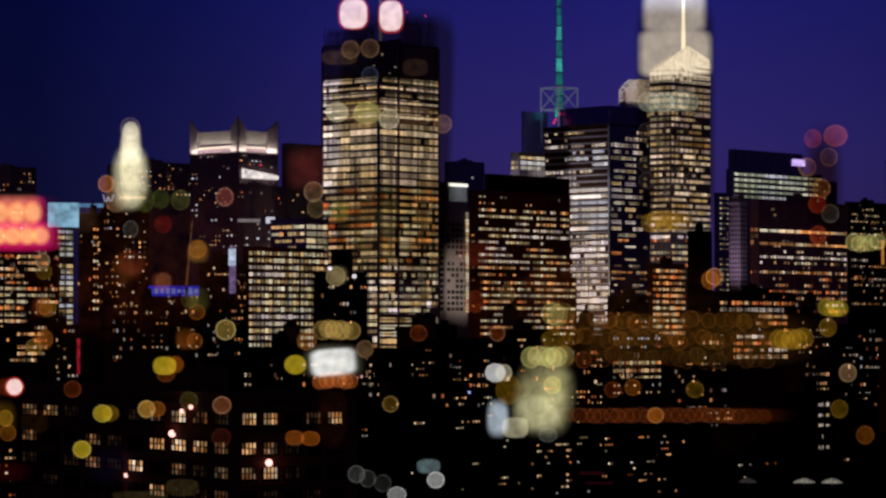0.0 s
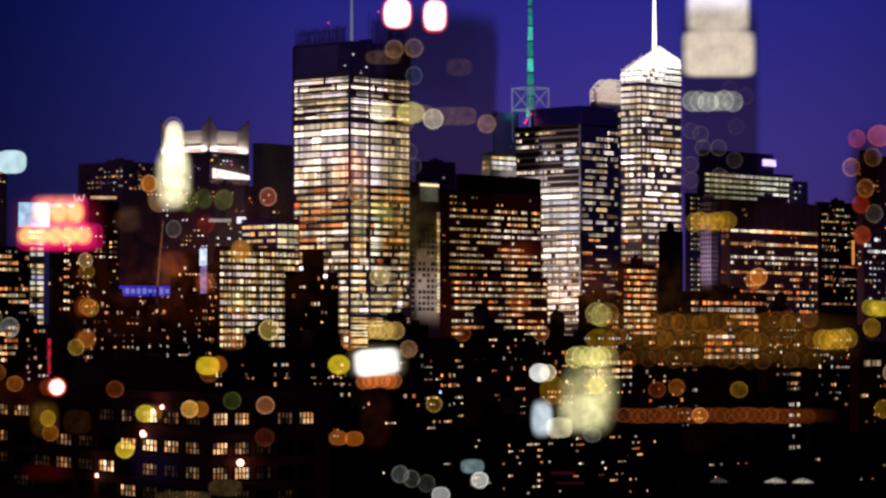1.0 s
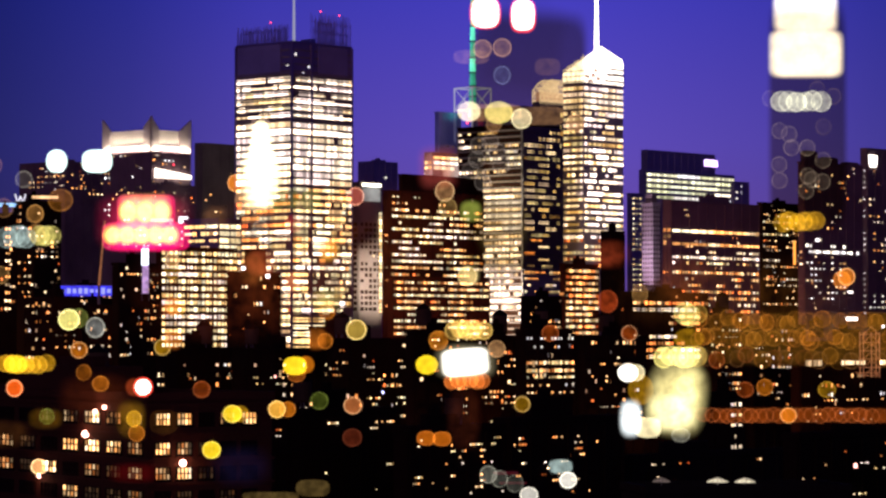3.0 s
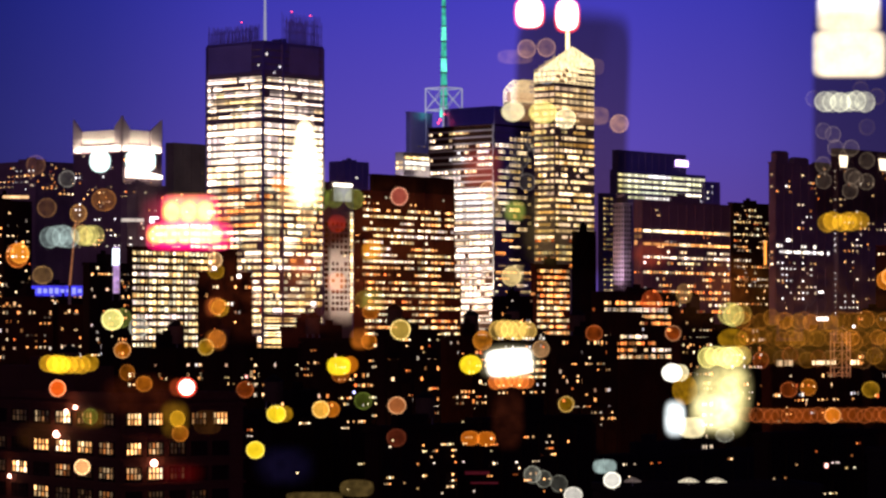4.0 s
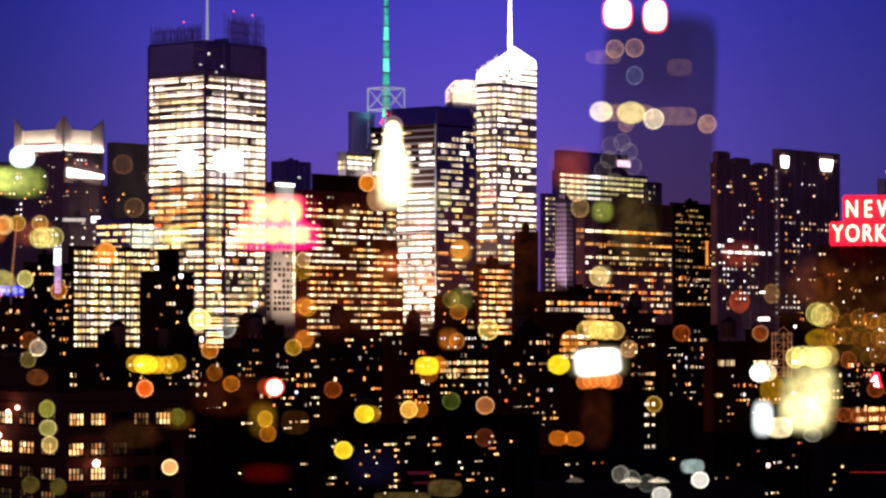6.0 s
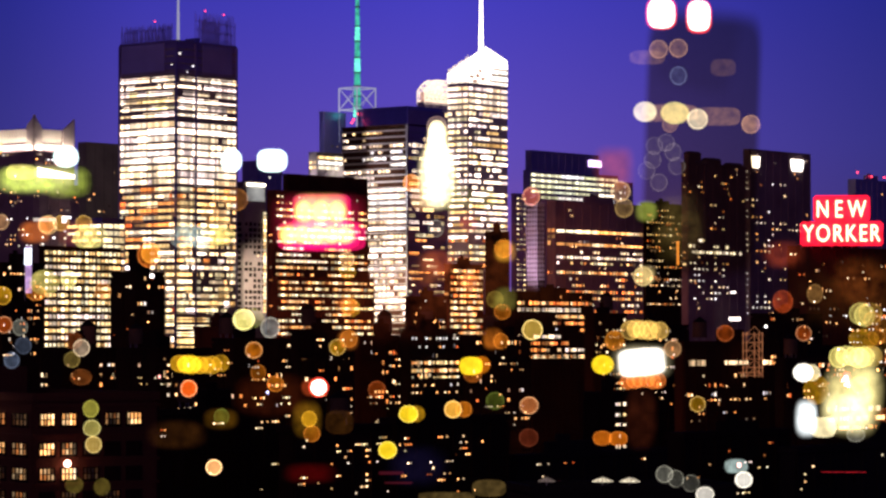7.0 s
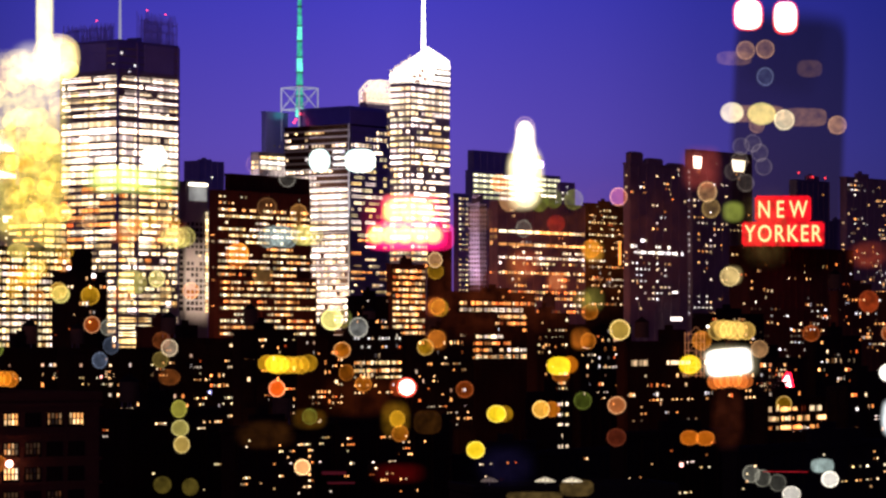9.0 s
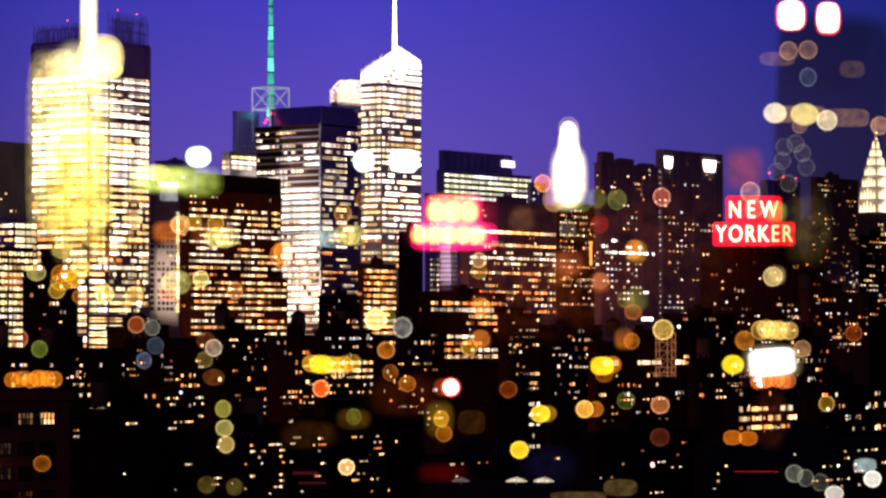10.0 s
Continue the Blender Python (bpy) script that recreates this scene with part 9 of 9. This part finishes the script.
blur_spot('round rose ring of the added blur layer', -0.0959, 74.2150, 0.0206, 0.0218, (0.75, 0.45, 0.4), 0.12, rim=0.35, power=2.0)
soft_glow('broad irregular pale yellow glow, added blur layer', 0.3259, 73.9395, 0.0699, 0.0859, (1, 0.86, 0.36), 0.75, edge=0.6, power=3, tilt=8, cloud=0.35)
soft_glow('broad irregular pale yellow glow, added blur layer', 0.3214, 73.9258, 0.0596, 0.0481, (1, 0.92, 0.5), 0.75, edge=0.6, power=3.4, cloud=0.35)
soft_glow('broad irregular pale yellow glow, added blur layer', 0.3362, 73.9486, 0.0378, 0.0744, (1, 0.88, 0.36), 0.5, edge=0.7, power=2.4, tilt=10, cloud=0.35)
soft_glow('broad irregular pale yellow glow, added blur layer', 0.3317, 73.9828, 0.0550, 0.0229, (1, 0.85, 0.3), 0.4, edge=0.6, power=4, cloud=0.35)
soft_glow('glowing sheet added as amber haze over the view', 0.4754, 74.0000, 0.2749, 0.0596, (0.7, 0.3, 0.03), 0.07, edge=0.4, power=5)
soft_glow('glowing sheet added as amber haze over the view', 0.4640, 73.9230, 0.2405, 0.0172, (0.6, 0.12, 0.01), 0.12, edge=0.4, power=5)
soft_glow('wide slanting white lamp glow, added blur layer', 0.1120, 73.9764, 0.0527, 0.0309, (1, 0.96, 0.88), 2.3, edge=0.3, power=4.5, tilt=-5)
soft_glow('wide slanting white lamp glow, added blur layer', 0.1120, 73.9764, 0.0699, 0.0424, (1, 0.86, 0.5), 0.5, edge=0.8, power=3)
soft_glow('hot yellow sign core of the added blur layer', -0.2140, 74.1308, 0.0596, 0.0378, (1, 0.7, 0.12), 0.6, edge=0.5, power=5)
soft_glow('hot yellow sign core of the added blur layer', -0.2169, 74.1067, 0.0859, 0.0252, (1, 0.6, 0.1), 0.6, edge=0.5, power=5)
soft_glow('wide red sign halo of the added blur layer', -0.2146, 74.1182, 0.1088, 0.0664, (1, 0.02, 0.12), 0.3, edge=0.7, power=4)
soft_glow('tall bright tower glow of the added blur layer', -0.5876, 74.2340, 0.0733, 0.1432, (1, 0.86, 0.5), 0.1, edge=0.4, power=5)
soft_glow('tall bright tower glow of the added blur layer', -0.5922, 74.1540, 0.0710, 0.1718, (1, 0.78, 0.25), 0.25, edge=0.5, power=4, cloud=0.95)
soft_glow('tall bright tower glow of the added blur layer', -0.5865, 74.2798, 0.0687, 0.0515, (1, 0.92, 0.62), 0.35, edge=0.5, power=2.6)
soft_glow('tall bright tower glow of the added blur layer', -0.5831, 74.3257, 0.0183, 0.0687, (0.9, 1, 0.45), 0.7, edge=0.5, power=6)
soft_glow('soft green-yellow glow of the added blur layer', -0.5002, 74.1610, 0.1031, 0.0344, (0.75, 0.85, 0.25), 0.5, edge=0.7, power=3)

soft_glow('soft square rose glow of the added blur layer', 0.0845, 74.1737, 0.0481, 0.0527, (0.8, 0.12, 0.1), 0.2, edge=0.7, power=4)
soft_glow('pale blue-white glow of the added blur layer', 0.2794, 73.9194, 0.0263, 0.0435, (0.85, 0.95, 1), 1.3, edge=0.5, power=3)
blur_spot('round rust-coloured spot of the added blur layer', -0.3876, 74.0848, 0.0229, 0.0252, (1, 0.22, 0.02), 0.24, rim=0.5, power=2.0)
blur_spot('round rust-coloured spot of the added blur layer', -0.3692, 74.1767, 0.0195, 0.0195, (0.5, 0.2, 0.1), 0.072, rim=0.2, power=2.0)
blur_spot('round rust-coloured spot of the added blur layer', -0.3371, 74.1624, 0.0172, 0.0172, (0.6, 0.56, 0.5), 0.048, rim=0.3, power=2.0)
blur_spot('round rust-coloured spot of the added blur layer', -0.3577, 74.1331, 0.0195, 0.0195, (0.7, 0.3, 0.1), 0.06, rim=0.22, power=2.0)
blur_spot('round rust-coloured spot of the added blur layer', -0.3256, 74.1273, 0.0172, 0.0183, (0.95, 0.42, 0.1), 0.132, rim=0.45, power=2.0)
blur_spot('round rust-coloured spot of the added blur layer', -0.3244, 74.1078, 0.0172, 0.0183, (0.8, 0.32, 0.07), 0.09, rim=0.28, power=2.0)
blur_spot('round rust-coloured spot of the added blur layer', -0.2998, 74.1411, 0.0252, 0.0229, (0.85, 0.3, 0.04), 0.12, rim=0.18, power=2.0)
blur_spot('round rust-coloured spot of the added blur layer', -0.3618, 74.0648, 0.0206, 0.0183, (0.85, 0.45, 0.14), 0.09, rim=0.28, power=2.0)

# faint emissive sheets, added as coloured haze over the buildings
soft_glow('glowing sheet added as faint rust-coloured haze', -0.0954, 74.0768, 0.0366, 0.0309, (0.7, 0.12, 0.04), 0.22, edge=0.5, power=2.6, cloud=0.5)
soft_glow('glowing sheet added as faint rust-coloured haze', -0.0638, 74.0574, 0.0263, 0.0252, (0.7, 0.12, 0.02), 0.3, edge=0.5, power=2.6, cloud=0.5)
soft_glow('glowing sheet added as faint rust-coloured haze', -0.1861, 73.9988, 0.0252, 0.0241, (0.7, 0.2, 0.03), 0.25, edge=0.5, power=2.6, cloud=0.5)
soft_glow('glowing sheet added as faint rust-coloured haze', -0.1872, 74.0326, 0.0241, 0.0241, (0.6, 0.12, 0.03), 0.25, edge=0.5, power=2.6, cloud=0.5)
soft_glow('glowing sheet added as faint rust-coloured haze', -0.0390, 74.0000, 0.0241, 0.0263, (0.75, 0.2, 0.02), 0.3, edge=0.5, power=2.6, cloud=0.5)
soft_glow('glowing sheet added as faint rust-coloured haze', -0.2273, 73.9188, 0.0344, 0.0435, (0.75, 0.35, 0.02), 0.12, edge=0.5, power=2.6, cloud=0.5)
soft_glow('glowing sheet added as faint rust-coloured haze', -0.3143, 73.9189, 0.0401, 0.0252, (0.7, 0.3, 0.02), 0.08, edge=0.5, power=2.6, cloud=0.5)
soft_glow('glowing sheet added as faint rust-coloured haze', -0.0263, 74.0890, 0.0263, 0.0263, (0.85, 0.4, 0.04), 0.35, edge=0.5, power=2.6, cloud=0.5)
soft_glow('glowing sheet added as faint rust-coloured haze', -0.0263, 74.0402, 0.0275, 0.0286, (0.4, 0.4, 0.08), 0.2, edge=0.5, power=2.6, cloud=0.5)
soft_glow('glowing sheet added as faint rust-coloured haze', 0.1167, 74.0650, 0.0229, 0.0229, (0.8, 0.6, 0.25), 0.3, edge=0.5, power=2.6, cloud=0.5)
soft_glow('glowing sheet added as faint rust-coloured haze', -0.2617, 73.9428, 0.0916, 0.0515, (0.3, 0.05, 0.01), 0.06, edge=0.5, power=2.6, cloud=0.5)
soft_glow('glowing sheet added as faint rust-coloured haze', 0.1107, 73.9196, 0.0401, 0.0744, (0.25, 0.05, 0.02), 0.07, edge=0.5, power=2.6, cloud=0.5)
soft_glow('glowing sheet added as faint rust-coloured haze', -0.3589, 73.9030, 0.0687, 0.0344, (0.3, 0.1, 0.02), 0.06, edge=0.5, power=2.6, cloud=0.5)

soft_glow('glowing sheet added as faint blue-violet haze', -0.1155, 73.8712, 0.0744, 0.0515, (0.08, 0.06, 0.3), 0.03, edge=0.7, power=2.6)
soft_glow('glowing sheet added as faint red haze', -0.2239, 73.8640, 0.0630, 0.0252, (0.6, 0.01, 0.01), 0.06, edge=0.7, power=3)
soft_glow('glowing sheet added as faint rust-coloured haze', -0.2239, 73.9508, 0.0206, 0.0206, (0.6, 0.08, 0.02), 0.3, edge=0.3, power=2.2)

blur_spot('round grey ring of the added blur layer', 0.1255, 74.1963, 0.0172, 0.0178, (0.6, 0.5, 0.46), 0.03, rim=0.14, power=2.0)
blur_spot('round grey ring of the added blur layer', 0.1445, 74.1900, 0.0172, 0.0178, (0.6, 0.5, 0.46), 0.03, rim=0.14, power=2.0)
blur_spot('round grey ring of the added blur layer', 0.1238, 74.1820, 0.0172, 0.0178, (0.6, 0.5, 0.46), 0.03, rim=0.14, power=2.0)
blur_spot('round grey ring of the added blur layer', 0.1485, 74.1757, 0.0172, 0.0178, (0.6, 0.5, 0.46), 0.03, rim=0.14, power=2.0)
blur_spot('round grey ring of the added blur layer', 0.1301, 74.1590, 0.0172, 0.0178, (0.6, 0.5, 0.46), 0.03, rim=0.14, power=2.0)
blur_spot('round grey ring of the added blur layer', 0.1175, 74.1710, 0.0172, 0.0178, (0.6, 0.5, 0.46), 0.03, rim=0.14, power=2.0)
blur_spot('round grey ring of the added blur layer', 0.1376, 74.1998, 0.0172, 0.0178, (0.6, 0.5, 0.46), 0.03, rim=0.14, power=2.0)
blur_spot('round gold spot of the added blur layer', 0.0945, 74.1331, 0.0183, 0.0195, (0.8, 0.5, 0.15), 0.12, rim=0.35, power=2.0)
soft_glow('soft green-yellow glow of the added blur layer', 0.1175, 74.1296, 0.0263, 0.0252, (0.5, 0.6, 0.1), 0.35, edge=0.5, power=2.6)

soft_glow('glowing sheet added as soft rust-orange haze', -0.5032, 74.1080, 0.0366, 0.0263, (0.85, 0.2, 0.03), 0.4, edge=0.5, power=3)
soft_glow('glowing sheet added as soft rust-orange haze', -0.4588, 74.1068, 0.0504, 0.0309, (0.6, 0.12, 0.04), 0.22, edge=0.6, power=3.4)
blur_spot('round gold spot of the added blur layer', -0.4896, 74.1154, 0.0183, 0.0195, (0.9, 0.5, 0.15), 0.25, rim=0.56, power=2.0)
blur_spot('round orange spot of the added blur layer', -0.3858, 74.0869, 0.0195, 0.0206, (0.95, 0.36, 0.03), 0.45, rim=0.5, power=2.0)

blur_spot('round orange spot of the added blur layer', 0.0848, 73.9983, 0.0195, 0.0195, (0.95, 0.3, 0.02), 0.3, rim=0.3, power=2.0)
blur_spot('round orange spot of the added blur layer', -0.0593, 73.9634, 0.0183, 0.0149, (0.9, 0.22, 0.02), 0.18, rim=0.2, power=2.0)
blur_spot('round olive spot of the added blur layer', -0.2814, 74.0211, 0.0195, 0.0195, (0.35, 0.4, 0.08), 0.2, rim=0.2, power=2.0)
blur_spot('round olive spot of the added blur layer', -0.4651, 73.9789, 0.0160, 0.0160, (0.5, 0.35, 0.08), 0.13, rim=0.3, power=2.0)
blur_spot('round rust spot of the added blur layer', -0.4640, 73.9983, 0.0183, 0.0172, (0.6, 0.14, 0.03), 0.12, rim=0.1, power=2.0)
blur_spot('round rust spot of the added blur layer', -0.4560, 73.9612, 0.0218, 0.0160, (0.6, 0.16, 0.03), 0.13, rim=0.12, power=2.0)
blur_spot('round rust spot of the added blur layer', 0.2564, 74.0379, 0.0206, 0.0229, (0.8, 0.1, 0.02), 0.22, rim=0.15, power=2.0)
blur_spot('round tan spot of the added blur layer', 0.2892, 74.0459, 0.0160, 0.0195, (0.7, 0.35, 0.1), 0.15, rim=0.3, power=2.0)
blur_spot('round rust spot of the added blur layer', -0.0025, 73.8998, 0.0195, 0.0183, (0.5, 0.08, 0.03), 0.1, rim=0.12, power=2.0)
blur_spot('round rust spot of the added blur layer', -0.1945, 73.9154, 0.0286, 0.0241, (0.7, 0.25, 0.04), 0.03, rim=0.0, power=3.0)
blur_spot('round gold spot of the added blur layer', -0.0427, 73.8485, 0.0344, 0.0172, (0.7, 0.45, 0.14), 0.08, rim=0.0, power=3.0)
blur_spot('round gold spot of the added blur layer', -0.0857, 73.8405, 0.0573, 0.0080, (0.7, 0.45, 0.14), 0.08, rim=0.0, power=4.0)

# sheets added to yellow a tower and to dim the sky behind red spots
soft_tint('amber sheet added to yellow the lit tower behind it', -0.5920, 74.1539, 0.0802, 0.1832, (1, 0.8, 0.34), edge=0.5, power=4)

soft_tint('dark red sheet added to dim sky behind red spots', 0.6088, 74.1596, 0.0481, 0.1374, (0.5, 0.3, 0.16), edge=0.7, power=3)

# wide emissive sheets that redden the dark city behind them like haze
soft_glow('wide glowing sheet added as rust haze over the city', -0.0434, 74.0920, 0.2978, 0.1718, (0.6, 0.13, 0.03), 0.035, edge=0.8, power=3, cloud=0.9)
soft_glow('wide glowing sheet added as rust haze over the city', -0.1039, 74.0706, 0.0321, 0.0401, (0.8, 0.22, 0.04), 0.12, edge=0.6, power=2.4, cloud=0.5)
soft_glow('wide glowing sheet added as rust haze over the city', -0.1431, 74.1223, 0.0344, 0.0321, (0.7, 0.3, 0.12), 0.1, edge=0.6, power=2.4, cloud=0.5)
soft_glow('wide glowing sheet added as rust haze over the city', -0.1258, 74.0458, 0.2405, 0.1145, (0.6, 0.1, 0.03), 0.035, edge=0.8, power=3, cloud=0.9)
soft_glow('wide glowing sheet added as rust haze over the city', 0.3885, 74.0457, 0.2978, 0.0916, (0.6, 0.2, 0.03), 0.03, edge=0.8, power=3, cloud=0.9)

soft_glow('glowing sheet added as soft golden haze', 0.1507, 74.1145, 0.0630, 0.0973, (1, 0.68, 0.2), 0.04, edge=0.8, power=2.6, cloud=0.7)
soft_glow('glowing sheet added as soft red haze', 0.2577, 74.0858, 0.0515, 0.0344, (0.9, 0.12, 0.04), 0.12, edge=0.7, power=2.6, cloud=0.7)
soft_glow('glowing sheet added as soft red haze', 0.3349, 74.0572, 0.0687, 0.0630, (0.7, 0.16, 0.03), 0.08, edge=0.8, power=2.6, cloud=0.7)

# see-through dark sheets, added to dim the view like blurred dark towers
soft_tint('dark sheet added to dim the view like a blurred tower', 0.1741, 74.1978, 0.1248, 0.2863, (0.5, 0.44, 0.3), edge=0.16, power=10, tilt=2)
soft_tint('dark sheet added to dim the view like a blurred tower', 0.1706, 74.2984, 0.0973, 0.1088, (0.88, 0.86, 0.8), edge=0.4, power=5, tilt=12)
soft_tint('dark sheet added to dim the view like a blurred tower', 0.4600, 74.2259, 0.0859, 0.2520, (0.5, 0.44, 0.32), edge=0.2, power=8)
soft_tint('rose sheet added to tint the sky behind it', 0.0845, 74.1737, 0.0458, 0.0515, (0.95, 0.72, 0.6), edge=0.6, power=4)
